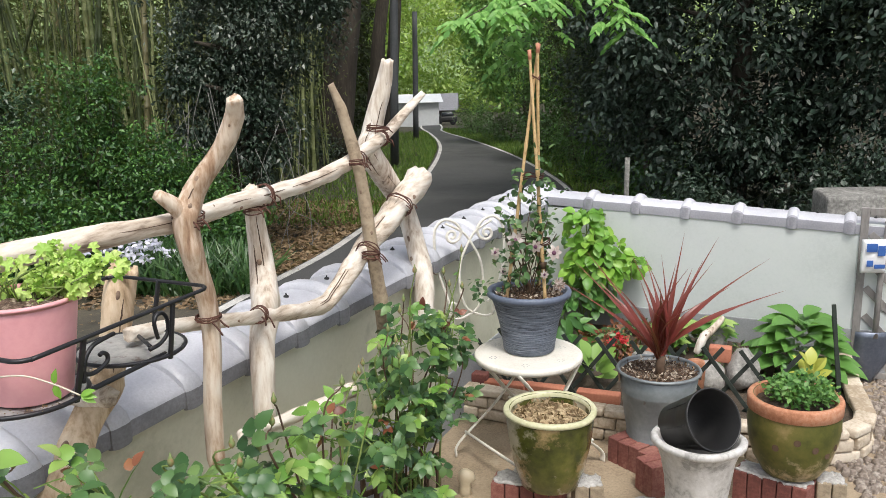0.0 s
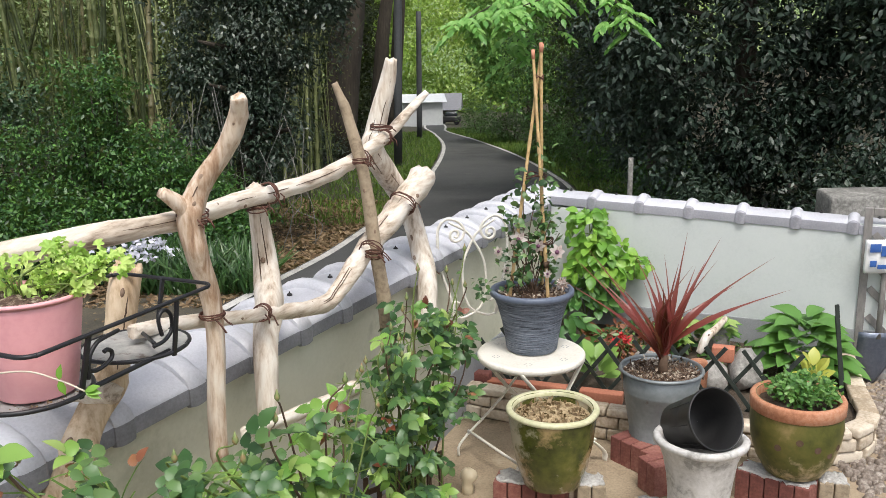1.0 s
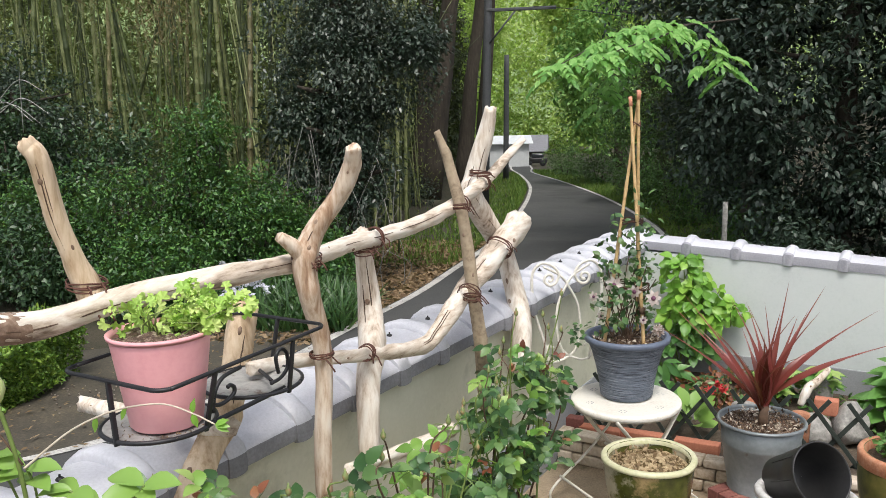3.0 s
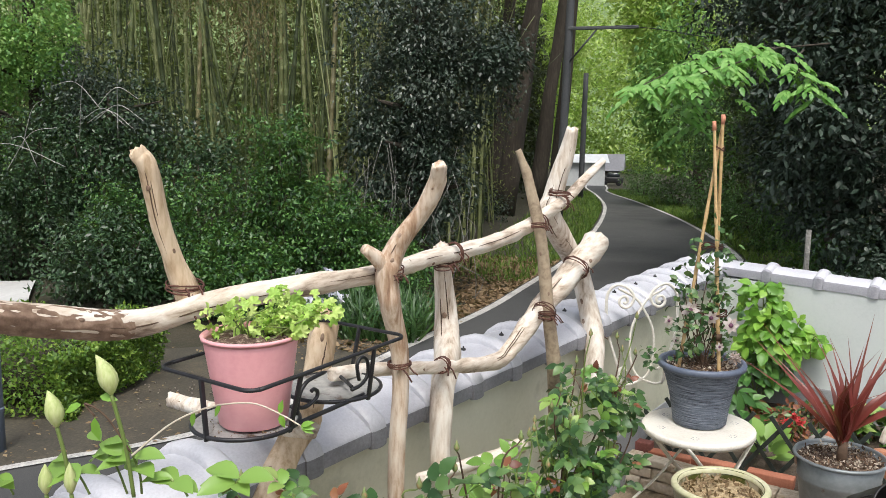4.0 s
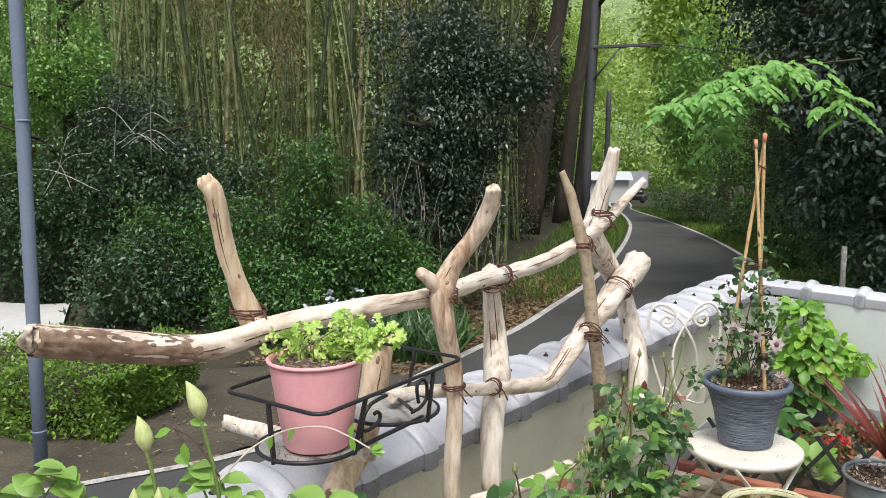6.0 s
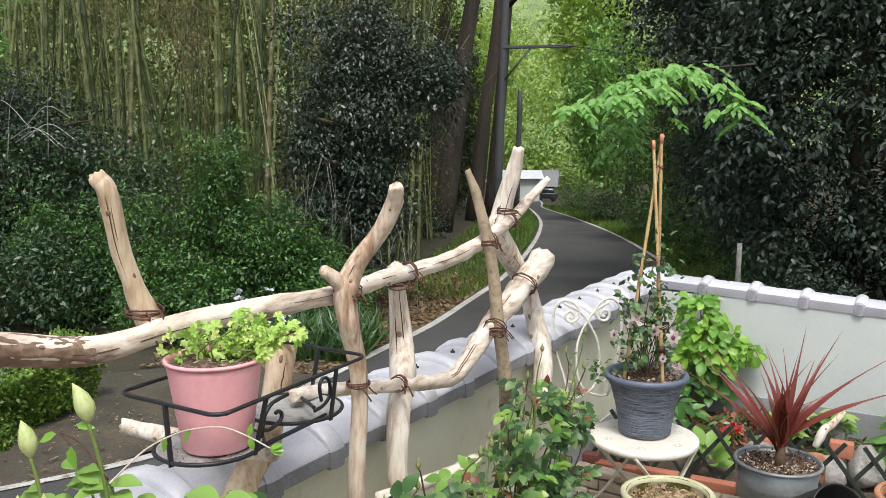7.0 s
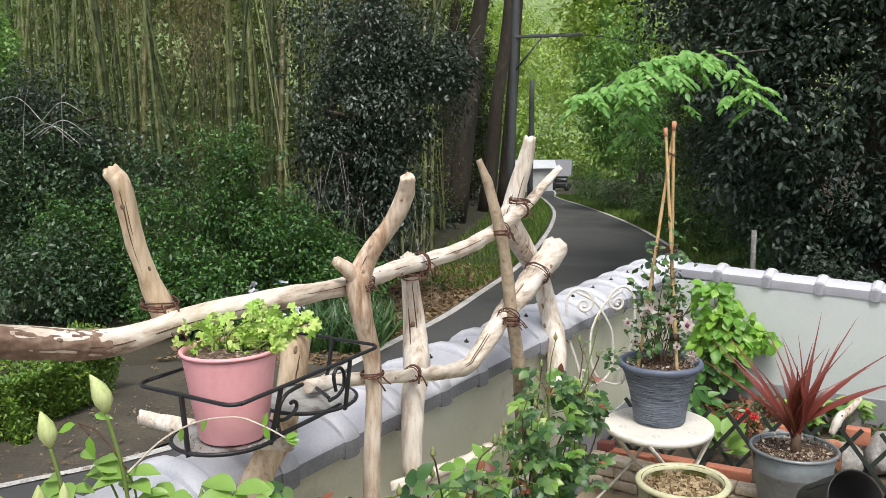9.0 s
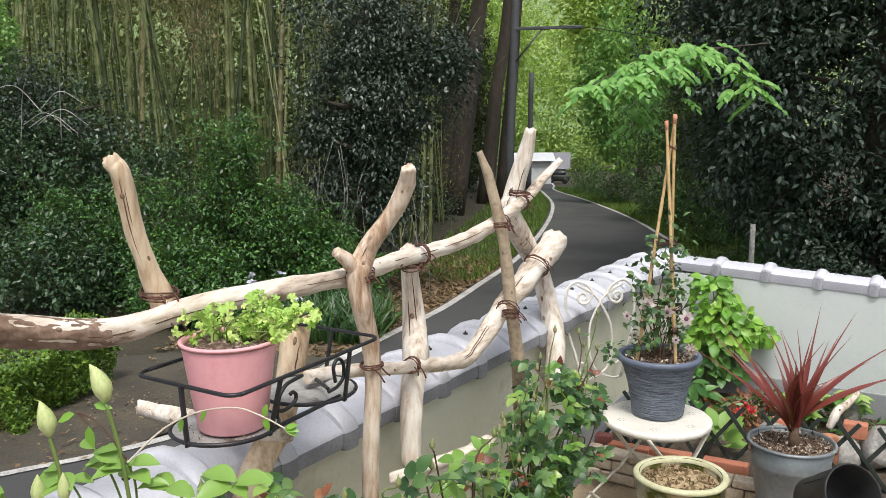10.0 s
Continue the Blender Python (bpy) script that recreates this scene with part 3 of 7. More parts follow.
def coping_tile(pitch, front=0.135, back=-0.15):
    """One coping tile: an arched pan with a rounded roll at one end and a lip towards the garden."""
    us = [0, 0.012, 0.03, pitch - 0.062, pitch - 0.0612, pitch - 0.056, pitch - 0.046, pitch - 0.032, pitch - 0.018, pitch - 0.008, pitch - 0.003, pitch - 0.0005, pitch + 0.004]
    hs = [0.0, 0.0, 0.0, 0.0, 0.013, 0.019, 0.0235, 0.0250, 0.0235, 0.019, 0.013, 0.0, -0.004]
    vs = [back, back * 0.85, back * 0.6, back * 0.3, 0.0, front * 0.35, front * 0.65, front * 0.85, front - 0.006, front, front, front - 0.012]
    zs = [-0.075, -0.045, -0.018, -0.003, 0.0, -0.006, -0.022, -0.040, -0.050, -0.058, -0.098, -0.102]
    grid = []
    for u, h in zip(us, hs):
        row = []
        for j, (v, z) in enumerate(zip(vs, zs)):
            hang = 0.3 * h if j >= 9 else 0
            row.append((u, -v - hang, z + (h if j < 9 else -h * 0.4 * (j >= 10))))
        grid.append(row)
    verts = [p for row in grid for p in row]
    n = len(vs)
    faces = [(i * n + j, (i + 1) * n + j, (i + 1) * n + j + 1, i * n + j + 1) for i in range(len(us) - 1) for j in range(n - 1)]
    me = bpy.data.meshes.new("coping_tile")
    me.from_pydata(verts, [], [f[::-1] for f in faces])
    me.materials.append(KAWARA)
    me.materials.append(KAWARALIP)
    # lip quads take the darker tile colour that holds their shade
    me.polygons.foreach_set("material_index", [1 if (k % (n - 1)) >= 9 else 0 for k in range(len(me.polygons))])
    me.polygons.foreach_set("use_smooth", [True] * len(me.polygons))
    me.set_sharp_from_angle(angle=radians(38))
    return me


def ridge_tile(pitch):
    """One narrow ridge tile of the back wall: a low pitched top, an upright face and a half-round roll over its joint."""
    vs = [-0.13, -0.125, -0.06, 0.0, 0.05, 0.092, 0.098, 0.100, 0.100, 0.092]
    zs = [-0.075, -0.040, -0.012, 0.0, -0.010, -0.022, -0.026, -0.034, -0.070, -0.073]
    steps = [0, 0.01, pitch - 0.052] + [pitch - 0.048 + 0.048 * k / 8 for k in range(9)] + [pitch + 0.003]
    rise = [0, 0, 0] + [0.019 * math.sin(math.pi * (0.06 + 0.88 * k / 8)) ** 0.6 for k in range(9)] + [-0.003]
    verts = [(u, -v - (0.6 * h if j >= 7 else 0), z + (h if j < 8 else -0.25 * h)) for u, h in zip(steps, rise) for j, (v, z) in enumerate(zip(vs, zs))]
    n = len(vs)
    faces = [(i * n + j, i * n + j + 1, (i + 1) * n + j + 1, (i + 1) * n + j) for i in range(len(steps) - 1) for j in range(n - 1)]
    me = bpy.data.meshes.new("coping_tile")
    me.from_pydata(verts, [], faces)
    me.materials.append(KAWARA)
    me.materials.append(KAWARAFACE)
    # upright face quads get a darker tone for the shade on them
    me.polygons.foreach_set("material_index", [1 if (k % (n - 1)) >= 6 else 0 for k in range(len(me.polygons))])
    me.polygons.foreach_set("use_smooth", [True] * len(me.polygons))
    me.set_sharp_from_angle(angle=radians(40))
    return me


def nail_mesh():
    bm = bmesh.new()
    lathe(bm, [(0.009, -0.004), (0.009, 0.001), (0.006, 0.004), (0.0025, 0.005), (0.0025, 0.010), (0.001, 0.011)], 10, close=True)
    me = bpy.data.meshes.new("nail")
    bm.to_mesh(me)
    bm.free()
    me.materials.append(NAIL)
    return me


def garden_wall(name, origin, turn, start, count, pitch, body_to, fall, label, plaster, tile):
    """A rendered wall along its own x; the garden lies on its negative y side."""
    wall = thing(name, origin, label, "wall", kind="structure", turn=turn)
    top = origin[2]
    bm = bmesh.new()
    length0, length1 = start * pitch - 0.3, body_to
    box(bm, ((length0 + length1) / 2, 0, (-0.085 + -0.62 - top) / 2 ), (length1 - length0, 0.19, (-0.085 + 0.62 + top)), bevel=0.004)
    part("render_coat", bm, plaster, wall, smooth=False)
    bm = bmesh.new()
    box(bm, ((length0 + length1) / 2, 0, (0.165 - 0.63 - 2 * top) / 2), (length1 - length0 + 0.006, 0.202, 0.165 + 0.63), bevel=0.004)
    part("plinth", bm, PLINTH, wall, "grey cement plinth", smooth=False)
    nail = nail_mesh()
    jit = random.Random(5)
    for i in range(start, start + count):
        ob = new("coping_tile", tile)
        ob.parent = wall
        ob.matrix_basis = pose(i * pitch, 0, i * pitch * fall + jit.uniform(-0.0015, 0.0015), jit.uniform(-0.5, 0.5), -math.degrees(math.atan(fall)), jit.uniform(-0.4, 0.4))
        pin = new("nail", nail)
        pin.parent = ob
        pin.matrix_basis = pose(0.085, 0.0, 0.002)
    return wall


garden_wall("wall_lane", (-0.688, 3.115, 0.774), WALL_TURN, -11, 20, PITCH, 2.30, 0.0, "stained rendered garden wall tinted by painted bounce light, silver-grey tile coping", BOUNCEPLASTER, coping_tile(PITCH))
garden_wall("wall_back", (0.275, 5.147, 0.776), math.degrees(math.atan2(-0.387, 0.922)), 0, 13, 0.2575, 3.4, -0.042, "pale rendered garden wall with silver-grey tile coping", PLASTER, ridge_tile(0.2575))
bm = bmesh.new()
lathe(bm, [(0.13, -0.1), (0.135, -0.05), (0.12, -0.02), (0.07, 0.015), (0.02, 0.028)], 24, close=True)
corner = part("coping_corner_cap", bm, KAWARA)
corner.matrix_world = pose(0.20, 5.19, 0.775)
tagged(corner, "rounded silver-grey tile cap on the wall's corner", "coping tile", kind="structure")

# ---- garden floor ----
PATIO_Z = -0.09
edge_line = smooth_line([(-0.55, 4.18), (-0.16, 4.02), (0.46, 3.75), (0.96, 3.61), (1.25, 3.55), (1.42, 3.68), (1.50, 3.98), (1.62, 4.38), (1.70, 4.56)], 8)
sheet("patio", [-1.2 + 0.1 * i for i in range(36)], [0.0 + 0.12 * i for i in range(44)], lambda x, y: PATIO_Z if x > -0.75 + 0.40 * (y - 3.1) and y < 5.2 - 0.42 * (x - 0.27) else -0.36,
      PATIO, "sandy trodden garden floor", "ground", rough=0.012)


def in_bed(x, y):
    inside = False
    poly = [tuple(p) for p in edge_line] + [(0.4, 5.15), (-0.1, 5.0)]
    for (x1, y1), (x2, y2) in zip(poly, poly[1:] + poly[:1]):
        if (y1 > y) != (y2 > y) and x < (x2 - x1) * (y - y1) / (y2 - y1) + x1:
            inside = not inside
    return inside


sheet("bed_soil", [-0.55 + 0.05 * i for i in range(49)], [3.5 + 0.05 * i for i in range(36)], lambda x, y: 0.0 + 0.05 * max(0, y - 4.0) if in_bed(x, y) else -0.16, SOIL,
      "dark crumbly soil of a raised flower bed", "soil", rough=0.02)

# ---- driftwood fence ----

def driftwood(name, rows, mat=DRIFTWOOD, label="", n=14, lumps=0.2, seed=1, group="driftwood fence", slim=0.9, splits=0):
    """A bleached branch along rows of (x, y, z, radius), with worn, uneven broken ends."""
    line = smooth_line(rows, 8)
    pts, rad = [tuple(p[:3]) for p in line], [max(0.004, p[3] * slim) for p in line]
    first, last = Vector(pts[0]), Vector(pts[-1])
    a = (first - Vector(pts[1])).normalized()
    b = (last - Vector(pts[-2])).normalized()
    pts = [tuple(first + a * rad[0] * 0.3), tuple(first + a * rad[0] * 0.22)] + pts + [tuple(last + b * rad[-1] * 0.22), tuple(last + b * rad[-1] * 0.3)]
    rad = [rad[0] * 0.6, rad[0] * 0.88] + rad + [rad[-1] * 0.88, rad[-1] * 0.6]
    bm = bmesh.new()
    tube(bm, pts, rad, n, lumps, seed)
    # knots and shallow splits
    for v in bm.verts:
        for end, way, rr in ((first, a, rad[1]), (last, b, rad[-2])):
            if (v.co - end).dot(way) > -0.02 * rr:
                v.co += way * rr * (0.9 * noise.noise(v.co * 55 + Vector((seed, 0, 0))) + 0.3 * noise.noise(v.co * 160))
    bm.normal_update()
    r = random.Random(seed)
    knots = [Vector(pts[r.randrange(3, len(pts) - 3)]) for _ in range(3)] if len(pts) > 8 else []
    for v in bm.verts:
        f = 0.0
        for k in knots:
            d = (v.co - k - Vector((0.02, -0.02, 0.0))).length
            f += 0.006 * math.exp(-(d / 0.022) ** 2)
        g = noise.noise(Vector((v.normal.x * 5 + seed, v.normal.y * 5, v.normal.z * 5 + (v.co.x + v.co.y) * 2)))
        v.co += v.normal * (f - 0.0035 * max(0.0, g - 0.25) * 3)
    ob = part(name, bm, mat)
    eye = Vector((-0.16, 0.4, 1.5))
    inner = pts[4:-4]
    for q in range(min(4, len(inner) // 6)):
        k = r.randrange(4, len(pts) - 4)
        p, way = Vector(pts[k]), (Vector(pts[k + 1]) - Vector(pts[k - 1])).normalized()
        out = (eye - p).normalized() + Vector((r.uniform(-0.6, 0.6), r.uniform(-0.6, 0.6), r.uniform(-0.6, 0.6)))
        out = (out - way * out.dot(way)).normalized()
        bm = bmesh.new()
        bmesh.ops.create_icosphere(bm, subdivisions=2, radius=1)
        m = Matrix((way, out.cross(way), out)).transposed().to_4x4()
        rr = rad[k]
        bmesh.ops.transform(bm, matrix=Matrix.Translation(p + out * rr * 0.97) @ m @ Matrix.Diagonal((rr * r.uniform(0.22, 0.36), rr * r.uniform(0.14, 0.24), rr * 0.12, 1)), verts=list(bm.verts))
        part("knot", bm, RUST, ob, "dark knot")
    for q in range(splits):
        k0 = r.randrange(4, max(5, len(pts) // 2))
        k1 = min(len(pts) - 4, k0 + r.randrange(len(pts) // 4, len(pts) // 2))
        turn = r.uniform(-0.5, 0.5)
        line, wide = [], []
        for k in range(k0, k1 + 1):
            p, way = Vector(pts[k]), (Vector(pts[k + 1]) - Vector(pts[k - 1])).normalized()
            out = (eye - p).normalized()
            out = (out - way * out.dot(way)).normalized()
            out = (out + way.cross(out) * (turn + 0.05 * noise.noise(Vector((k * 0.6, seed, q))))).normalized()
            f = (k - k0) / max(1, k1 - k0)
            line.append(p + out * rad[k] * 0.955)
            wide.append(0.0005 + rad[k] * 0.042 * math.sin(math.pi * f) ** 0.7)
        bm = bmesh.new()
        tube(bm, line, wide, 6, 0.3, q)
        part("split", bm, BROWNSTEM, ob, "dark drying split")
    return tagged(ob, label, "driftwood", group)


post = driftwood("driftwood_post", [(-1.112, 1.767, 1.458, 0.021), (-1.098, 1.777, 1.428, 0.0225), (-1.095, 1.801, 1.330, 0.0215), (-1.084, 1.826, 1.245, 0.0235), (-1.067, 1.855, 1.155, 0.029)], TANWOOD, label="upright bleached driftwood stick lashed to the top rail", seed=2, splits=2)
rail = driftwood("driftwood_rail", [(-1.261, 1.46, 1.207, 0.024), (-1.257, 1.472, 1.203, 0.029), (-1.182, 1.602, 1.165, 0.031), (-1.116, 1.703, 1.14, 0.03), (-1.068, 1.781, 1.142, 0.028), (-1.027, 1.841, 1.152, 0.029), (-0.95, 1.943, 1.162, 0.028), (-0.867, 2.094, 1.159, 0.0265), (-0.804, 2.283, 1.150, 0.0255), (-0.741, 2.5, 1.154, 0.0255), (-0.685, 2.695, 1.150, 0.025), (-0.62, 2.921, 1.154, 0.027), (-0.57, 3.099, 1.168, 0.027), (-0.534, 3.207, 1.191, 0.026), (-0.462, 3.419, 1.245, 0.023), (-0.4, 3.603, 1.318, 0.02), (-0.35, 3.72, 1.372, 0.014)], DRIFTRAIL, "long wavy bleached driftwood top rail", seed=3, n=16, splits=2)
bm = bmesh.new()
patch = smooth_line([(-1.261, 1.46, 1.207, 0.024), (-1.257, 1.472, 1.203, 0.029), (-1.182, 1.602, 1.165, 0.031), (-1.116, 1.703, 1.14, 0.03), (-1.068, 1.781, 1.142, 0.028), (-1.027, 1.841, 1.152, 0.029), (-0.95, 1.943, 1.162, 0.028), (-0.867, 2.094, 1.159, 0.0265), (-0.804, 2.283, 1.150, 0.0255), (-0.741, 2.5, 1.154, 0.0255), (-0.685, 2.695, 1.150, 0.025), (-0.62, 2.921, 1.154, 0.027), (-0.57, 3.099, 1.168, 0.027), (-0.534, 3.207, 1.191, 0.026), (-0.462, 3.419, 1.245, 0.023), (-0.4, 3.603, 1.318, 0.02), (-0.35, 3.72, 1.372, 0.014)], 8)[6:26]
rings = []
for i in range(4 * len(patch) - 4):
    k, f = divmod(i, 4)
    p = np.array(patch[k]) * (1 - f / 4) + np.array(patch[k + 1]) * (f / 4)
    ring = []
    for j in range(40):
        a = 2 * math.pi * j / 40
        lump = noise.noise(Vector((i * 0.09, math.cos(a) * 3.2, math.sin(a) * 3.2))) + 0.8 * noise.noise(Vector((i * 0.28, math.cos(a) * 9, math.sin(a) * 9)))
        low = -math.sin(a) * 0.04 - 0.06 * (abs(i / (4 * len(patch) - 5) - 0.45) / 0.55) ** 4
        rr = p[3] * (0.940 + min(0.072, 0.13 * lump + low))
        along = Vector(patch[k + 1][:3]) - Vector(patch[k][:3])
        front = along.cross(Vector((0, 0, 1))).normalized()
        ring.append(bm.verts.new(Vector(p[:3]) + front * rr * math.cos(a) + front.cross(along).normalized() * rr * math.sin(a)))
    rings.append(ring)
for a, b in zip(rings, rings[1:]):
    for j in range(40):
        bm.faces.new((a[j], b[j], b[j - 1], a[j - 1]))
part("bark", bm, RUST, rail, "strip of flaking brown bark")
fork = driftwood("driftwood_post", [(-0.64, 2.236, 1.417, 0.019), (-0.653, 2.259, 1.376, 0.023), (-0.692, 2.269, 1.307, 0.023), (-0.741, 2.249, 1.237, 0.026), (-0.768, 2.232, 1.166, 0.033), (-0.759, 2.229, 1.083, 0.028), (-0.748, 2.261, 0.976, 0.026), (-0.746, 2.266, 0.873, 0.025), (-0.75, 2.254, 0.729, 0.024), (-0.752, 2.247, 0.581, 0.024)], REDDRIFT, "forked reddish driftwood post lashed with wire", seed=4, splits=2)
bm = bmesh.new()
tube(bm, [p[:3] for p in smooth_line([(-0.807, 2.18, 1.227, 0.013), (-0.787, 2.208, 1.201, 0.019), (-0.767, 2.236, 1.168, 0.025)], 5)], [p[3] for p in smooth_line([(-0.807, 2.18, 1.227, 0.013), (-0.787, 2.208, 1.201, 0.019), (-0.767, 2.236, 1.168, 0.025)], 5)], 10, 0.2, 9)
part("stub", bm, REDDRIFT, fork)
driftwood("driftwood_post", [(-0.735, 2.628, 1.169, 0.026), (-0.734, 2.646, 1.092, 0.028), (-0.726, 2.653, 0.955, 0.038), (-0.713, 2.614, 0.864, 0.045), (-0.712, 2.554, 0.748, 0.036), (-0.712, 2.522, 0.558, 0.033)], label="thick weathered driftwood post with a split top", seed=5, splits=2)
driftwood("driftwood_stick", [(-0.594, 3.122, 1.427, 0.012), (-0.561, 3.127, 1.329, 0.019), (-0.513, 3.111, 1.148, 0.023), (-0.479, 3.087, 0.898, 0.025), (-0.46, 3.081, 0.742, 0.026), (-0.446, 3.092, 0.497, 0.026)], BROWNWOOD, "thin brownish stick crossing the driftwood rail", seed=6, n=10)
driftwood("driftwood_post", [(-0.442, 3.384, 1.495, 0.023), (-0.46, 3.394, 1.414, 0.032), (-0.505, 3.385, 1.259, 0.038), (-0.51, 3.37, 1.176, 0.044), (-0.432, 3.6, 0.969, 0.045), (-0.382, 3.592, 0.811, 0.043), (-0.35, 3.532, 0.665, 0.043), (-0.347, 3.478, 0.509, 0.043)], label="bent bleached driftwood post rising above the rail", seed=7, splits=2)
driftwood("driftwood_rail", [(-0.834, 2.036, 0.964, 0.017), (-0.798, 2.238, 0.92, 0.019), (-0.736, 2.452, 0.866, 0.02), (-0.667, 2.657, 0.819, 0.024), (-0.609, 2.827, 0.786, 0.027), (-0.577, 2.921, 0.805, 0.03), (-0.514, 3.107, 0.893, 0.039), (-0.435, 3.342, 0.976, 0.048), (-0.36, 3.566, 1.061, 0.058)], DRIFTRAIL, "lower driftwood rail bending up to a broad cut end", seed=8, n=16, splits=2)
driftwood("driftwood_post", [(-0.926, 2.240, 1.041, 0.038), (-0.931, 2.220, 0.986, 0.040), (-0.936, 2.200, 0.934, 0.040), (-0.943, 2.140, 0.823, 0.039), (-0.961, 2.080, 0.769, 0.040), (-0.975, 2.020, 0.705, 0.041), (-1.000, 1.960, 0.621, 0.042)], TANWOOD, label="split driftwood post standing behind the pot rack", seed=9, splits=2)
driftwood("driftwood_log", [(-0.709, 2.314, 0.615, 0.018), (-0.643, 2.51, 0.57, 0.021), (-0.576, 2.707, 0.532, 0.025), (-0.531, 2.841, 0.515, 0.028)], DRIFTRAIL, "low driftwood log half hidden by the rose", seed=10)
driftwood("driftwood_log", [(-1.36, 2.225, 0.80, 0.022), (-1.2, 2.15, 0.81, 0.024), (-1.0, 2.06, 0.83, 0.024), (-0.87, 1.99, 0.85, 0.024)], DRIFTRAIL, "short driftwood brace lying over the wall coping", seed=11)


def wire_tie(at, r, axis, seed, loops=4, tail=0.03):
    """A few turns of rusty wire round a joint, with loose ends."""
    rnd = random.Random(seed)
    tie = thing("wire_tie", at, "rusty wire lashing wound round the driftwood", "wire", "wire ties")
    m = Vector(axis).to_track_quat("Z", "Y").to_matrix()
    for k in range(loops):
        bm = bmesh.new()
        tx, ty, off = rnd.uniform(-0.22, 0.22), rnd.uniform(-0.22, 0.22), rnd.uniform(-0.010, 0.010)
        pts = []
        for i in range(21):
            a = 2 * math.pi * i / 20
            rr = r * rnd.uniform(0.98, 1.06)
            pts.append(m @ Vector((rr * math.cos(a), rr * math.sin(a), off + rr * (tx * math.cos(a) + ty * math.sin(a)))))
        tube(bm, pts, 0.0019, 6, caps=False)
        part("loop", bm, WIRE, tie)
    for k in range(2):
        bm = bmesh.new()
        a = rnd.uniform(0, 6.28)
        p = Vector((r * 1.05, -r * 0.3, 0)) if k else Vector((r * 0.6, -r * 0.9, 0))
        tube(bm, [p, p + Vector((tail * 0.4, -tail * 0.3, -tail * 0.25)), p + Vector((tail * rnd.uniform(0.4, 1), -tail * 0.4, -tail * rnd.uniform(0.3, 1.0)))], 0.0021, 6)
        part("loose_end", bm, WIRE, tie)
    return tie


UP = (0, 0, 1)
ALONG = (0.32, 0.94, 0.05)
for k, (at, r, axis) in enumerate([((-0.765, 2.24, 1.162), 0.037, UP), ((-0.782, 2.26, 1.158), 0.034, ALONG), ((-0.695, 2.635, 1.154), 0.032, ALONG), ((-0.713, 2.58, 1.13), 0.031, UP),
                                   ((-0.522, 3.135, 1.185), 0.032, ALONG), ((-0.515, 3.06, 1.19), 0.025, UP), ((-0.47, 3.36, 1.235), 0.029, ALONG), ((-0.475, 3.31, 1.27), 0.041, UP),
                                   ((-0.748, 2.262, 0.925), 0.031, UP), ((-0.70, 2.50, 0.862), 0.024, ALONG), ((-0.415, 3.36, 1.005), 0.052, (0.25, 0.8, 0.55)), ((-0.478, 3.03, 0.895), 0.030, UP),
                                   ((-0.49, 3.05, 0.90), 0.041, (0.25, 0.75, 0.6)), ((-1.062, 1.84, 1.15), 0.034, ALONG), ((-1.075, 1.85, 1.19), 0.040, UP), ((-0.365, 3.59, 0.70), 0.046, UP)]):
    wire_tie(at, r * 0.9, axis, 40 + k)

# ---- pot rack with the pink pot ----
rack = thing("pot_rack", (0, 0, 0), "black wrought-iron two-pot rack hung on the driftwood", "pot rack")


def rod(points, r, name, parent, mat=BLACK, steps=8, n=7, closed=False):
    line = smooth_line(list(points) + ([points[0]] if closed else []), steps)
    bm = bmesh.new()
    tube(bm, [tuple(p) for p in line], r, n)
    return part(name, bm, mat, parent)


RIM_Z, PLATE_Z = 1.043, 0.9355
CORNERS = [Vector((-1.088, 1.760)), Vector((-0.836, 1.660)), Vector((-0.684, 2.110)), Vector((-0.934, 2.212))]
hoop = []
for k in range(4):
    a, b, c = CORNERS[k - 1], CORNERS[k], CORNERS[(k + 1) % 4]
    p, q = b + (a - b).normalized() * 0.034, b + (c - b).normalized() * 0.034
    hoop += [p.lerp(b, t).lerp(b.lerp(q, t), t) for t in (0, 0.2, 0.4, 0.6, 0.8, 1.0)] + [q.lerp(c, 0.35), q.lerp(c, 0.65)]
rod([(*p, RIM_Z) for p in hoop], 0.0042, "top_hoop", rack, closed=True, steps=2)
for (cx, cy, r) in ((-0.921, 1.797, 0.104), (-0.834, 2.040, 0.106)):
    ring = [(cx + r * math.cos(a), cy + r * math.sin(a), PLATE_Z) for a in [2 * math.pi * k / 20 for k in range(20)]]
    rod(ring, 0.0045, "plate_ring", rack, closed=True, steps=3)
    bm = bmesh.new()
    lathe(bm, [(0.0, -0.004), (r - 0.002, -0.004), (r, 0.001), (r - 0.003, 0.002), (r - 0.012, -0.001), (0.0, -0.001)], 40)
    plate = part("plate", bm, PLATE, rack, "thin grey metal saucer plate")
    plate.matrix_basis = pose(cx, cy, PLATE_Z)
for a, b in (((-0.965, 1.711), (-0.950, 1.697)), ((-0.795, 1.782), (-0.821, 1.780)), ((-0.722, 1.998), (-0.737, 1.996)), ((-0.815, 2.163), (-0.832, 2.146)), ((-1.022, 1.910), (-0.998, 1.868))):
    bm = bmesh.new()
    bar(bm, (*a, RIM_Z), (*b, PLATE_Z - 0.008), 0.010, 0.0055, (0.95, -0.32, 0))
    part("upright", bm, BLACK, rack)
FRONT = Vector((0.316, 0.949, 0))
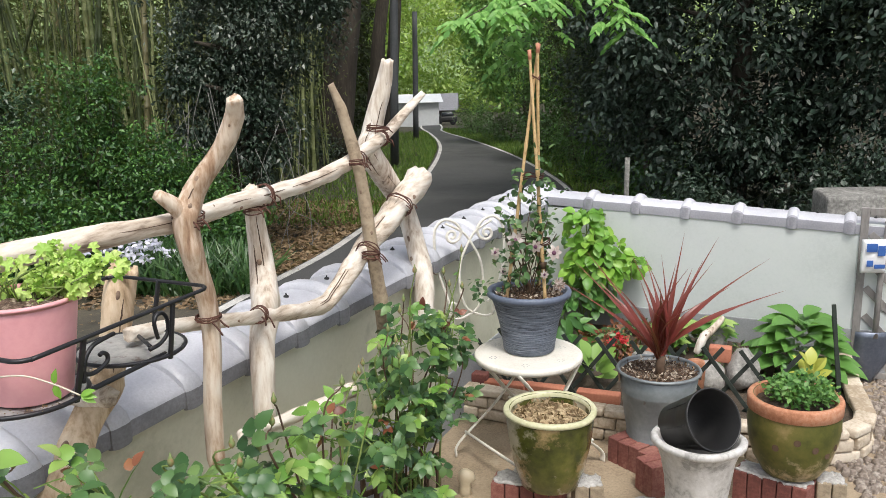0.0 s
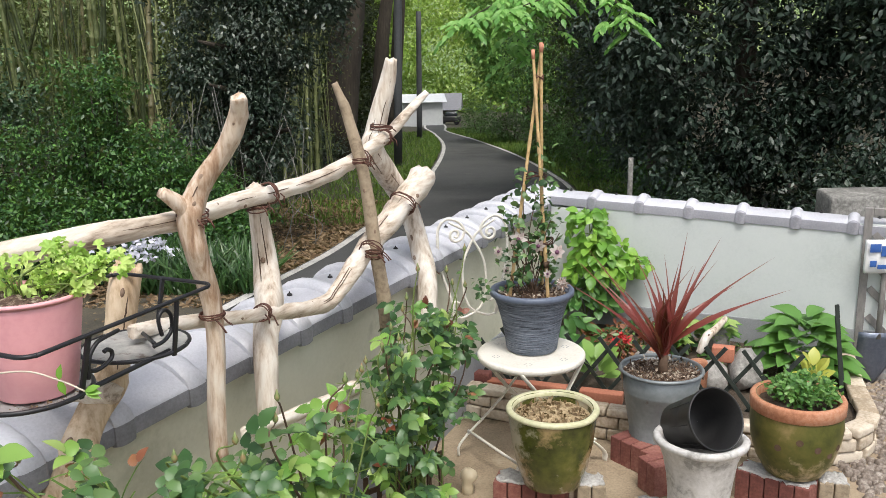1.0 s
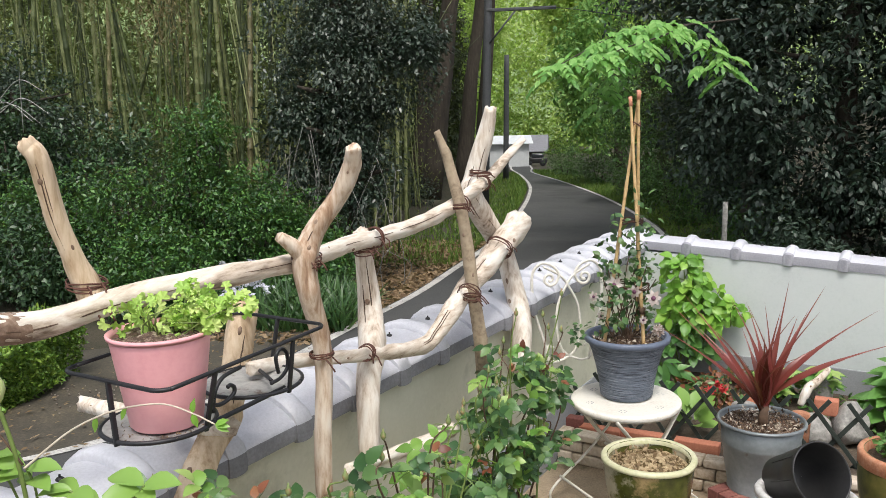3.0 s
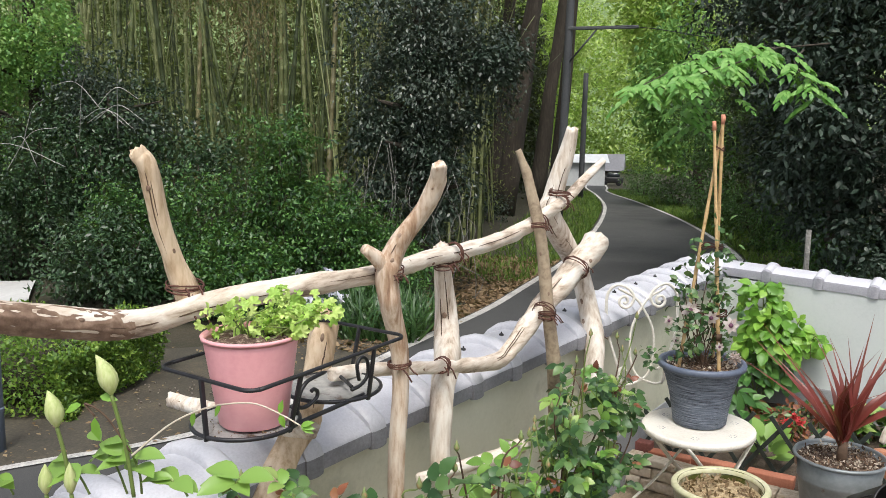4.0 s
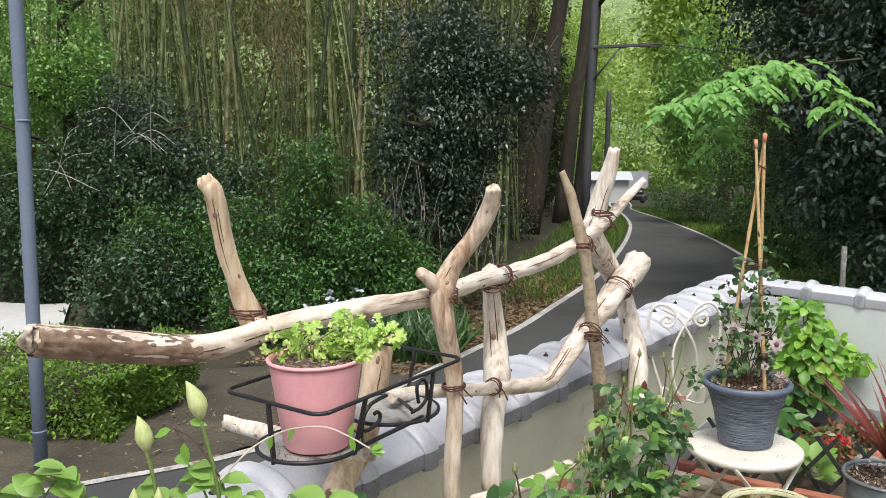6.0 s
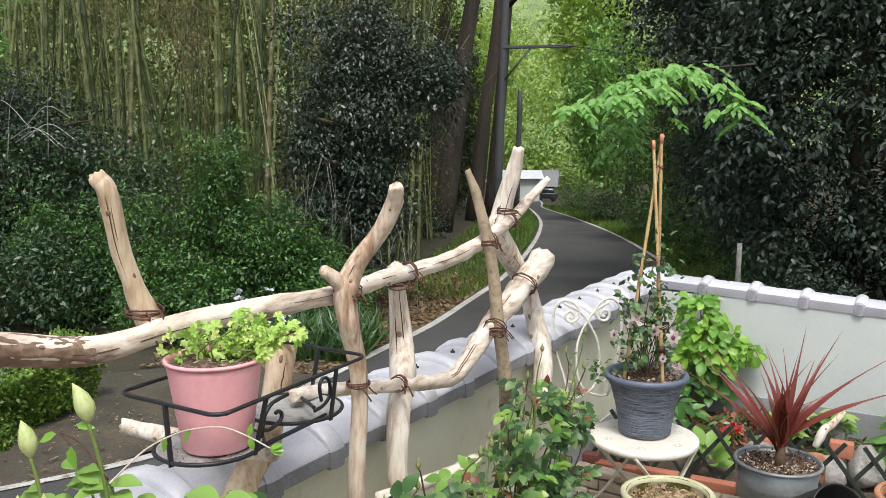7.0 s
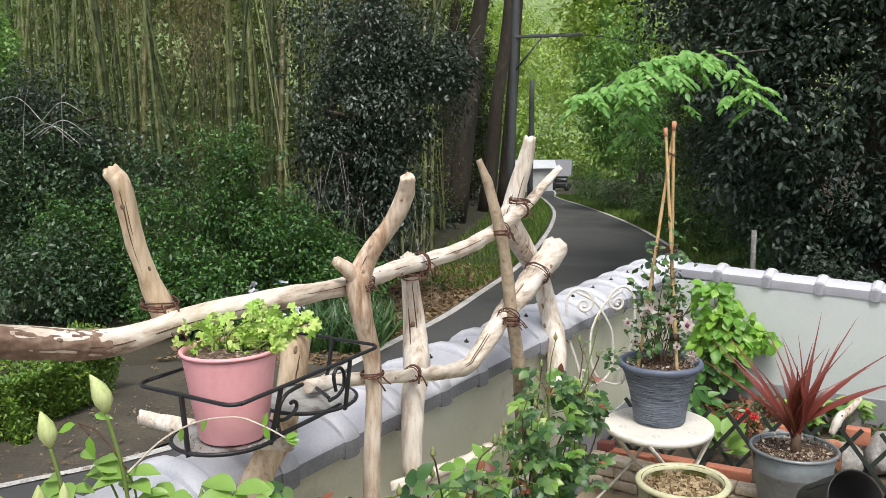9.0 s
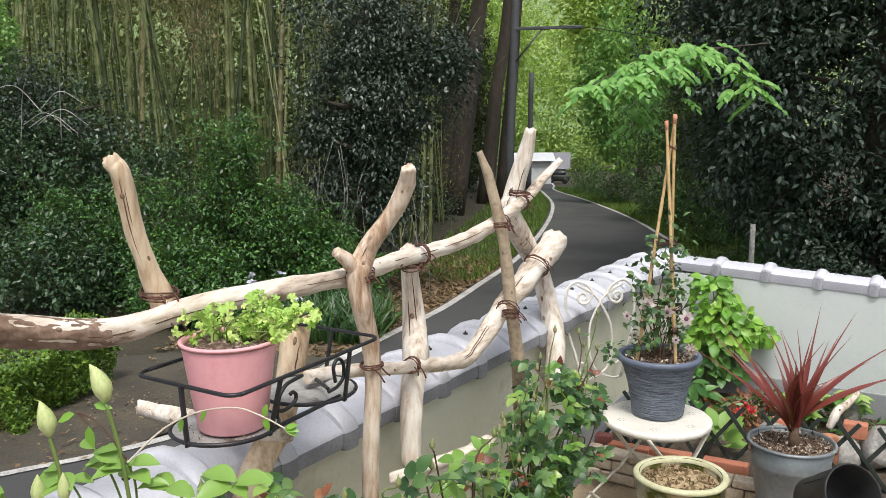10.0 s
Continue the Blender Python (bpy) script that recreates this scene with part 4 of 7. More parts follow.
for base, curl in (((-0.812, 1.792), [(0.000, 0.055), (0.004, 0.040), (0.018, 0.032), (0.040, 0.033), (0.060, 0.041), (0.062, 0.053), (0.052, 0.060), (0.044, 0.058)]),
                   ((-0.812, 1.792), [(0.084, 0.086), (0.055, 0.084), (0.032, 0.080), (0.014, 0.066), (0.006, 0.046), (0.002, 0.022)]),
                   ((-0.812, 1.792), [(0.196, 0.040), (0.192, 0.056), (0.190, 0.075), (0.200, 0.087), (0.214, 0.086), (0.225, 0.074), (0.227, 0.055), (0.222, 0.040), (0.200, 0.028), (0.170, 0.026)])):
    rod([tuple(Vector((*base, PLATE_Z)) + FRONT * u + Vector((0, 0, h))) for u, h in curl], 0.0042, "scroll", rack, steps=4)
rod([(-0.765, 1.972, PLATE_Z + 0.026), (-0.80, 2.02, PLATE_Z + 0.024), (-0.86, 2.10, PLATE_Z + 0.020)], 0.0042, "brace", rack)
rod([(-0.822, 1.800, PLATE_Z - 0.002), (-0.788, 1.902, PLATE_Z - 0.002), (-0.752, 2.010, PLATE_Z - 0.002)], 0.005, "joining_bar", rack)


def pot(name, at, outer, rim_h, wall, mat, label, fill, fill_mat, rim_mat=None, wobble=0.0, turn=0.0, n=48, rim_label="", tilt=(0, 0), lip=0.007):
    """A pot with its hollow, a rim of its own and its filling. outer: rows of (radius, height) from the base to under the rim."""
    p = thing(name, at, label, "plant pot")
    p.matrix_world = pose(*at, tilt[0], tilt[1], turn)
    top_r, top_z = outer[-1]
    inner = [(r - wall, z) for r, z in outer[::-1] if z > 0.03]
    bm = bmesh.new()
    lathe(bm, [(outer[0][0] * 0.9, 0.0)] + outer + inner + [(inner[-1][0] * 0.9, 0.03), (0.002, 0.03)], n, wobble, seed=turn)
    part("body", bm, mat, p)
    if rim_h:
        r0 = top_r + 0.001
        h = rim_h
        bm = bmesh.new()
        prof = [(r0, top_z - h), (r0 + lip * 0.85, top_z - h + 0.003), (r0 + lip, top_z - 0.006), (r0 + 0.003, top_z + 0.001), (r0 - wall * 0.6, top_z + 0.003), (r0 - wall - 0.003, top_z - 0.003), (r0 - wall - 0.004, top_z - h)]
        lathe(bm, prof, n, wobble, seed=turn)
        for f in list(bm.faces):
            if len(f.verts) > 4:
                bm.faces.remove(f)
        part("rim", bm, rim_mat or mat, p, rim_label)
    if fill:
        bm = bmesh.new()
        rf = np.interp(fill, [q[1] for q in outer], [q[0] for q in outer]) - wall - 0.001
        rings = [(rf * k / 7, fill + 0.012 * (1 - (k / 7) ** 2)) for k in range(7, -1, -1)]
        rings[-1] = (0.002, rings[-1][1])
        lathe(bm, rings, 30, 0.0)
        for f in list(bm.faces):
            if len(f.verts) > 4:
                bm.faces.remove(f)
        for v in bm.verts:
            v.co.z += 0.009 * noise.noise(v.co * 38) + 0.004 * noise.noise(v.co * 90)
        part("filling", bm, fill_mat, p, "crumbly potting mix")
    return p


def chips(name, at, radius, count, size, mat, parent=None, label="", height=0.0, rng=RNG):
    a, r = rng.uniform(0, 6.283, count), radius * np.sqrt(rng.random(count))
    places = np.stack([at[0] + r * np.cos(a), at[1] + r * np.sin(a), at[2] + height * rng.random(count)], 1)
    return leaves(name, places, rng.normal(size=(count, 3)), rng.normal(size=(count, 3)) + (0, 0, 1), size * (0.5 + rng.random(count)), SMALL, mat, parent, label)


pink_at = (-0.902, 1.792, 0.939)
chips("soil_crumb", (-0.905, 1.780, 0.9375), 0.085, 150, 0.006, DRYLEAF, None, "dark soil crumbs spilt round the pink pot")
pink = pot("plant_pot", pink_at, [(0.0625, 0), (0.066, 0.004), (0.0765, 0.072), (0.0885, 0.156), (0.0915, 0.175)], 0.007, 0.003, PINK, "pink plastic flower pot standing in the iron rack", 0.163, MULCH, lip=0.0012)


def leafy(name, centres, count, size, mat, template, label, category, stem_from, rng, stems=12, stem_mat=STEM, spread=0.03, droop=0.2, up=0.9, stem_r=0.002, group=""):
    """A small plant: stems from one place to where its leaves are, and the leaves."""
    plant = thing(name, (0, 0, 0), label, category, group)
    centres = np.asarray(centres, float)
    pick = rng.integers(0, len(centres), count)
    where = centres[pick] + rng.normal(scale=spread, size=(count, 3))
    out = unit(where - np.asarray(stem_from) * (1, 1, 1) + rng.normal(scale=0.04, size=where.shape)) * (1, 1, 0.4)
    ways = out + rng.normal(scale=0.5, size=out.shape) - (0, 0, droop)
    ups = np.array((0, -0.35, up)) + rng.normal(scale=0.4, size=out.shape)
    leaves("foliage", where, ways, ups, size * (0.6 + 0.6 * rng.random(count)), template, mat, plant)
    for k in range(stems):
        c = centres[k % len(centres)]
        s = np.asarray(stem_from) + rng.normal(scale=0.012, size=3) * (1, 1, 0)
        mid = (s + c) / 2 + rng.normal(scale=0.02, size=3)
        bm = bmesh.new()
        tube(bm, [tuple(q) for q in smooth_line([s, mid, c], 4)], stem_r, 5)
        part("stem", bm, stem_mat, plant)
    return plant


r1 = np.random.default_rng(21)
salad = []
for dx, z, wide, tall, n in ((-0.050, 1.128, 0.024, 0.022, 7), (0.020, 1.128, 0.022, 0.016, 6), (0.066, 1.150, 0.022, 0.034, 9), (0.100, 1.150, 0.016, 0.018, 4), (0.040, 1.165, 0.020, 0.018, 4), (0.140, 1.150, 0.012, 0.008, 2), (-0.02, 1.150, 0.02, 0.012, 2)):
    for _ in range(n):
        salad.append((pink_at[0] + dx + r1.normal(0, wide * 0.6), pink_at[1] + 0.02 + 0.15 * dx + r1.normal(0, 0.022), z + r1.normal(0, tall * 0.7)))
leafy("leafy_plant", salad, 200, 0.028, SALAD, FRILLED, "lime-green leafy plant growing in the pink pot", "plant", (pink_at[0], pink_at[1], 1.085), r1, 34, STEM, 0.010, up=0.55, stem_r=0.0016)

# ---- bistro chair carrying the blue pot ----
chair = thing("bistro_chair", (0.05, 3.585, PATIO_Z), "cream enamelled metal folding bistro chair with scrolled back", "chair")
SEAT = 0.365 - PATIO_Z
bm = bmesh.new()
lathe(bm, [(0.002, SEAT - 0.010), (0.196, SEAT - 0.010), (0.199, SEAT - 0.024), (0.206, SEAT - 0.026), (0.212, SEAT - 0.016), (0.212, SEAT - 0.004), (0.206, SEAT + 0.002), (0.19, SEAT), (0.002, SEAT - 0.002)], 64)
seat = part("seat", bm, CREAM, chair)
bm = bmesh.new()
for k in range(6):
    a = k * math.pi / 3 + 0.4
    for j in range(6):
        b = j * math.pi / 3
        lathe_at = (0.150 * math.cos(a) + 0.013 * math.cos(b), 0.150 * math.sin(a) + 0.013 * math.sin(b), SEAT + 0.0006)
        bmesh.ops.create_circle(bm, cap_ends=True, radius=0.0032, segments=8, matrix=Matrix.Translation(lathe_at))
part("piercing", bm, PLINTH, seat, "small pierced flower pattern")
# crossed flat-bar legs
for s in (-1, 1):
    side = Vector((0.55, -0.83, 0)) * 0.165 * s
    fwd = Vector((0.83, 0.55, 0))
    for d in (-1, 1):
        bm = bmesh.new()
        top = side * 0.85 + fwd * 0.15 * d + Vector((0, 0, SEAT - 0.02))
        foot = side * 1.1 - fwd * 0.235 * d + Vector((0, 0, 0.0))
        mid = (top + foot) / 2 + fwd * 0.012 * d
        tube(bm, [tuple(q) for q in smooth_line([top, mid, foot + fwd * 0.02 * d + Vector((0, 0, 0.06)), foot], 6)], 0.0135, 8, squash=0.4)
        part("leg", bm, CREAM, chair)
for d, z in ((-1, 0.10), (1, 0.10), (1, 0.2)):
    bm = bmesh.new()
    c = Vector((0.83, 0.55, 0)) * (-0.19 * d if z < 0.15 else 0.03)
    s = Vector((0.55, -0.83, 0)) * 0.175
    tube(bm, [c - s + Vector((0, 0, z)), c + s + Vector((0, 0, z))], 0.006, 8)
    part("crossbar", bm, CREAM, chair)
# scrolled back
BACK_C = Vector((-0.165, 3.765, 0.0)) - Vector((0.05, 3.585, PATIO_Z))
BACK_X = Vector((0.93, 0.37, 0)).normalized()


def back_point(u, z):
    return tuple(BACK_C + BACK_X * u + Vector((-0.05, 0.08, 0)) * (z - 0.35) * 0.6 + Vector((0, 0, z - 0.0)))


def spiral(cu, cz, r0, a0, turns, sgn):
    return [(cu + sgn * r0 * (1 - 0.75 * k / 22) * math.cos(a0 + turns * 2 * math.pi * k / 22), cz + r0 * (1 - 0.75 * k / 22) * math.sin(a0 + turns * 2 * math.pi * k / 22)) for k in range(23)]


for s in (-1, 1):
    outer = [(s * 0.085, 0.40), (s * 0.11, 0.50), (s * 0.145, 0.62), (s * 0.152, 0.74), (s * 0.14, 0.79), (s * 0.105, 0.815), (s * 0.06, 0.80), (s * 0.035, 0.765)]
    rod([back_point(u, z - PATIO_Z - 0.035) for u, z in outer + [(s * 0.045, 0.735)] + [c for c in spiral(s * 0.075, 0.748, 0.030, math.pi * 1.15, 1.25, s)][1:]], 0.0062, "back_scroll", chair, CREAM, 4)
    rod([back_point(u, z - PATIO_Z - 0.035) for u, z in [(s * 0.10, 0.80), (s * 0.03, 0.76), (-s * 0.005, 0.715), (-s * 0.045, 0.63), (-s * 0.05, 0.52), (-s * 0.03, 0.45), (0.0, 0.42)]], 0.0055, "back_curve", chair, CREAM, 5)
    rod([back_point(u, z - PATIO_Z - 0.035) for u, z in [(s * 0.0, 0.42), (s * 0.06, 0.40), (s * 0.10, 0.42), (s * 0.09, 0.47), (s * 0.065, 0.46)]], 0.005, "back_curl", chair, CREAM, 5)

blue_at = (0.055, 3.625, 0.367)
blue = pot("plant_pot", blue_at, [(0.095, 0), (0.101, 0.006), (0.108, 0.06), (0.119, 0.12), (0.137, 0.185), (0.155, 0.228), (0.158, 0.245)], 0.022, 0.010, BLUE,
           "slate blue ribbed ceramic pot standing on the chair", 0.215, MULCH, BLUERIM, n=56)
canes = thing("cane_tripod", (0, 0, 0), "three bamboo canes tied together at the top", "plant support")
APEX = np.array((0.083, 3.70, 1.42))
for k, (b, t) in enumerate([((-0.035, 3.585, 0.57), (0.098, 3.72, 1.545)), ((0.115, 3.56, 0.57), (0.062, 3.70, 1.525)), ((0.10, 3.70, 0.57), (0.092, 3.69, 1.55))]):
    bm = bmesh.new()
    b, t = np.array(b), np.array(t)
    pts = [tuple(b + (t - b) * i / 24) for i in range(25)]
    tube(bm, pts, [0.0072 + (0.0012 if i % 5 == 0 else 0) - 0.00006 * i for i in range(25)], 9)
    cane = part("cane", bm, CANE, canes)
    bm = bmesh.new()
    tube(bm, [tuple(t - (t - b) * 0.035), tuple(t + (t - b) * 0.002)], 0.0074, 9)
    part("tip", bm, PINKCANE, cane, "pinkish painted cane tip")
for z, r in ((1.42, 0.019), (1.05, 0.042), (0.80, 0.075)):
    bm = bmesh.new()
    w = (z - 0.57) / 0.85
    c = Vector((0.055, 3.62, z)).lerp(Vector((0.083, 3.70, z)), w)
    for q in range(3):
        tube(bm, [c + Vector((r * math.cos(a), r * math.sin(a), 0.004 * q + 0.006 * math.sin(3 * a + q))) for a in [2 * math.pi * i / 18 for i in range(19)]], 0.0022, 5, caps=False)
    part("wire_ring", bm, WIRE, canes)
for x, y, z in ((-0.012, 3.61, 0.735), (0.108, 3.575, 0.72), (-0.005, 3.612, 0.78)):
    bm = bmesh.new()
    tube(bm, [(x, y, z - 0.012), (x, y, z + 0.012)], 0.012, 10)
    part("clip", bm, BROWNSTEM, canes)
r2 = np.random.default_rng(22)
cl = [(0.055 + 0.11 * math.cos(a) * q, 3.62 + 0.09 * math.sin(a) * q, z) for a, q, z in zip(r2.uniform(0, 6.28, 46), r2.uniform(0.2, 1, 46), r2.uniform(0.62, 0.98, 46))]
cl += [(-0.10, 3.56, 0.64), (-0.13, 3.55, 0.62), (-0.15, 3.55, 0.66), (0.07, 3.60, 0.95), (0.1, 3.6, 1.0), (0.0, 3.6, 1.05), (0.12, 3.62, 1.08), (0.14, 3.6, 0.9), (-0.03, 3.58, 0.9), (0.03, 3.62, 1.0), (0.11, 3.64, 1.02), (0.02, 3.62, 1.08), (0.10, 3.65, 1.15), (0.13, 3.64, 1.0), (-0.04, 3.6, 0.97)]
clem = leafy("clematis", cl, 430, 0.031, ROSELEAF, ROSEOVAL, "climbing clematis with pale fading flowers on canes", "plant", (0.055, 3.62, 0.58), r2, 26, BROWNSTEM, 0.022)


def flower(parent, at, face, r, petals, mat, centre_mat, name="flower", width=0.9):
    """A flower of single petals round a centre."""
    m = Vector(face).to_track_quat("Z", "Y").to_matrix()
    ways, ups = [], []
    for k in range(petals):
        a = 2 * math.pi * k / petals
        ways.append(m @ Vector((math.cos(a), math.sin(a), 0.12)))
        ups.append(m @ Vector((-0.15 * math.cos(a), -0.15 * math.sin(a), 1)))
    shape = (BROAD[0] * (width, 1, 1), BROAD[1])
    f = leaves(name, [at] * petals, ways, ups, r, shape, mat, parent)
    bm = bmesh.new()
    bmesh.ops.create_icosphere(bm, subdivisions=2, radius=r * 0.27, matrix=Matrix.Translation(Vector(at) + Vector(face).normalized() * r * 0.08))
    part("centre", bm, centre_mat, f)
    return f


for at, face, r in (((0.0, 3.57, 0.82), (-0.1, -1, 0.35), 0.042), ((0.145, 3.55, 0.775), (0.3, -1, 0.1), 0.040), ((0.075, 3.55, 0.80), (0.0, -1, -0.2), 0.034), ((-0.075, 3.57, 0.775), (-0.4, -1, 0.0), 0.026),
                    ((-0.045, 3.57, 0.70), (-0.5, -1, -0.2), 0.024), ((0.11, 3.55, 0.69), (0.2, -1, 0.0), 0.022)):
    flower(clem, at, face, r * 0.85, 7, CLEMATIS, PURPLE)
puff = thing("seed_head", (0.165, 3.53, 0.655), "fluffy pale clematis seed head", "flower")
leaves("tuft", r2.normal(scale=0.004, size=(160, 3)), ball(160, r2), ball(160, r2), 0.026, (SMALL[0] * (0.5, 1, 1), SMALL[1]), CLEMATIS, puff)

# ---- pots on the patio ----


def brick_row(at, turn, n, h, mat=BRICK, w=0.052, d=0.10, cap=True, label="row of upright dark red bricks with mortar on top"):
    """Bricks set upright side by side, with pale mortar left on top."""
    row = thing("brick_row", at, label, "bricks", "brick pot feet", turn=turn)
    bm = bmesh.new()
    box(bm, (0, 0, h / 2), (w - 0.004, d, h), bevel=0.004)
    me = bpy.data.meshes.new("brick")
    bm.to_mesh(me)
    bm.free()
    me.materials.append(mat)
    for k in range(n):
        b = new("brick", me)
        b.parent = row
        b.matrix_basis = pose((k - (n - 1) / 2) * w, 0.002 * ((k * 7) % 3 - 1), -0.002 * (k % 2))
    if cap:
        bm = bmesh.new()
        bmesh.ops.create_grid(bm, x_segments=14, y_segments=6, size=0.5)
        for v in bm.verts:
            v.co = Vector((v.co.x * n * w * (0.93 + 0.10 * noise.noise(Vector((v.co.y * 9, at[0] * 5, 1)))), v.co.y * d * (0.84 + 0.3 * noise.noise(Vector((v.co.x * 11, at[0] * 7, 2)))), h + 0.004 + 0.012 * noise.noise(Vector((v.co.x * 13, v.co.y * 9, at[0] * 9)))))
        edge = bmesh.ops.extrude_face_region(bm, geom=list(bm.faces))
        bmesh.ops.translate(bm, vec=(0, 0, -0.010), verts=[g for g in edge["geom"] if isinstance(g, bmesh.types.BMVert)])
        bmesh.ops.recalc_face_normals(bm, faces=list(bm.faces))
        part("mortar", bm, MORTAR, row, "lumpy pale mortar")
    return row


TAN = material("tan_brick", [(0.20, 0.16, 0.11), (0.33, 0.27, 0.19), (0.40, 0.34, 0.26)], 0.9, coarse=9, fine=90, bump=0.4)
brick_row((0.03, 3.17, PATIO_Z), -14, 5, 0.125)
brick_row((0.235, 3.17, PATIO_Z), 2, 2, 0.125, TAN, label="short row of upright tan bricks with mortar on top")
brick_row((0.47, 3.52, PATIO_Z), -52, 4, 0.105, cap=False, label="row of upright dark red bricks under the bucket")
brick_row((0.62, 3.66, PATIO_Z), 10, 4, 0.075, cap=False, label="row of upright dark red bricks under the bucket")
brick_row((0.505, 3.33, PATIO_Z), -65, 2, 0.125, cap=False, label="pair of upright dark red bricks")
brick_row((0.905, 3.235, PATIO_Z), -38, 5, 0.115)
brick_row((1.09, 3.22, PATIO_Z), -8, 2, 0.112, TAN, label="short row of upright tan bricks with mortar on top")
brick_row((0.47, 3.03, PATIO_Z), -12, 4, 0.105, TAN, label="low row of tan bricks with mortar on top")
brick_row((0.66, 2.95, PATIO_Z), -12, 3, 0.105, TAN, label="low row of tan bricks with mortar on top")

olive = pot("plant_pot", (0.10, 3.135, 0.047), [(0.092, 0), (0.100, 0.005), (0.122, 0.07), (0.140, 0.16), (0.150, 0.25), (0.151, 0.28)], 0.016, 0.015, OLIVE,
            "olive-glazed ceramic pot with pale rim, on bricks", 0.245, HUSK, GLAZERIM, wobble=0.015, turn=10)
chips("straw", (0.10, 3.135, 0.303), 0.115, 420, 0.018, DRYLEAF, None, "loose dry straw mulch in the olive pot")
bucket_at = (0.565, 3.605, 0.005)
bucket = pot("bucket", bucket_at, [(0.116, 0), (0.120, 0.003), (0.120, 0.014), (0.117, 0.018), (0.131, 0.10), (0.144, 0.19), (0.1465, 0.195), (0.1465, 0.205), (0.145, 0.21), (0.158, 0.285)], 0.010, 0.003, ZINC,
             "galvanised zinc bucket used as a planter", 0.262, MULCH, n=56)
bucket["category"] = "bucket"
for s in (-1, 1):
    bm = bmesh.new()
    box(bm, (s * 0.158, -0.02, 0.262), (0.006, 0.03, 0.035), bevel=0.002)
    part("lug", bm, RUST, bucket, "rusty handle lug")
chips("perlite", (bucket_at[0], bucket_at[1], 0.283), 0.14, 800, 0.014, leaf_material("mulch_chip", [(0.03, 0.018, 0.012), (0.10, 0.055, 0.035), (0.24, 0.16, 0.10), (0.66, 0.60, 0.50)], 0.9, 0.05), None, "coarse bark and perlite chips in the bucket")
chips("mulch", (blue_at[0], blue_at[1], 0.60), 0.13, 600, 0.013, bpy.data.materials["mulch_chip"], None, "coarse bark chips in the blue pot")


def blade(bm, base, tip, width, sag, face, n=9):
    """A long keeled strap leaf from base to tip."""
    b, t = Vector(base), Vector(tip)
    way = (t - b)
    side = way.cross(Vector(face)).normalized()
    up = side.cross(way).normalized()
    rows = []
    for i in range(n):
        k = i / (n - 1)
        c = b + way * k + up * sag * math.sin(math.pi * k ** 0.8)
        w = width * (0.40 + 0.60 * math.sin(math.pi * min(1, k * 1.5 + 0.05))) * (1 - max(0, k - 0.45) / 0.552) ** 0.8
        rows.append([bm.verts.new(c - side * w), bm.verts.new(c - up * w * 0.5), bm.verts.new(c + side * w)])
    for p, q in zip(rows, rows[1:]):
        bm.faces.new((p[0], p[1], q[1], q[0]))
        bm.faces.new((p[1], p[2], q[2], q[1]))


cordy = thing("cordyline", (bucket_at[0], bucket_at[1] - 0.03, 0.285), "dark red spiky cordyline growing in the zinc bucket", "plant")
bm = bmesh.new()
tube(bm, [(0, 0, -0.02), (0, 0, 0.03), (0.002, 0, 0.07)], [0.019, 0.018, 0.012], 12, 0.3)
part("stem", bm, BROWNSTEM, cordy)
r3 = random.Random(3)
for dx, dz, dy in [(-0.36, 0.36, -0.05), (-0.30, 0.40, 0.10), (-0.27, 0.46, 0.02), (-0.24, 0.42, -0.12), (-0.10, 0.42, 0.08), (-0.075, 0.44, -0.02), (-0.04, 0.39, 0.12), (-0.03, 0.34, -0.1), (0.0, 0.42, 0.05),
                   (0.02, 0.36, -0.14), (0.04, 0.40, 0.0), (0.075, 0.40, -0.05), (0.085, 0.49, 0.09), (0.12, 0.36, 0.1), (0.15, 0.42, -0.06), (0.19, 0.48, 0.05), (0.16, 0.38, 0.12), (0.26, 0.28, 0.12), (0.36, 0.41, 0.02),
                   (0.40, 0.31, -0.04), (0.10, 0.30, -0.16), (-0.12, 0.30, -0.14), (-0.2, 0.3, 0.16), (-0.05, 0.30, 0.16), (-0.06, 0.26, -0.1)]:
    bm = bmesh.new()
    a = math.atan2(dy, dx)
    blade(bm, (0.008 * math.cos(a), 0.008 * math.sin(a), 0.04 + 0.06 * r3.random()), (dx * 1.14, dy * 1.1, dz * 1.1), 0.0135 * r3.uniform(0.8, 1.15), r3.uniform(0.01, 0.07), (math.cos(a + 0.4) * -0.4, -0.5 + math.sin(a) * -0.4, 0.8))
    part("blade", bm, CORDYLINE, cordy)

mossy_at = (0.965, 3.25, 0.035)
mossy = pot("plant_pot", mossy_at, [(0.090, 0), (0.098, 0.006), (0.130, 0.06), (0.150, 0.13), (0.156, 0.19), (0.153, 0.235), (0.151, 0.285)], 0.048, 0.014, MOSSYCLAY,
            "mossy round clay pot with terracotta rim, on bricks", 0.25, SOIL, TERRACOTTA, turn=40, rim_label="bare terracotta rim")
r4 = np.random.default_rng(24)
HERBLEAF = leaf_material("herb_leaf", [(0.05, 0.15, 0.03), (0.10, 0.24, 0.05), (0.19, 0.34, 0.10)], 0.45, 0.25)
herb = [(mossy_at[0] + 0.02 + 0.105 * math.cos(a) * q, mossy_at[1] + 0.105 * math.sin(a) * q, 0.325 + z) for a, q, z in zip(r4.uniform(0, 6.28, 60), np.sqrt(r4.random(60)), r4.uniform(0, 0.035, 60))]
leafy("herb", herb, 900, 0.022, HERBLEAF, ROUND, "low bushy green herb in the mossy pot", "plant", (mossy_at[0], mossy_at[1], 0.29), r4, 20, STEM, 0.014, 0.0)
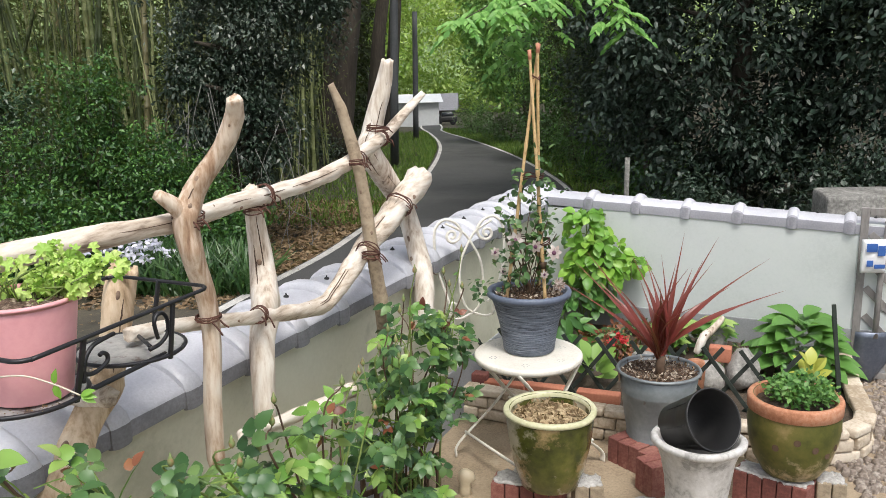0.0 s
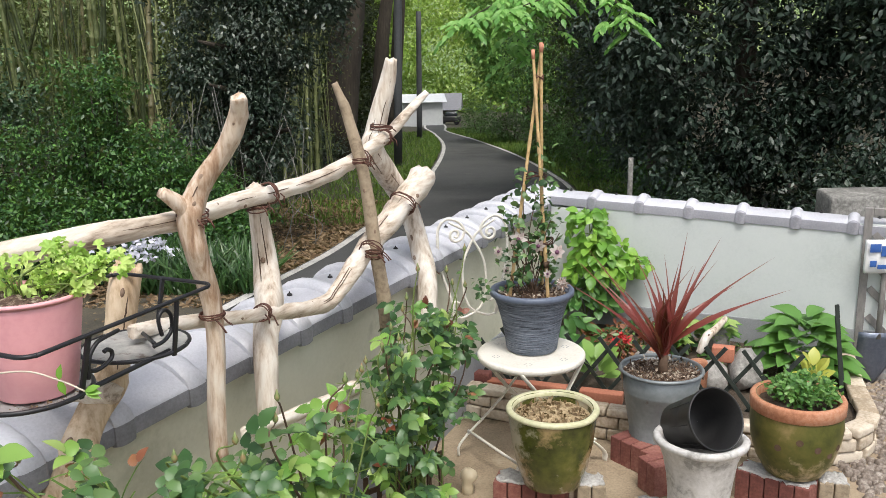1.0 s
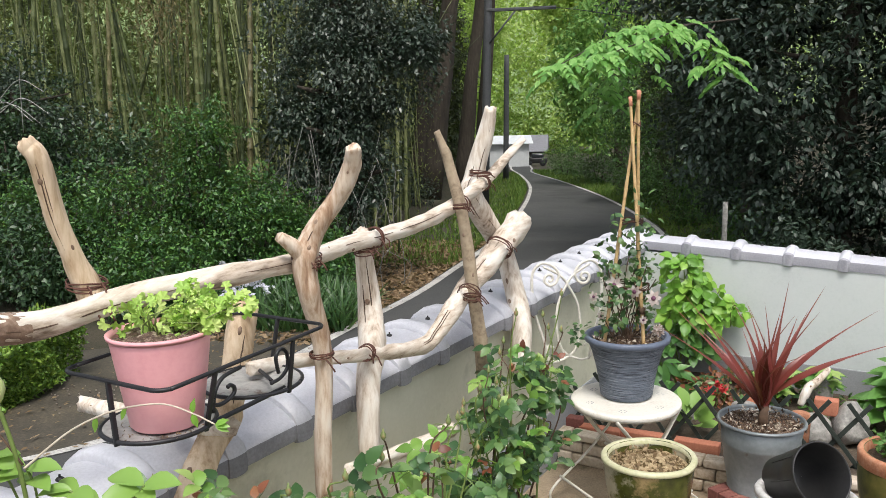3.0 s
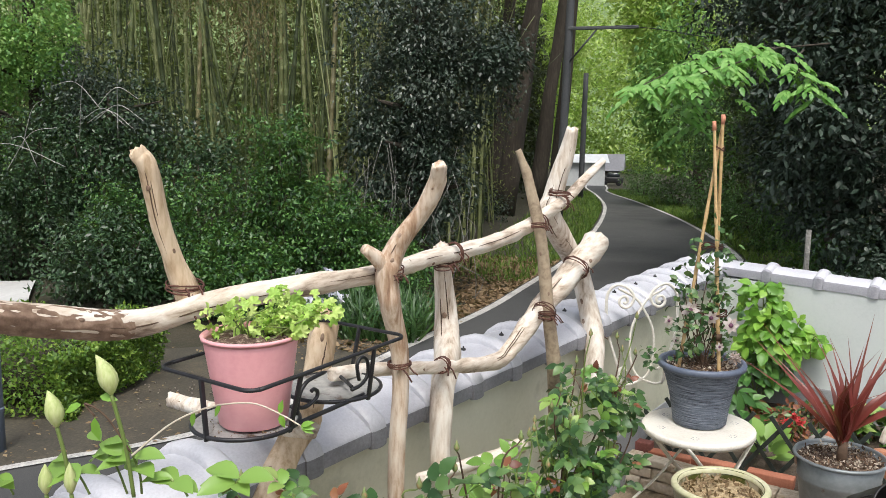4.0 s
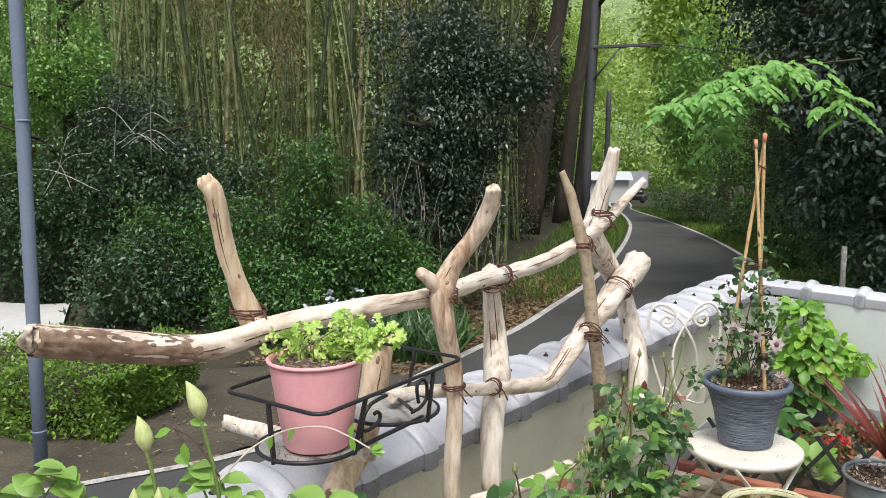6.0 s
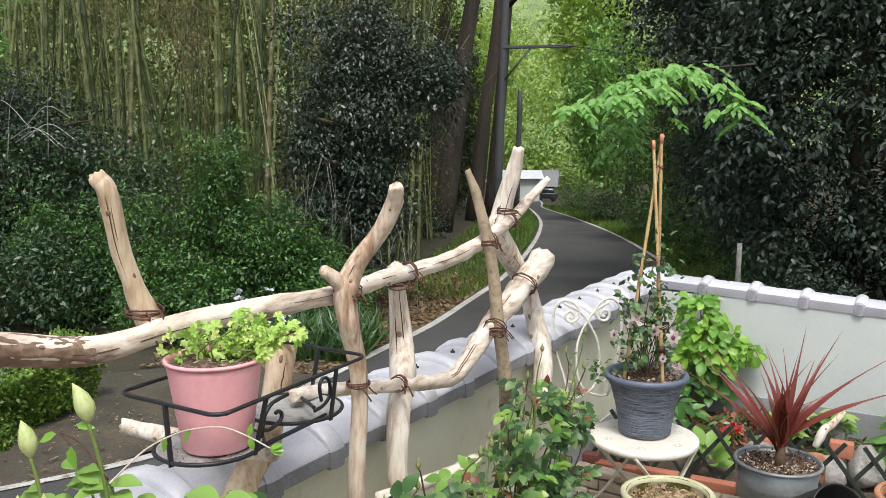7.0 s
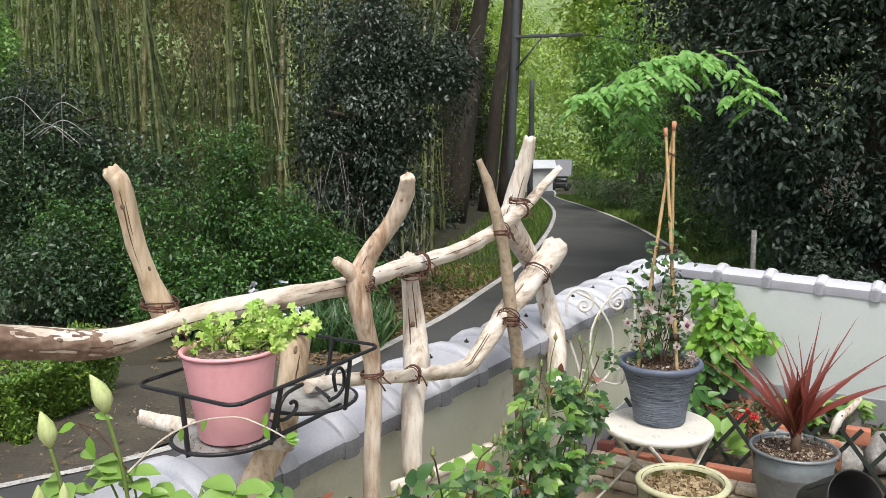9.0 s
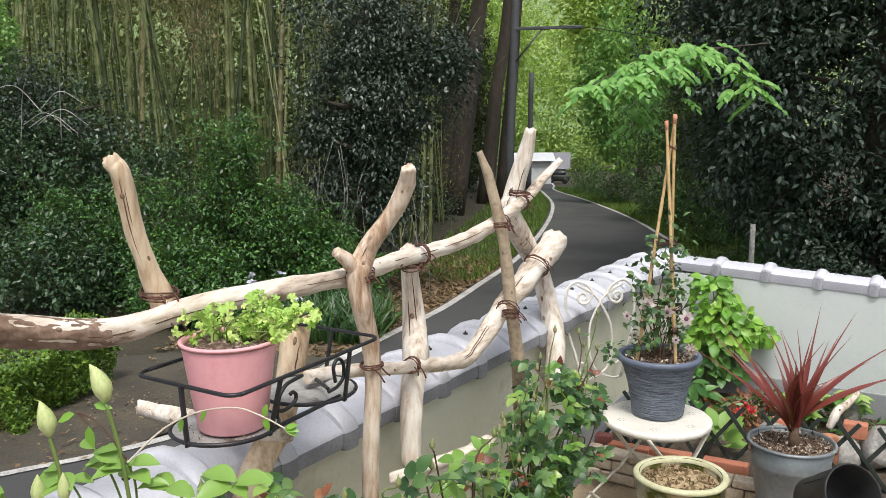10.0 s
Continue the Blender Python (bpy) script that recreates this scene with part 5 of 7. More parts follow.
for a in (3.3, 3.75, 4.15, 4.5, 4.75, 5.1, 5.45):
    z = r4.uniform(0.11, 0.2)
    rr = np.interp(z, [0.06, 0.13, 0.19, 0.235], [0.130, 0.150, 0.156, 0.153]) + 0.0015
    bm = bmesh.new()
    bmesh.ops.create_circle(bm, cap_ends=True, radius=0.012, segments=14, matrix=Matrix.Translation((rr * math.cos(a), rr * math.sin(a), z)) @ Vector((math.cos(a), math.sin(a), 0)).to_track_quat("Z", "Y").to_matrix().to_4x4())
    part("pressed_spot", bm, BROWNSTEM, mossy)

white_at = (0.565, 2.985, 0.025)
white = pot("plant_pot", white_at, [(0.085, 0), (0.098, 0.004), (0.096, 0.05), (0.104, 0.12), (0.118, 0.19), (0.137, 0.245), (0.143, 0.265)], 0.022, 0.014, WHITEWASH,
            "whitewashed rough pot holding an upturned black pot", 0.12, SOIL, None, wobble=0.05, turn=70)
nursery = thing("nursery_pot", (0.555, 2.985, 0.235), "black plastic nursery pot lying tilted in a white pot", "plant pot")
nursery.matrix_world = pose(0.560, 3.0, 0.332, 62, 0, 24) @ Matrix.Scale(0.93, 4) @ pose(0, 0, -0.12)
bm = bmesh.new()
lathe(bm, [(0.076, 0), (0.080, 0.003), (0.092, 0.12), (0.103, 0.205), (0.107, 0.206), (0.108, 0.222), (0.105, 0.224), (0.102, 0.22), (0.089, 0.12), (0.077, 0.006), (0.002, 0.005)], 44)
part("body", bm, BLACKPLASTIC, nursery)
for k in range(8):
    bm = bmesh.new()
    a = k * math.pi / 4
    tube(bm, [(0.086 * math.cos(a), 0.086 * math.sin(a), 0.06), (0.1025 * math.cos(a), 0.1025 * math.sin(a), 0.20)], 0.002, 6)
    part("rib", bm, BLACKPLASTIC, nursery)

# ---- raised bed ----
edging = thing("bed_edging", (0, 0, 0), "two courses of cream stone edging round the bed", "edging")
cum, last = [0.0], edge_line[0]
for p in edge_line[1:]:
    cum.append(cum[-1] + float(np.linalg.norm(p - last)))
    last = p


def along_edge(s):
    return np.array([np.interp(s, cum, edge_line[:, 0]), np.interp(s, cum, edge_line[:, 1])])


r5 = random.Random(8)
for course, (z, h) in enumerate(((PATIO_Z + 0.025, 0.05), (PATIO_Z + 0.078, 0.052), (PATIO_Z + 0.125, 0.036))):
    s = 0.02 + 0.05 * course
    while s < cum[-1] - 0.05:
        l = r5.uniform(0.10, 0.19)
        a, b = along_edge(s), along_edge(min(s + l, cum[-1]))
        ang = math.degrees(math.atan2(b[1] - a[1], b[0] - a[0]))
        bm = bmesh.new()
        box(bm, (0, 0, 0), (float(np.linalg.norm(b - a)) - 0.004, 0.075 - 0.008 * course + 0.02 * (course == 2), h - 0.003), bevel=0.008)
        for v in bm.verts:
            v.co += 0.004 * noise.noise_vector(v.co * 22 + Vector((s * 9, course, 0)))
        st = part("stone", bm, KERBSTONE, edging)
        st.matrix_basis = pose(*((a + b) / 2), z, 0, 0, ang)
        s += l
fence = thing("expanding_lattice", (0, 0, 0), "dark green expanding wooden lattice fence along the bed", "fence")
FL0, FL1 = Vector((-0.20, 4.22, 0.0)), Vector((1.10, 3.80, 0.0))
cells = 9
for k in range(-1, cells + 1):
    for s in (0, 1):
        u0, u1 = (k / cells, (k + 1.55) / cells) if s == 0 else ((k + 1.55) / cells, k / cells)
        if min(u0, u1) < -0.06 or max(u0, u1) > 1.08:
            continue
        bm = bmesh.new()
        nrm = Vector((-0.3, -0.95, 0)) * (0.006 if s else -0.006)
        bar(bm, FL0.lerp(FL1, u0) + nrm + Vector((0, 0, -0.04)), FL0.lerp(FL1, u1) + nrm + Vector((0, 0, 0.275)), 0.018, 0.007, (-0.3, -0.95, 0))
        part("slat", bm, LATTICE, fence, smooth=False)
board = thing("lattice_end", (1.43, 4.02, 0.0), "dark green upright end slat leaning in the bed", "fence slat")
for k, (x, z0, z1) in enumerate(((0.0, -0.05, 0.42), (0.012, -0.03, 0.36))):
    bm = bmesh.new()
    bar(bm, (x + 0.03, k * 0.02, z0), (x - 0.03, k * 0.02, z1), 0.018, 0.008, (0, -1, 0))
    part("slat", bm, LATTICE, board, smooth=False)


def rock(at, size, seed, label="rough grey garden rock in the bed", mat=ROCK):
    bm = bmesh.new()
    bmesh.ops.create_icosphere(bm, subdivisions=3, radius=1)
    for v in bm.verts:
        f = 1 + 0.35 * noise.noise(v.co * 1.2 + Vector((seed * 3.7, 0, 0))) + 0.12 * noise.noise(v.co * 4 + Vector((0, seed, 0)))
        v.co = Vector((v.co.x * size[0], v.co.y * size[1], v.co.z * size[2])) * f
    ob = part("rock", bm, mat)
    ob.matrix_world = pose(*at, 0, 0, seed * 40)
    return tagged(ob, label, "rock", "garden rocks")


for k, (at, size) in enumerate([((0.90, 4.10, 0.05), (0.09, 0.07, 0.08)), ((1.06, 4.13, 0.08), (0.10, 0.08, 0.09)), ((1.03, 4.50, 0.10), (0.06, 0.05, 0.08)), ((0.66, 4.36, 0.03), (0.08, 0.06, 0.06)), ((0.05, 4.35, 0.03), (0.12, 0.05, 0.04)),
                                ((1.14, 3.98, 0.04), (0.06, 0.05, 0.05)), ((0.36, 4.35, 0.02), (0.09, 0.06, 0.04))]):
    rock(at, size, k + 1)
driftwood("driftwood_piece", [(0.90, 4.32, 0.10, 0.02), (0.93, 4.33, 0.17, 0.024), (0.98, 4.36, 0.20, 0.02), (1.03, 4.38, 0.25, 0.012)], label="pale driftwood piece lying in the bed", seed=14, group="bed ornaments")


def loose_brick(at, turn, size=(0.20, 0.06, 0.07), mat=BRIGHTBRICK, label="orange-red brick edging the bed"):
    bm = bmesh.new()
    box(bm, (0, 0, 0), size, bevel=0.005)
    ob = part("brick", bm, mat)
    ob.matrix_world = pose(*at, 0, 0, turn)
    return tagged(ob, label, "brick", "bed bricks")


for at, turn, mat in (((-0.20, 4.13, 0.05), -18, BRICK), ((0.15, 4.03, 0.02), -18, BRIGHTBRICK), ((0.38, 3.95, 0.02), -18, BRIGHTBRICK), ((0.60, 3.88, 0.015), -18, BRIGHTBRICK), ((0.72, 4.42, 0.06), 5, BRIGHTBRICK),
                      ((0.97, 4.18, 0.14), -20, BRIGHTBRICK), ((-0.03, 4.07, 0.02), -18, BRIGHTBRICK)):
    loose_brick(at, turn, (0.19, 0.055, 0.06) if turn == -18 else (0.10, 0.06, 0.07), mat)
tile_pipe = thing("terracotta_pot", (0.80, 3.95, 0.0), "small upright terracotta pot in the bed", "plant pot")
bm = bmesh.new()
lathe(bm, [(0.03, 0), (0.035, 0.0), (0.042, 0.17), (0.036, 0.19), (0.02, 0.195)], 24, close=True)
part("body", bm, TERRACOTTA, tile_pipe)

# plants of the bed
r6 = np.random.default_rng(26)


def mound(name, centre, radius, count, size, mat, template, label, stems=14, droop=0.3, face=(-0.3, -0.8, 0.5), stem_mat=STEM):
    """A dense leafy plant whose leaves face outwards."""
    plant = thing(name, (0, 0, 0), label, "plant")
    d = ball(count, r6)
    d[:, 2] = np.abs(d[:, 2]) * 1.15 - 0.45
    where = np.array(centre) + d * np.array(radius) * (0.6 + 0.45 * r6.random((count, 1)))
    ways = d * (1, 1, 0.2) + r6.normal(scale=0.45, size=d.shape) - (0, 0, droop)
    ups = d * 0.6 + np.array(face) + r6.normal(scale=0.3, size=d.shape)
    leaves("foliage", where, ways, ups, size * (0.55 + 0.65 * r6.random(count)), template, mat, plant)
    for k in range(stems):
        bm = bmesh.new()
        p = where[k]
        foot = np.array((centre[0], centre[1], centre[2] - radius[2] * 0.9)) + r6.normal(scale=0.03, size=3) * (1, 1, 0)
        tube(bm, [tuple(q) for q in smooth_line([foot, (foot + p) / 2 + (0, 0, 0.05), p], 4)], 0.003, 5)
        part("stem", bm, stem_mat, plant)
    return plant


CLIMB = "bright lime-green broad-leaved climber against the wall"
mound("climbing_plant", (0.42, 4.86, 0.60), (0.11, 0.06, 0.17), 105, 0.068, LIMELEAF, HEART, CLIMB, 6, 0.6)
mound("climbing_plant", (0.50, 4.82, 0.43), (0.18, 0.08, 0.21), 210, 0.068, LIMELEAF, HEART, CLIMB, 10, 0.6)
# shade low in the climber is put into the colour: darker HOSTALEAF, not LIMELEAF
mound("climbing_plant", (0.42, 4.84, 0.24), (0.15, 0.08, 0.18), 130, 0.072, HOSTALEAF, HEART, "lower leaves of the broad-leaved climber, shade painted as darker green", 10, 0.6)
mound("climbing_plant", (0.66, 4.78, 0.42), (0.07, 0.05, 0.08), 34, 0.052, LIMELEAF, HEART, "lime-green climber shoot hanging by the wall", 4, 0.6)
LIGHTHOSTA = leaf_material("light_hosta_leaf", [(0.07, 0.19, 0.04), (0.11, 0.26, 0.055), (0.16, 0.33, 0.08)], 0.42, 0.25)
hosta = thing("hosta", (1.36, 4.26, 0.0), "large green hosta with broad ribbed leaves", "plant")
for k in range(72):
    a, lift = k * 2.399, 0.25 + 0.9 * (k / 72)
    l = r6.uniform(0.11, 0.155)
    st = np.array((math.cos(a) * 0.14 * (1.15 - k / 72), math.sin(a) * 0.11 * (1.15 - k / 72), 0.05 + 0.22 * (k / 72) + r6.uniform(-0.02, 0.02)))
    way = np.array((math.cos(a), math.sin(a), lift * 0.45 - 0.25))
    leaves("leaf", [st], [way], [(-0.2 * math.cos(a), -0.2 * math.sin(a) - 0.2, 1)], l * 1.1, RIBBED, LIGHTHOSTA, hosta)
yellow = thing("variegated_hosta", (1.28, 3.92, 0.04), "small yellow variegated hosta in the bed", "plant")
for k in range(13):
    a = k * 2.399
    leaves("leaf", [(0.02 * math.cos(a), 0.02 * math.sin(a), 0.03 + 0.009 * k)], [(math.cos(a), math.sin(a) * 0.8, 0.25 + 0.12 * k)], [(-0.3 * math.cos(a), -0.4, 1)], 0.085, ROUND, VARIEGATED, yellow)
pale = thing("pale_hosta", (0.38, 4.12, 0.03), "pale yellow-green young plant behind the lattice", "plant")
for k in range(15):
    a = k * 2.399
    leaves("leaf", [(0.03 * math.cos(a), 0.03 * math.sin(a), 0.02 + 0.006 * k)], [(math.cos(a), math.sin(a) * 0.8, 0.2 + 0.08 * k)], [(-0.3 * math.cos(a), -0.4, 1)], 0.10, ROUND, YOUNGLEAF, pale)
lupin = thing("palmate_plant", (0.95, 4.52, 0.06), "light green plant with palmate leaves", "plant")
for k in range(26):
    c = np.array((r6.uniform(-0.16, 0.16), r6.uniform(-0.08, 0.08), r6.uniform(0.04, 0.16)))
    n7 = 7
    leaves("leaf", [c] * n7, [(math.cos(j * 0.9 + k), math.sin(j * 0.9 + k), -0.15) for j in range(n7)], [(0, -0.35, 1)] * n7, 0.075, OVAL, YOUNGLEAF if k % 3 else HOSTALEAF, lupin)
mound("bell_plant", (0.28, 4.62, 0.12), (0.13, 0.1, 0.14), 60, 0.12, HOSTALEAF, (OVAL[0] * (0.8, 1, 1), OVAL[1]), "green strap-leaved plant behind the blue pot", 4, 0.5)
mound("ground_cover", (0.62, 4.62, 0.07), (0.3, 0.2, 0.10), 300, 0.045, COPPERLEAF, OVAL, "reddish green low foliage near the wall", 6, 0.2)
mound("ground_cover", (0.70, 4.58, 0.09), (0.26, 0.18, 0.10), 220, 0.045, ROSELEAF, OVAL, "green low foliage near the wall", 6, 0.2)
begonia = mound("begonia", (0.55, 4.42, 0.08), (0.06, 0.05, 0.05), 40, 0.03, COPPERLEAF, OVAL, "small begonia with bright red flowers", 3, 0.2)
for k in range(7):
    q = np.array((0.55, 4.40, 0.13)) + r6.normal(scale=(0.03, 0.02, 0.014), size=3)
    leaves("flower", q + r6.normal(scale=0.006, size=(12, 3)), ball(12, r6), ball(12, r6) + (0, -0.5, 0.8), 0.018, BROAD, REDPETAL, begonia)
mound("ground_cover", (0.1, 4.5, 0.04), (0.3, 0.25, 0.06), 240, 0.035, SHRUBLEAF, OVAL, "small mixed green plants in the bed", 4, 0.1)
mound("ground_cover", (1.2, 4.4, 0.04), (0.3, 0.2, 0.06), 200, 0.035, SHRUBLEAF, OVAL, "small mixed green plants in the bed", 4, 0.1)

# ---- lattice panel, spade, bag ----
trellis = thing("garden_trellis", (1.68, 4.46, PATIO_Z), "grey weathered wooden lattice panel against the wall", "trellis", turn=-22.8)
H = 0.86
for x in (0.02, 0.62):
    bm = bmesh.new()
    box(bm, (x, 0, H / 2), (0.036, 0.032, H), bevel=0.003)
    part("frame_post", bm, GREYWOOD, trellis, smooth=False)
for z in (0.03, H - 0.018):
    bm = bmesh.new()
    box(bm, (0.32, 0, z), (0.56, 0.03, 0.034), bevel=0.003)
    part("frame_rail", bm, GREYWOOD, trellis, smooth=False)
for k in range(-4, 7):
    for s in (1, -1):
        x0, z0 = (0.04 + k * 0.135, 0.05) if s == 1 else (0.6 - k * 0.135, 0.05)
        pts = []
        for i in range(60):
            x, z = x0 + s * i * 0.014, z0 + i * 0.014
            if 0.04 <= x <= 0.60 and z <= H - 0.04:
                pts.append((x, z))
        if len(pts) < 4:
            continue
        bm = bmesh.new()
        bar(bm, (pts[0][0], 0.007 * s, pts[0][1]), (pts[-1][0], 0.007 * s, pts[-1][1]), 0.034, 0.009, (0, -1, 0))
        part("slat", bm, GREYWOOD, trellis, smooth=False)
spade = thing("spade", (1.745, 4.36, PATIO_Z), "blue-grey steel spade leaning on the lattice", "spade")
bm = bmesh.new()
rows = []
for i in range(9):
    k = i / 8
    w = 0.085 * (1 - 0.75 * max(0, k - 0.6) / 0.4) if k > 0.6 else 0.085
    rows.append([bm.verts.new((x * w, -0.02 + 0.025 * x * x + 0.02 * k, 0.27 - 0.26 * k)) for x in (-1, -0.5, 0, 0.5, 1)])
for p, q in zip(rows, rows[1:]):
    for j in range(4):
        bm.faces.new((p[j], p[j + 1], q[j + 1], q[j]))
ext = bmesh.ops.extrude_face_region(bm, geom=list(bm.faces))
bmesh.ops.translate(bm, vec=(0, 0.004, 0), verts=[g for g in ext["geom"] if isinstance(g, bmesh.types.BMVert)])
bmesh.ops.recalc_face_normals(bm, faces=list(bm.faces))
part("blade", bm, SHOVEL, spade)
bm = bmesh.new()
tube(bm, [(0, -0.01, 0.24), (0.02, 0.03, 0.5), (0.05, 0.05, 0.86)], 0.014, 10)
part("handle", bm, GREYWOOD, spade)
bag = thing("hanging_bag", (1.715, 4.37, 0.55), "blue and white printed plastic packet hanging on lattice", "bag")
bm = bmesh.new()
bmesh.ops.create_grid(bm, x_segments=8, y_segments=10, size=0.5)
for v in bm.verts:
    x, y = v.co.x, v.co.y
    v.co = Vector((x * 0.11, -0.012 * math.cos(x * 3) * math.cos(y * 3) - 0.006 + 0.006 * noise.noise(Vector((x * 5, y * 5, 0))), y * 0.16))
ext = bmesh.ops.extrude_face_region(bm, geom=list(bm.faces))
for g in ext["geom"]:
    if isinstance(g, bmesh.types.BMVert):
        g.co.y = -g.co.y + 0.004
bmesh.ops.recalc_face_normals(bm, faces=list(bm.faces))
part("packet", bm, WHITEBAG, bag)
for x, z, w, h in ((-0.02, 0.045, 0.05, 0.04), (0.025, 0.03, 0.035, 0.05), (-0.025, -0.03, 0.03, 0.03), (0.02, -0.045, 0.05, 0.02)):
    bm = bmesh.new()
    box(bm, (x, -0.0225, z), (w, 0.002, h), bevel=0.0008)
    part("print", bm, BLUEBAG, bag, "blue printed panel")

# ---- gravel and small ornaments ----
r7 = np.random.default_rng(27)
count = 5200
px_, py_ = r7.uniform(1.12, 2.4, count), r7.uniform(2.6, 4.5, count)
keep = np.array([not in_bed(x, y) and (x > 1.25 or y < 3.1) and y < 5.05 - 0.42 * (x - 0.27) for x, y in zip(px_, py_)])
verts, faces = [], []
for x, y in zip(px_[keep], py_[keep]):
    s = r7.uniform(0.009, 0.024)
    a = r7.uniform(0, 6.28)
    base = len(verts)
    for j in range(5):
        b = a + j * 1.2566
        verts.append((x + s * math.cos(b) * r7.uniform(0.8, 1.2), y + s * math.sin(b) * r7.uniform(0.7, 1.1), PATIO_Z - 0.004))
    for j in range(5):
        b = a + j * 1.2566 + 0.3
        verts.append((x + 0.75 * s * math.cos(b), y + 0.75 * s * math.sin(b), PATIO_Z + s * r7.uniform(0.5, 0.9)))
    verts.append((x, y, PATIO_Z + s * 1.0))
    for j in range(5):
        n = (j + 1) % 5
        faces += [(base + j, base + n, base + 5 + n, base + 5 + j), (base + 5 + j, base + 5 + n, base + 10)]
tagged(mesh_part("gravel", verts, faces, PEBBLE), "brown and grey pebble gravel beside the bed", "gravel", kind="stuff")
bm = bmesh.new()
lathe(bm, [(0.018, 0), (0.024, 0.004), (0.022, 0.03), (0.02, 0.045), (0.027, 0.065), (0.026, 0.085), (0.012, 0.1), (0.002, 0.102)], 24)
for v in bm.verts:
    if v.co.z > 0.05:
        v.co.x += 0.012 * math.exp(-((v.co.z - 0.07) / 0.02) ** 2) * (v.co.x > 0)
orn = part("figurine", bm, FIGURINE)
orn.matrix_world = pose(-0.20, 3.30, PATIO_Z)
tagged(orn, "small cream ceramic garden figurine on the patio", "figurine")
mini = thing("slatted_guard", (-0.40, 2.98, PATIO_Z), "low dark slatted guard at the rose's foot", "fence", turn=40)
for k in range(7):
    bm = bmesh.new()
    box(bm, (k * 0.05 - 0.15, 0, 0.14), (0.016, 0.010, 0.28), bevel=0.002)
    part("slat", bm, BROWNSTEM, mini, smooth=False)
for z in (0.05, 0.22):
    bm = bmesh.new()
    box(bm, (0, 0.012, z), (0.34, 0.008, 0.018), bevel=0.002)
    part("rail", bm, BROWNSTEM, mini, smooth=False)

# ---- roses ----
r8 = np.random.default_rng(28)


def rose(name, spots, per, label, foot, tall=0.12, size=0.042, stems=16, young=0.25):
    """A rose: canes, and leaves of five leaflets round each spot, with copper-coloured young ones and buds."""
    plant = thing(name, (0, 0, 0), label, "rose bush")
    sets, stalks = {"old": [], "young": [], "copper": [], "faded": []}, []
    for c, rad in spots:
        for _ in range(per):
            d = ball(1, r8)[0]
            o = np.array(c) + d * np.array(rad) * r8.uniform(0.3, 1.0)
            w = unit(d * (1, 1, 0.4) + r8.normal(scale=0.4, size=3) + (0, -0.25, 0.0))
            u = unit(np.array((0.0, -0.45, 0.9)) + r8.normal(scale=0.3, size=3))
            side = unit(np.cross(w, u))
            high = o[2] > c[2] + 0.25 * rad[2]
            pick = r8.random()
            key = "young" if (high and pick < 0.4) or pick < young * 0.5 else ("copper" if pick > 0.955 else "faded" if pick > 0.943 else "old")
            l = size * r8.uniform(0.75, 1.15)
            odd = key in ("copper", "faded")
            stalks.append((o - w * l * 1.1 - (0, 0, 0.2 * l), w + (0, 0, 0.1), u, l * 2.3))
            for j, (t, s) in enumerate(((0.35, -1), (0.35, 1), (0.95, -1), (0.95, 1), (1.3, 0))):
                if odd and j not in (2, 4):
                    continue
                sets[key].append((o + w * l * t * (0.55 if odd else 1), w * (0.55 if s else 1.0) + side * s * 0.8 - (0, 0, 0.18), u + r8.normal(scale=0.15, size=3), l * (0.7 if odd else 0.8 if j < 2 else 1.0)))
    p, w, u, sizes = zip(*stalks)
    leaves("leaf_stalk", p, w, u, np.array(sizes), (BLADE[0] * (0.55, 1, 1), BLADE[1]), GRASSLEAF, plant, "thin green leaf stalks", "stuff")
    for key, mat in (("old", ROSELEAF), ("young", YOUNGLEAF), ("copper", COPPERLEAF), ("faded", FADEDLEAF)):
        if sets[key]:
            p, w, u, s = zip(*sets[key])
            leaves("foliage" if key == "old" else key + "_foliage", p, w, u, np.array(s), ROSEOVAL, mat, plant, "" if key == "old" else key + " tinted leaves")
    for k in range(stems):
        c, rad = spots[k % len(spots)]
        tip = np.array(c) + r8.normal(scale=0.35, size=3) * np.array(rad) + (0, 0, rad[2] * 0.6)
        f = np.array(foot) + r8.normal(scale=0.04, size=3) * (1, 1, 0)
        bm = bmesh.new()
        line = smooth_line([f, f + (tip - f) * (0.3, 0.3, 0.55), tip, tip + (r8.normal(0, 0.02), r8.normal(0, 0.02), tall * r8.uniform(0.3, 1))], 5)
        tube(bm, [tuple(q) for q in line], np.linspace(0.0045, 0.0014, len(line)), 6)
        st = part("cane", bm, STEM if k % 3 else BROWNSTEM, plant)
        bm = bmesh.new()
        e = line[-1]
        tube(bm, [tuple(e + (0, 0, z)) for z in (-0.002, 0.004, 0.010, 0.018, 0.026)], [0.002, 0.0062, 0.0065, 0.003, 0.0006], 8)
        part("bud", bm, HOSTABUD, st)
    return plant


HOSTABUD = material("rose_bud", [(0.10, 0.17, 0.05), (0.20, 0.25, 0.09), (0.36, 0.16, 0.10)], 0.55, coarse=40, fine=90)
rose("rose_bush", [((-0.36, 2.90, 0.60), (0.11, 0.20, 0.18)), ((-0.35, 2.93, 0.42), (0.13, 0.22, 0.16)), ((-0.37, 2.88, 0.26), (0.14, 0.22, 0.15)), ((-0.24, 3.08, 0.62), (0.06, 0.12, 0.10)), ((-0.42, 2.74, 0.44), (0.10, 0.14, 0.16)),
                   ((-0.40, 2.82, 0.10), (0.14, 0.22, 0.14)), ((-0.26, 3.06, 0.38), (0.07, 0.10, 0.10))], 34, "dense climbing rose bush with buds before the wall", (-0.38, 2.93, PATIO_Z), 0.13, 0.041, 30, 0.16)
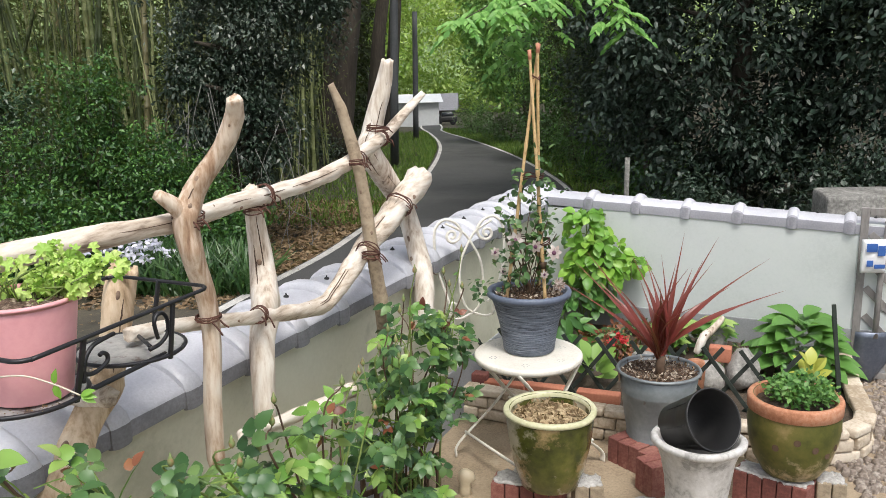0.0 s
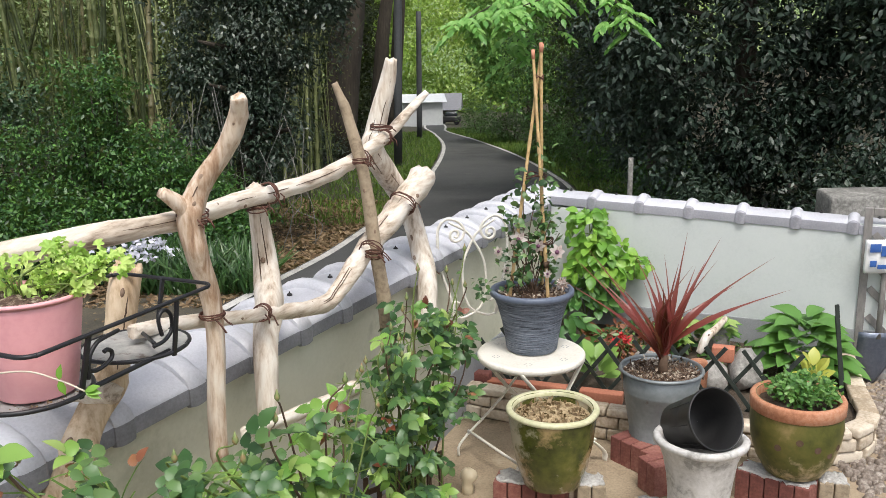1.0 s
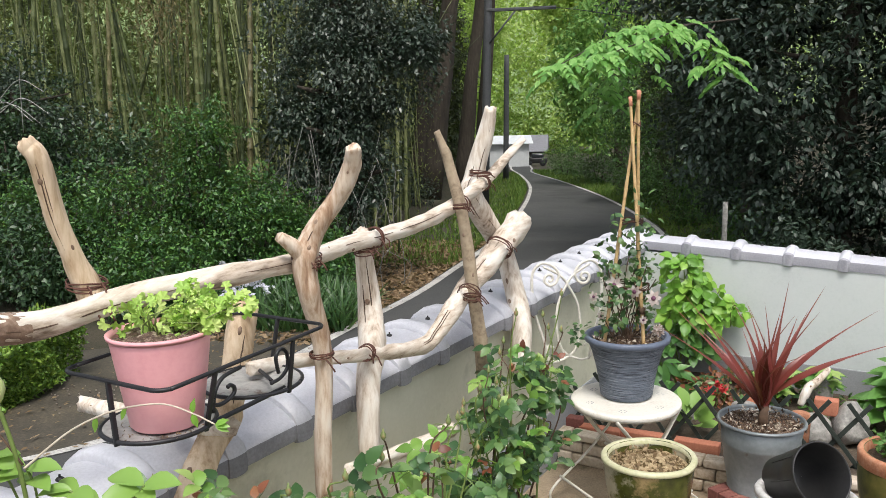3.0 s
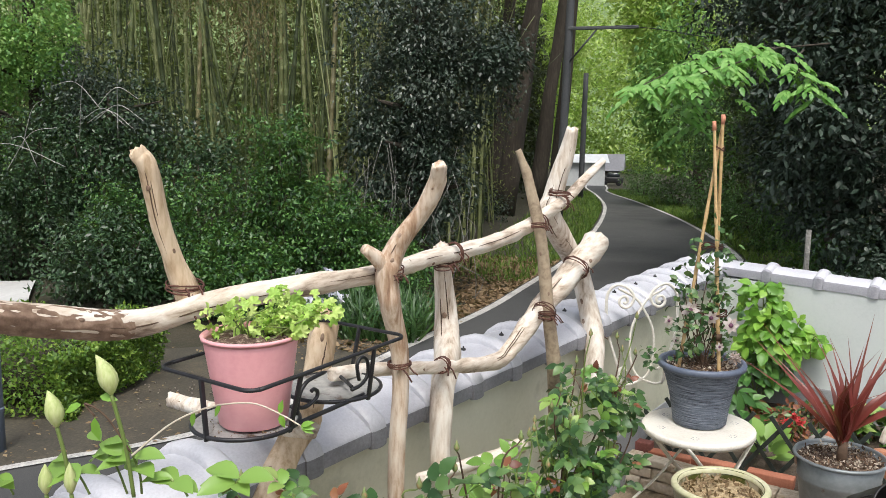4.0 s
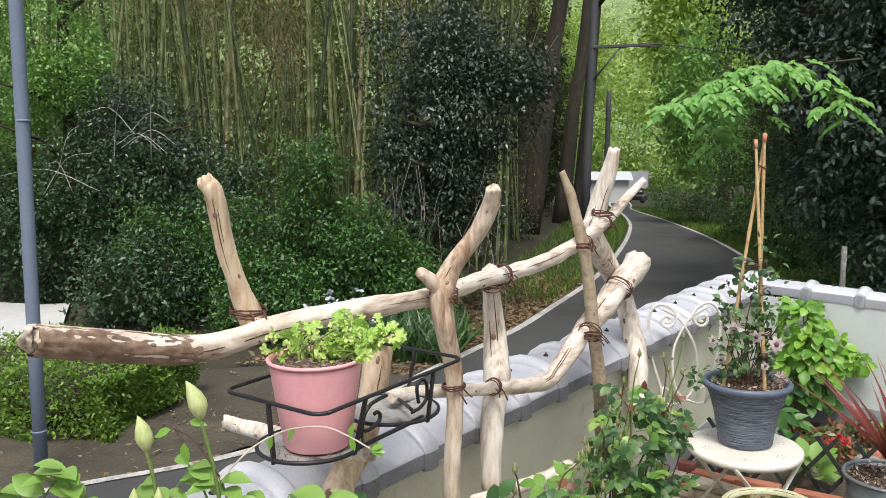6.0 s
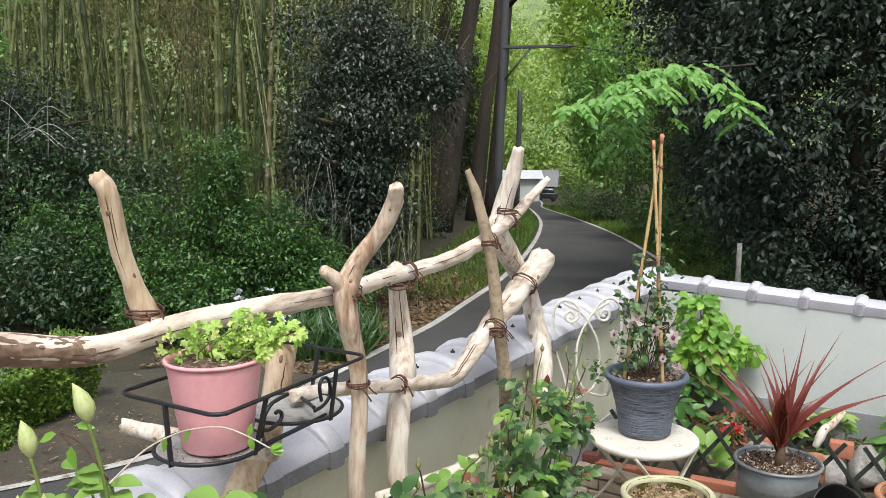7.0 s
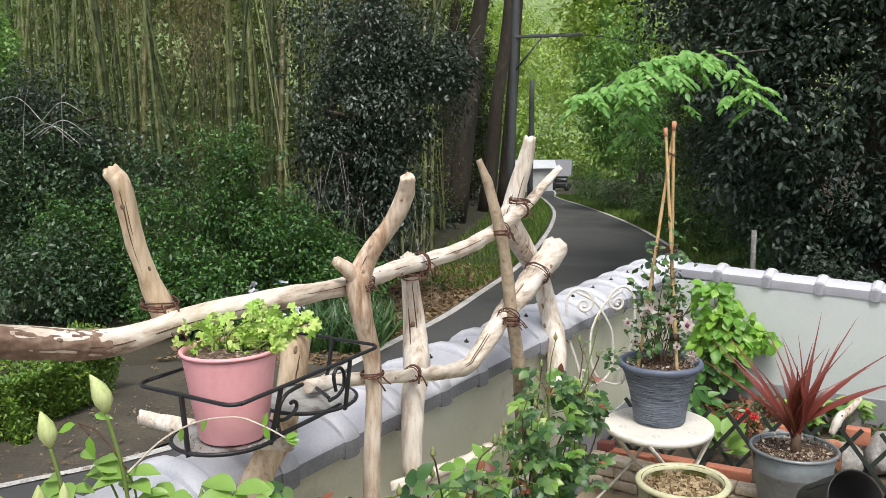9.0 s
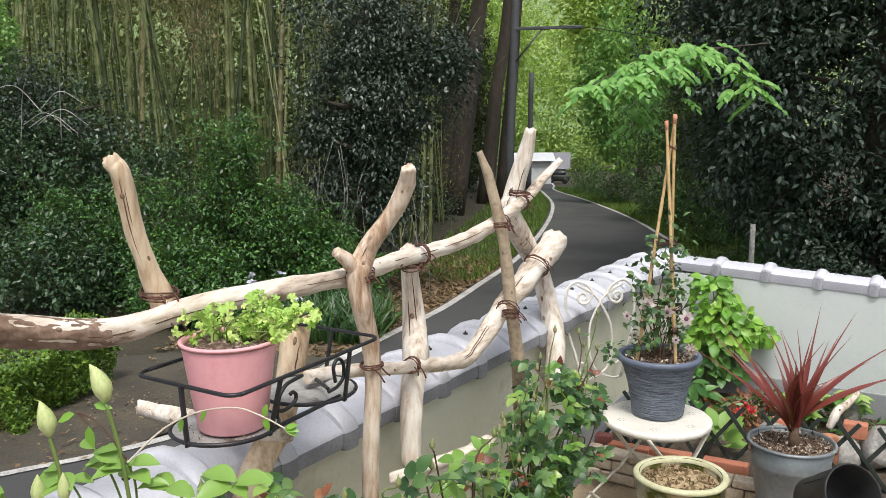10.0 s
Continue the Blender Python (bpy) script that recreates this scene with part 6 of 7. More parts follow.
rose("rose_bush", [((-0.55, 2.10, 0.66), (0.10, 0.17, 0.10)), ((-0.47, 2.35, 0.56), (0.10, 0.16, 0.12)), ((-0.62, 1.88, 0.70), (0.08, 0.12, 0.06)), ((-0.43, 2.45, 0.40), (0.13, 0.18, 0.14)), ((-0.54, 2.15, 0.50), (0.13, 0.2, 0.12)),
                   ((-0.58, 1.95, 0.58), (0.10, 0.18, 0.08))], 15, "sprawling rose with light green leaves below the fence", (-0.5, 2.25, PATIO_Z), 0.10, 0.048, 14, 0.75)
rose("rose_shoot", [((-0.76, 1.52, 0.90), (0.07, 0.05, 0.035)), ((-0.70, 1.62, 0.84), (0.09, 0.07, 0.035))], 7, "single rose shoot with a bud near the pot rack", (-0.6, 1.7, 0.3), 0.04, 0.036, 3, 0.6)

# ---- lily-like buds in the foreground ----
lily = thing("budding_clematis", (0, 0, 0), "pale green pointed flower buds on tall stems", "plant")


def bud(at, l, r, lean):
    bm = bmesh.new()
    rows = [(0.0, 0.16), (0.1, 0.5), (0.3, 0.95), (0.45, 1.0), (0.65, 0.82), (0.85, 0.42), (0.96, 0.14), (1.0, 0.02)]
    pts = [(at[0] + lean * l * k * k, at[1], at[2] + l * k) for k, _ in rows]
    tube(bm, pts, [r * q for _, q in rows], 12, 0.06)
    return part("bud", bm, BUD, lily)


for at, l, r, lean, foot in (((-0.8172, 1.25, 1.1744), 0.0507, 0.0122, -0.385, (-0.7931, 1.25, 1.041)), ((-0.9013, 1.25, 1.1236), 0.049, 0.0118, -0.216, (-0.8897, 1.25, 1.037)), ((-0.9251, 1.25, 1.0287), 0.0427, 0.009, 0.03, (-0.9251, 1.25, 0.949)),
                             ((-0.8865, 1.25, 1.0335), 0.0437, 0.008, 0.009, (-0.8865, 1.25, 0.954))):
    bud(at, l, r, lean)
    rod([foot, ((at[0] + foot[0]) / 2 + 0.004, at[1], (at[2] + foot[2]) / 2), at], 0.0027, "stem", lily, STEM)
r9 = np.random.default_rng(29)
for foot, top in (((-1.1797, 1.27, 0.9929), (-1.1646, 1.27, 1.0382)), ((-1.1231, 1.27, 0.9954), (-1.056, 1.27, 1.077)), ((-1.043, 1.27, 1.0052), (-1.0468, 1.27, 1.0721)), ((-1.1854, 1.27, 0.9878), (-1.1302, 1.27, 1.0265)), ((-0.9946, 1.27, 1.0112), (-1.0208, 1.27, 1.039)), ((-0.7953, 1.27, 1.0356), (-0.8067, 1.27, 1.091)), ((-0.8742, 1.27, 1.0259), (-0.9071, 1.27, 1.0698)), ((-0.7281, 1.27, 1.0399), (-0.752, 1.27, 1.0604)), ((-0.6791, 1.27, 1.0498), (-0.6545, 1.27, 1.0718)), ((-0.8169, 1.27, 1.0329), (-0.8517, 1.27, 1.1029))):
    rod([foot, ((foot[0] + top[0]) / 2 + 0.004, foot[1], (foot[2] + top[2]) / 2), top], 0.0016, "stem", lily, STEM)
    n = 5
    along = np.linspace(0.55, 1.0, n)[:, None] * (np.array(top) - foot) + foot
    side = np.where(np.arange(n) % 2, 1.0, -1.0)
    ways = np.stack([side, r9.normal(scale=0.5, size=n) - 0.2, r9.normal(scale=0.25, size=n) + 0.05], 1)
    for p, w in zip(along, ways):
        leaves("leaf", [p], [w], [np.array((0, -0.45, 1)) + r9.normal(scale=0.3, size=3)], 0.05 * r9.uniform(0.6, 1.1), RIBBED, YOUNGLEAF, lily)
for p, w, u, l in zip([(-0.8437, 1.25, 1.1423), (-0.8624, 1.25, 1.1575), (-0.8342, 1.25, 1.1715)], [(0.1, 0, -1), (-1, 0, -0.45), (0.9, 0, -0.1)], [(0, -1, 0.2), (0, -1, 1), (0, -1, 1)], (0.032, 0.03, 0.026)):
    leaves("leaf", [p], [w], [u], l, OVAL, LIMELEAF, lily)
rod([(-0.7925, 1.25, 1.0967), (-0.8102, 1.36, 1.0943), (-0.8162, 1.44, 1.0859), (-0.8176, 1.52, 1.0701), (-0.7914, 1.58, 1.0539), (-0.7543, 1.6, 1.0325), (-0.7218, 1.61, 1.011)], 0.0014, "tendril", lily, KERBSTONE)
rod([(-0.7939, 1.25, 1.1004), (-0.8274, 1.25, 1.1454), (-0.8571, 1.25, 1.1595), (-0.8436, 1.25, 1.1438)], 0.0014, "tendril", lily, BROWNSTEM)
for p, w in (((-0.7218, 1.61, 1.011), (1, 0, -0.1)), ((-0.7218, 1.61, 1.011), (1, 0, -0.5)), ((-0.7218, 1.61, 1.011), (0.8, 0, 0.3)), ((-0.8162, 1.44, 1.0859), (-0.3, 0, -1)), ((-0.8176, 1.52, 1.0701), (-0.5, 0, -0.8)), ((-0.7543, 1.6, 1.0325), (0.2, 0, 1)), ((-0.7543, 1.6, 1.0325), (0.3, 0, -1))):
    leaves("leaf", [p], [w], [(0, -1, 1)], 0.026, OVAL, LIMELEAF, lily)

# ---- woods, hedge, verge ----
rng = np.random.default_rng(11)


def crown(name, centre, radius, count, per, size, mat, template=SMALL, clump=0.35, parent=None, label="", droop=0.3, kind="", category="", low=-1.0):
    """A crown of leaf clumps on and inside an uneven ellipsoid."""
    d = ball(count, rng)
    d[:, 2] = np.maximum(d[:, 2], low)
    lobe = np.array([noise.noise(Vector(q) * 2.3 + Vector(centre)) for q in d])[:, None]
    c = np.array(centre) + d * np.array(radius) * (0.5 + 0.52 * rng.random((count, 1))) * (1 + 0.42 * lobe)
    ob = leaves(name, *clumps(c, clump * (0.5 + 0.9 * rng.random(count)), per, size, rng, droop), template, mat, parent, label, kind)
    return tagged(ob, category=category)


def broad_tree(name, base, height, spread, trunk_r, mat, crowns, label, category="tree", bark=BARK, lean=(0, 0), limbs=6, seed=1, droop=0.3, first=3):
    """A tapered trunk with limbs and a crown of leaf clumps. crowns: rows of (offset, radius, clumps, leaves, size, clump)."""
    tree = thing(name, base, label, category)
    r = random.Random(seed)
    bm = bmesh.new()
    pts = [(lean[0] * k / 8 + r.uniform(-0.04, 0.04), lean[1] * k / 8 + r.uniform(-0.04, 0.04), height * k / 8 - 0.25) for k in range(9)]
    tube(bm, pts, [trunk_r * (1.2 - 0.8 * k / 8) for k in range(9)], 12, 0.25, seed)
    part("trunk", bm, bark, tree)
    for k in range(limbs):
        s = pts[r.randint(first, 7)]
        a = r.uniform(0, 6.28)
        l = spread * r.uniform(0.5, 0.9)
        bm = bmesh.new()
        tube(bm, [s, (s[0] + math.cos(a) * l * 0.5, s[1] + math.sin(a) * l * 0.5, s[2] + 0.25 * l), (s[0] + math.cos(a) * l, s[1] + math.sin(a) * l, s[2] + 0.35 * l)],
             [trunk_r * 0.4, trunk_r * 0.25, trunk_r * 0.1], 6, 0.2, k)
        part("limb", bm, bark, tree)
    for off, rad, n, per, size, clump in crowns:
        crown("crown", off, rad, n, per, size, mat, SMALL if size < 0.07 else OVAL, clump, tree, droop=droop)
    return tree


def shrub(centre, radius, count, per, size, mat, label, clump=0.2, name="shrub", stems=5):
    """A shrub: a few stems and a leafy mass."""
    sh = thing(name, (centre[0], centre[1], ground_height(centre[0], centre[1])), label, "shrub")
    up = centre[2] - sh.location.z
    for k in range(stems):
        bm = bmesh.new()
        a = k * 6.28 / stems
        tube(bm, [(0.05 * math.cos(a), 0.05 * math.sin(a), -0.1), (radius[0] * 0.3 * math.cos(a), radius[1] * 0.3 * math.sin(a), up * 0.6 + 0.1), (radius[0] * 0.5 * math.cos(a), radius[1] * 0.5 * math.sin(a), up + radius[2] * 0.5)], [0.02, 0.013, 0.006], 6)
        part("stem", bm, BARK, sh)
    crown("foliage", (0, 0, up), radius, count, per, size, mat, SMALL, clump, sh)
    return sh


# dark glossy camellias behind the back wall
LABEL = "tall dark glossy camellia behind the back wall"
broad_tree("camellia_tree", (2.35, 8.7, -0.3), 4.4, 1.4, 0.11, CAMELLIA, [((-0.05, 0, 2.3), (1.45, 1.0, 2.7), 640, 78, 0.070, 0.24)], LABEL, seed=2, droop=0.5)
broad_tree("camellia_tree", (4.3, 8.0, -0.2), 4.4, 1.4, 0.11, CAMELLIA, [((0, 0, 2.2), (1.6, 1.1, 2.6), 640, 78, 0.070, 0.25)], LABEL, seed=3, droop=0.5)
broad_tree("camellia_tree", (1.95, 10.6, -0.4), 5.0, 1.4, 0.12, CAMELLIA, [((-0.35, 0, 3.9), (1.5, 1.2, 1.7), 380, 70, 0.068, 0.3)], "tall dark camellia leaning over the lane", seed=4, droop=0.5)
broad_tree("camellia_tree", (2.3, 12.3, -0.3), 5.0, 1.4, 0.12, CAMELLIA, [((-0.9, -0.3, 4.5), (1.6, 1.4, 1.25), 330, 64, 0.072, 0.28), ((-0.35, 0, 1.9), (0.85, 1.0, 1.7), 230, 64, 0.072, 0.26)], "tall dark camellia leaning over the lane", seed=14, droop=0.5)
broad_tree("camellia_tree", (6.6, 8.8, 0.2), 5.0, 1.6, 0.14, CAMELLIA, [((0, 0, 2.4), (1.9, 1.3, 3.0), 330, 50, 0.10, 0.38)], LABEL, seed=5, droop=0.5)
for x, y, rx, rz in ((1.75, 7.6, 0.55, 0.6), (2.9, 7.3, 0.7, 0.7), (4.2, 6.9, 0.8, 0.7), (5.6, 7.0, 0.8, 0.8)):
    shrub((x, y, ground_height(x, y) + rz * 0.45), (rx, 0.45, rz), 110, 55, 0.055, IVY, "dark undergrowth shrub at the camellias' feet", 0.2)
# ivy-clad tree across the lane
ivy = broad_tree("ivy_tree", (-2.74, 9.6, -0.5), 3.7, 0.8, 0.15, IVY, [((0, 0, 2.30), (0.52, 0.5, 1.3), 150, 85, 0.052, 0.22), ((0.35, 0, 2.6), (0.82, 0.5, 0.85), 75, 85, 0.052, 0.23), ((-0.15, 0, 3.05), (0.9, 0.6, 0.8), 65, 85, 0.052, 0.25), ((0.05, 0, 2.5), (1.0, 0.6, 1.5), 40, 40, 0.05, 0.16), ((-0.42, -0.1, 1.7), (0.4, 0.4, 0.75), 70, 60, 0.066, 0.2), ((0.85, 0, 2.75), (0.42, 0.4, 0.3), 34, 60, 0.066, 0.2), ((0.3, -0.2, 1.3), (0.35, 0.35, 0.6), 40, 55, 0.066, 0.18)],
                 "dark ivy-covered tree standing across the lane", seed=6, droop=0.6)
# grey highlights on lit ivy are put in as extra leaves of paler colour
crown("crown", (0.05, -0.12, 2.45), (0.78, 0.58, 1.35), 150, 40, 0.055, IVYPALE, SMALL, 0.2, ivy, "paler grey-green young ivy leaves", 0.6)
for k in range(26):
    bm = bmesh.new()
    x, y, z = rng.uniform(-0.65, 0.75), rng.uniform(-0.7, -0.3), rng.uniform(0.7, 1.7)
    l = rng.uniform(0.5, 1.2)
    tube(bm, [tuple(q) for q in smooth_line([(x, y, z + 0.2), (x + rng.normal(0, 0.12), y - 0.05, z - l * 0.3), (x + rng.normal(0, 0.1), y, z - l * 0.6), (x + rng.normal(0, 0.16), y, z - l)], 5)], 0.0035, 4)
    part("vine", bm, CONCRETE, ivy)
# fresh shrubs at the wood's edge
SHL = "leafy fresh green shrub at the wood's edge"
for x, y, z, rx, rz in [(-3.85, 8.35, 0.75, 0.40, 1.05), (-3.35, 8.2, 0.35, 0.5, 0.65), (-4.6, 8.2, 0.25, 0.7, 0.75), (-3.0, 8.7, 0.05, 0.55, 0.5), (-4.1, 7.7, 0.0, 0.6, 0.45), (-5.6, 8.3, 0.2, 0.7, 0.75), (-2.75, 8.2, -0.1, 0.4, 0.4), (-3.7, 7.75, -0.05, 0.45, 0.36)]:
    shrub((x, y, z), (rx, 0.5, rz), 190, 46, 0.052, SHRUBLEAF, SHL, 0.15)
for x, y, z, rx, rz in [(-6.35, 8.9, 0.7, 0.75, 1.15), (-7.0, 9.9, 1.0, 0.8, 1.3), (-5.3, 9.2, 0.6, 0.8, 1.0), (-5.5, 7.7, 0.1, 0.7, 0.5), (-9.3, 11.8, 1.1, 1.2, 1.6), (-11.2, 13.2, 1.2, 1.4, 1.7), (-8.1, 10.9, 0.9, 0.9, 1.3), (-7.3, 9.1, 0.8, 0.75, 1.0), (-8.1, 9.1, 0.35, 0.8, 0.75), (-9.3, 9.6, 0.5, 0.9, 0.9)]:
    shrub((x, y, z), (rx, 0.6, rz), 170, 46, 0.06, EVERGREEN, "dark evergreen shrub at the wood's edge", 0.2)
# bright tree with bare twigs beside the path
broad_tree("evergreen_tree", (-6.7, 9.5, -0.3), 2.4, 0.8, 0.08, IVY, [((-0.1, 0, 1.5), (0.75, 0.6, 1.3), 200, 58, 0.056, 0.22), ((0.5, 0, 1.1), (0.5, 0.5, 1.0), 90, 58, 0.056, 0.2)], "dark glossy evergreen tree in front of the bamboo", seed=41, droop=0.5)
broad_tree("maple_tree", (-7.95, 9.7, -0.4), 5.2, 1.6, 0.11, MAPLE, [((-0.5, 0, 3.4), (1.1, 0.8, 2.3), 330, 62, 0.062, 0.25), ((0.35, -0.3, 2.9), (0.6, 0.5, 0.6), 60, 60, 0.062, 0.2)], "fresh green maple beside the bamboo grove", seed=9)
broad_tree("maple_tree", (-10.6, 10.5, -0.2), 5.0, 1.8, 0.12, MAPLE, [((0.2, 0, 2.3), (1.3, 0.8, 1.8), 170, 55, 0.07, 0.32)], "fresh green maple beside the path", seed=19)
twigs = thing("bare_twigs", (-6.1, 7.75, 0.95), "pale bare twigs arching out of a shrub", "twigs")
for k in range(11):
    a, l = rng.uniform(-0.5, 3.3), rng.uniform(0.5, 1.1)
    bm = bmesh.new()
    p = np.array((rng.uniform(-0.6, 0.7), rng.uniform(-0.3, 0.1), rng.uniform(-0.1, 0.8)))
    w = np.array((math.cos(a), -0.3, 0.5 * math.sin(a) + 0.2))
    tube(bm, [tuple(q) for q in smooth_line([p, p + w * l * 0.5 + (0, 0, 0.12), p + w * l - (0, 0, 0.06)], 5)], np.linspace(0.0045, 0.0022, 11), 5)
    part("twig", bm, MORTAR, twigs)

# clipped hedge beside the shoulder
hedge = thing("hedge", (-5.5, 4.97, -0.32), "clipped low green hedge beside the lane", "hedge", turn=3)
count = 38000
p = rng.uniform(-1, 1, (count, 3))
face = rng.integers(0, 4, count)
p[face == 0, 2] = 1 - 0.12 * rng.random((face == 0).sum())
p[face == 1, 1] = -1 + 0.1 * rng.random((face == 1).sum())
p[face == 2, 0] = 1 - 0.05 * rng.random((face == 2).sum())
where = p * (1.90, 0.60, 0.225) + (0, 0, 0.23)
where += 0.05 * np.stack([np.sin(where[:, 1] * 9 + where[:, 2] * 7), np.sin(where[:, 0] * 8), np.sin(where[:, 0] * 7 + where[:, 1] * 5)], 1)
leaves("foliage", where, rng.normal(size=(count, 3)) + (0, -0.3, 0.5), rng.normal(scale=0.6, size=(count, 3)) + (0, -0.4, 0.9), 0.036 * (0.6 + 0.7 * rng.random(count)), SMALL, HEDGELEAF, hedge)
# solid bark-coloured box added for the twigs and shade behind the leaves
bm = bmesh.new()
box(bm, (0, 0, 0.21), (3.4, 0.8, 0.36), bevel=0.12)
part("dark_core", bm, BARK, hedge, "solid dark core standing in for the hedge's twigs and inner shade")

# bamboo grove
GROVE = "bamboo grove"


def culm(seed, height, r, bend, mat, thin=False):
    rr = random.Random(seed)
    bm = bmesh.new()
    n = 26
    pts, rad = [], []
    for k in range(n):
        t = k / (n - 1)
        z = height * t
        for dz, f in ((0, 1.0), (0.012, 1.14), (0.024, 1.0)) if not thin else ((0, 1.0),):
            pts.append((bend * t ** 2.2 + 0.02 * math.sin(3 * t + seed), 0.3 * bend * t ** 2, z + dz))
            rad.append(r * f * (1 - 0.6 * t))
    tube(bm, pts, rad, 8 if not thin else 5)
    me = bpy.data.meshes.new("culm")
    bm.to_mesh(me)
    bm.free()
    me.polygons.foreach_set("use_smooth", [True] * len(me.polygons))
    me.materials.append(mat)
    return me


kinds = [culm(s, 9.5, 0.040, b, BAMBOO) for s, b in ((1, 0.5), (2, -0.6), (3, 1.1), (4, 0.1))] + [culm(7, 9.0, 0.042, -0.2, DRYBAMBOO)]
thin_kinds = [culm(s, 6.5, 0.014, b, BAMBOO, True) for s, b in ((11, 0.9), (12, -1.2), (13, 0.2))]
k = 0
while k < 240:
    x, y = rng.uniform(-13.5, -2.4), rng.uniform(10.6, 19.0)
    if x > -1.2 - 0.115 * y or (abs(x + 2.74) < 0.9 and y < 11.0):
        continue
    dry = rng.random() < 0.14
    big = k < 125
    me = kinds[4] if dry and big else (kinds[rng.integers(0, 4)] if big else thin_kinds[rng.integers(0, 3)])
    ob = new("bamboo", me)
    ob.matrix_world = pose(x, y, ground_height(x, y) - 0.1, rng.normal(0, 3.4), rng.normal(0, 4.2), rng.uniform(0, 360))
    s = rng.uniform(0.6, 1.2)
    ob.scale = (s, s, 1.0)
    tagged(ob, ("dry straw-coloured bamboo culm" if dry and big else "tall grey-green bamboo culm" if big else "thin young bamboo culm") + " in the grove", "bamboo", GROVE)
    k += 1
for k in range(5):
    x, y = rng.uniform(-12, -3.5), rng.uniform(10.6, 13)
    ob = new("bamboo", kinds[rng.integers(0, 5)])
    ob.matrix_world = pose(x, y, ground_height(x, y), 0, rng.choice((-1, 1)) * rng.uniform(18, 34), 0)
    ob.scale = (0.8, 0.8, 0.6)
    tagged(ob, "leaning bamboo culm in the grove", "bamboo", GROVE)
for k in range(46):
    y = rng.uniform(11.5, 20.0)
    x = -1.75 - 0.09 * y - rng.uniform(0, 1.6)
    ob = new("bamboo", thin_kinds[rng.integers(0, 3)])
    ob.matrix_world = pose(x, y, ground_height(x, y) - 0.1, rng.normal(0, 3), rng.normal(0, 4), rng.uniform(0, 360))
    ob.scale = (1.2, 1.2, rng.uniform(0.5, 0.9))
    tagged(ob, "thin young bamboo culm beside the lane", "bamboo", GROVE)
count = 80000
w = np.stack([rng.uniform(-14.5, -2.2, count), rng.uniform(10.4, 20, count), rng.uniform(0, 1, count) ** 0.8 * 6.5 - 0.3], 1)
w = w[w[:, 0] < -0.9 - 0.115 * w[:, 1]]
n = np.array([noise.noise(Vector(q * (0.5, 0.5, 0.6))) for q in w])
w = w[(n > 0.0) | (rng.random(len(w)) < 0.3)]
leaves("bamboo_foliage", w, rng.normal(size=(len(w), 3)) * (1, 1, 0.4) - (0, 0, 0.6), rng.normal(size=(len(w), 3)) + (0, 0, 0.8), 0.085 * (0.6 + 0.6 * rng.random(len(w))), (SMALL[0] * (0.5, 1, 1), SMALL[1]), BAMBOOLEAF, None, "fine hanging bamboo leaves of the grove", "stuff")
bpy.data.objects["bamboo_foliage"]["category"] = "foliage"

spots = np.array([(-6.7, 11.2, 3.7), (-5.6, 11.2, 2.95), (-5.6, 11.3, 3.6), (-7.6, 12.0, 4.2), (-3.5, 13.0, 3.6), (-3.3, 14.5, 3.5)])
w = spots[rng.integers(0, 6, 5200)] + rng.normal(size=(5200, 3)) * (0.22, 0.4, 0.35)
leaves("withered_foliage", w, rng.normal(size=(len(w), 3)) * (0.7, 0.7, 0.4) - (0, 0, 0.9), rng.normal(size=(len(w), 3)), 0.09 * (0.6 + 0.6 * rng.random(len(w))), (SMALL[0] * (0.4, 1, 1), SMALL[1]), DRYBAMBOOLEAF, None, "withered brown bamboo leaves hanging in the grove", "stuff")
bpy.data.objects["withered_foliage"]["category"] = "foliage"
# leaf layer above the view, added to darken the grove below
count = 6500
w = np.stack([rng.uniform(-15, -2.6, count), rng.uniform(11.5, 22, count), rng.uniform(6.3, 9.5, count)], 1)
w = w[w[:, 0] < -0.9 - 0.115 * w[:, 1]]
leaves("bamboo_shade_canopy", w, rng.normal(size=(len(w), 3)) * (1, 1, 0.4) - (0, 0, 0.5), rng.normal(size=(len(w), 3)) + (0, 0, 1.2), 0.34 * (0.6 + 0.6 * rng.random(len(w))), (SMALL[0] * (0.6, 1, 1), SMALL[1]), BAMBOOLEAF, None, "unseen leaf layer added over the bamboo grove to shade it", "stuff")
bpy.data.objects["bamboo_shade_canopy"]["category"] = "foliage"

# tall trunks beside the lane
for x, y, r, lean, seed in ((-3.70, 21.0, 0.25, 0.75, 31), (-3.55, 25.6, 0.23, 0.7, 32), (-3.30, 28.0, 0.22, 0.5, 33), (-4.6, 24, 0.22, 0.5, 34)):
    broad_tree("tall_tree", (x, y, ground_height(x, y)), 9.5, 2.5, r, BAMBOOLEAF, [((lean - 1.5, 0, 9.3), (1.9, 2.0, 2.4), 80, 50, 0.16, 0.6)], "tall dark-barked tree beside the lane", lean=(lean * 1.6, 0), seed=seed, limbs=5, first=6)
for x, y in ((-4.6, 16.5), (-4.2, 19.0), (-5.2, 14.5), (-4.9, 22.0), (-4.0, 13.6)):
    shrub((x, y, ground_height(x, y) + 0.3), (0.8, 0.8, 0.5), 110, 46, 0.07, IVY, "dark undergrowth among the tall trees", 0.22)
# hanging foliage of the left trees over the lane
crown("overhanging_foliage", (-4.0, 15.5, 4.6), (1.7, 2.0, 1.1), 220, 50, 0.10, BAMBOOLEAF, (SMALL[0] * (0.45, 1, 1), SMALL[1]), 0.45, None, "fine foliage hanging from tall trees", 0.8, "stuff", "foliage")

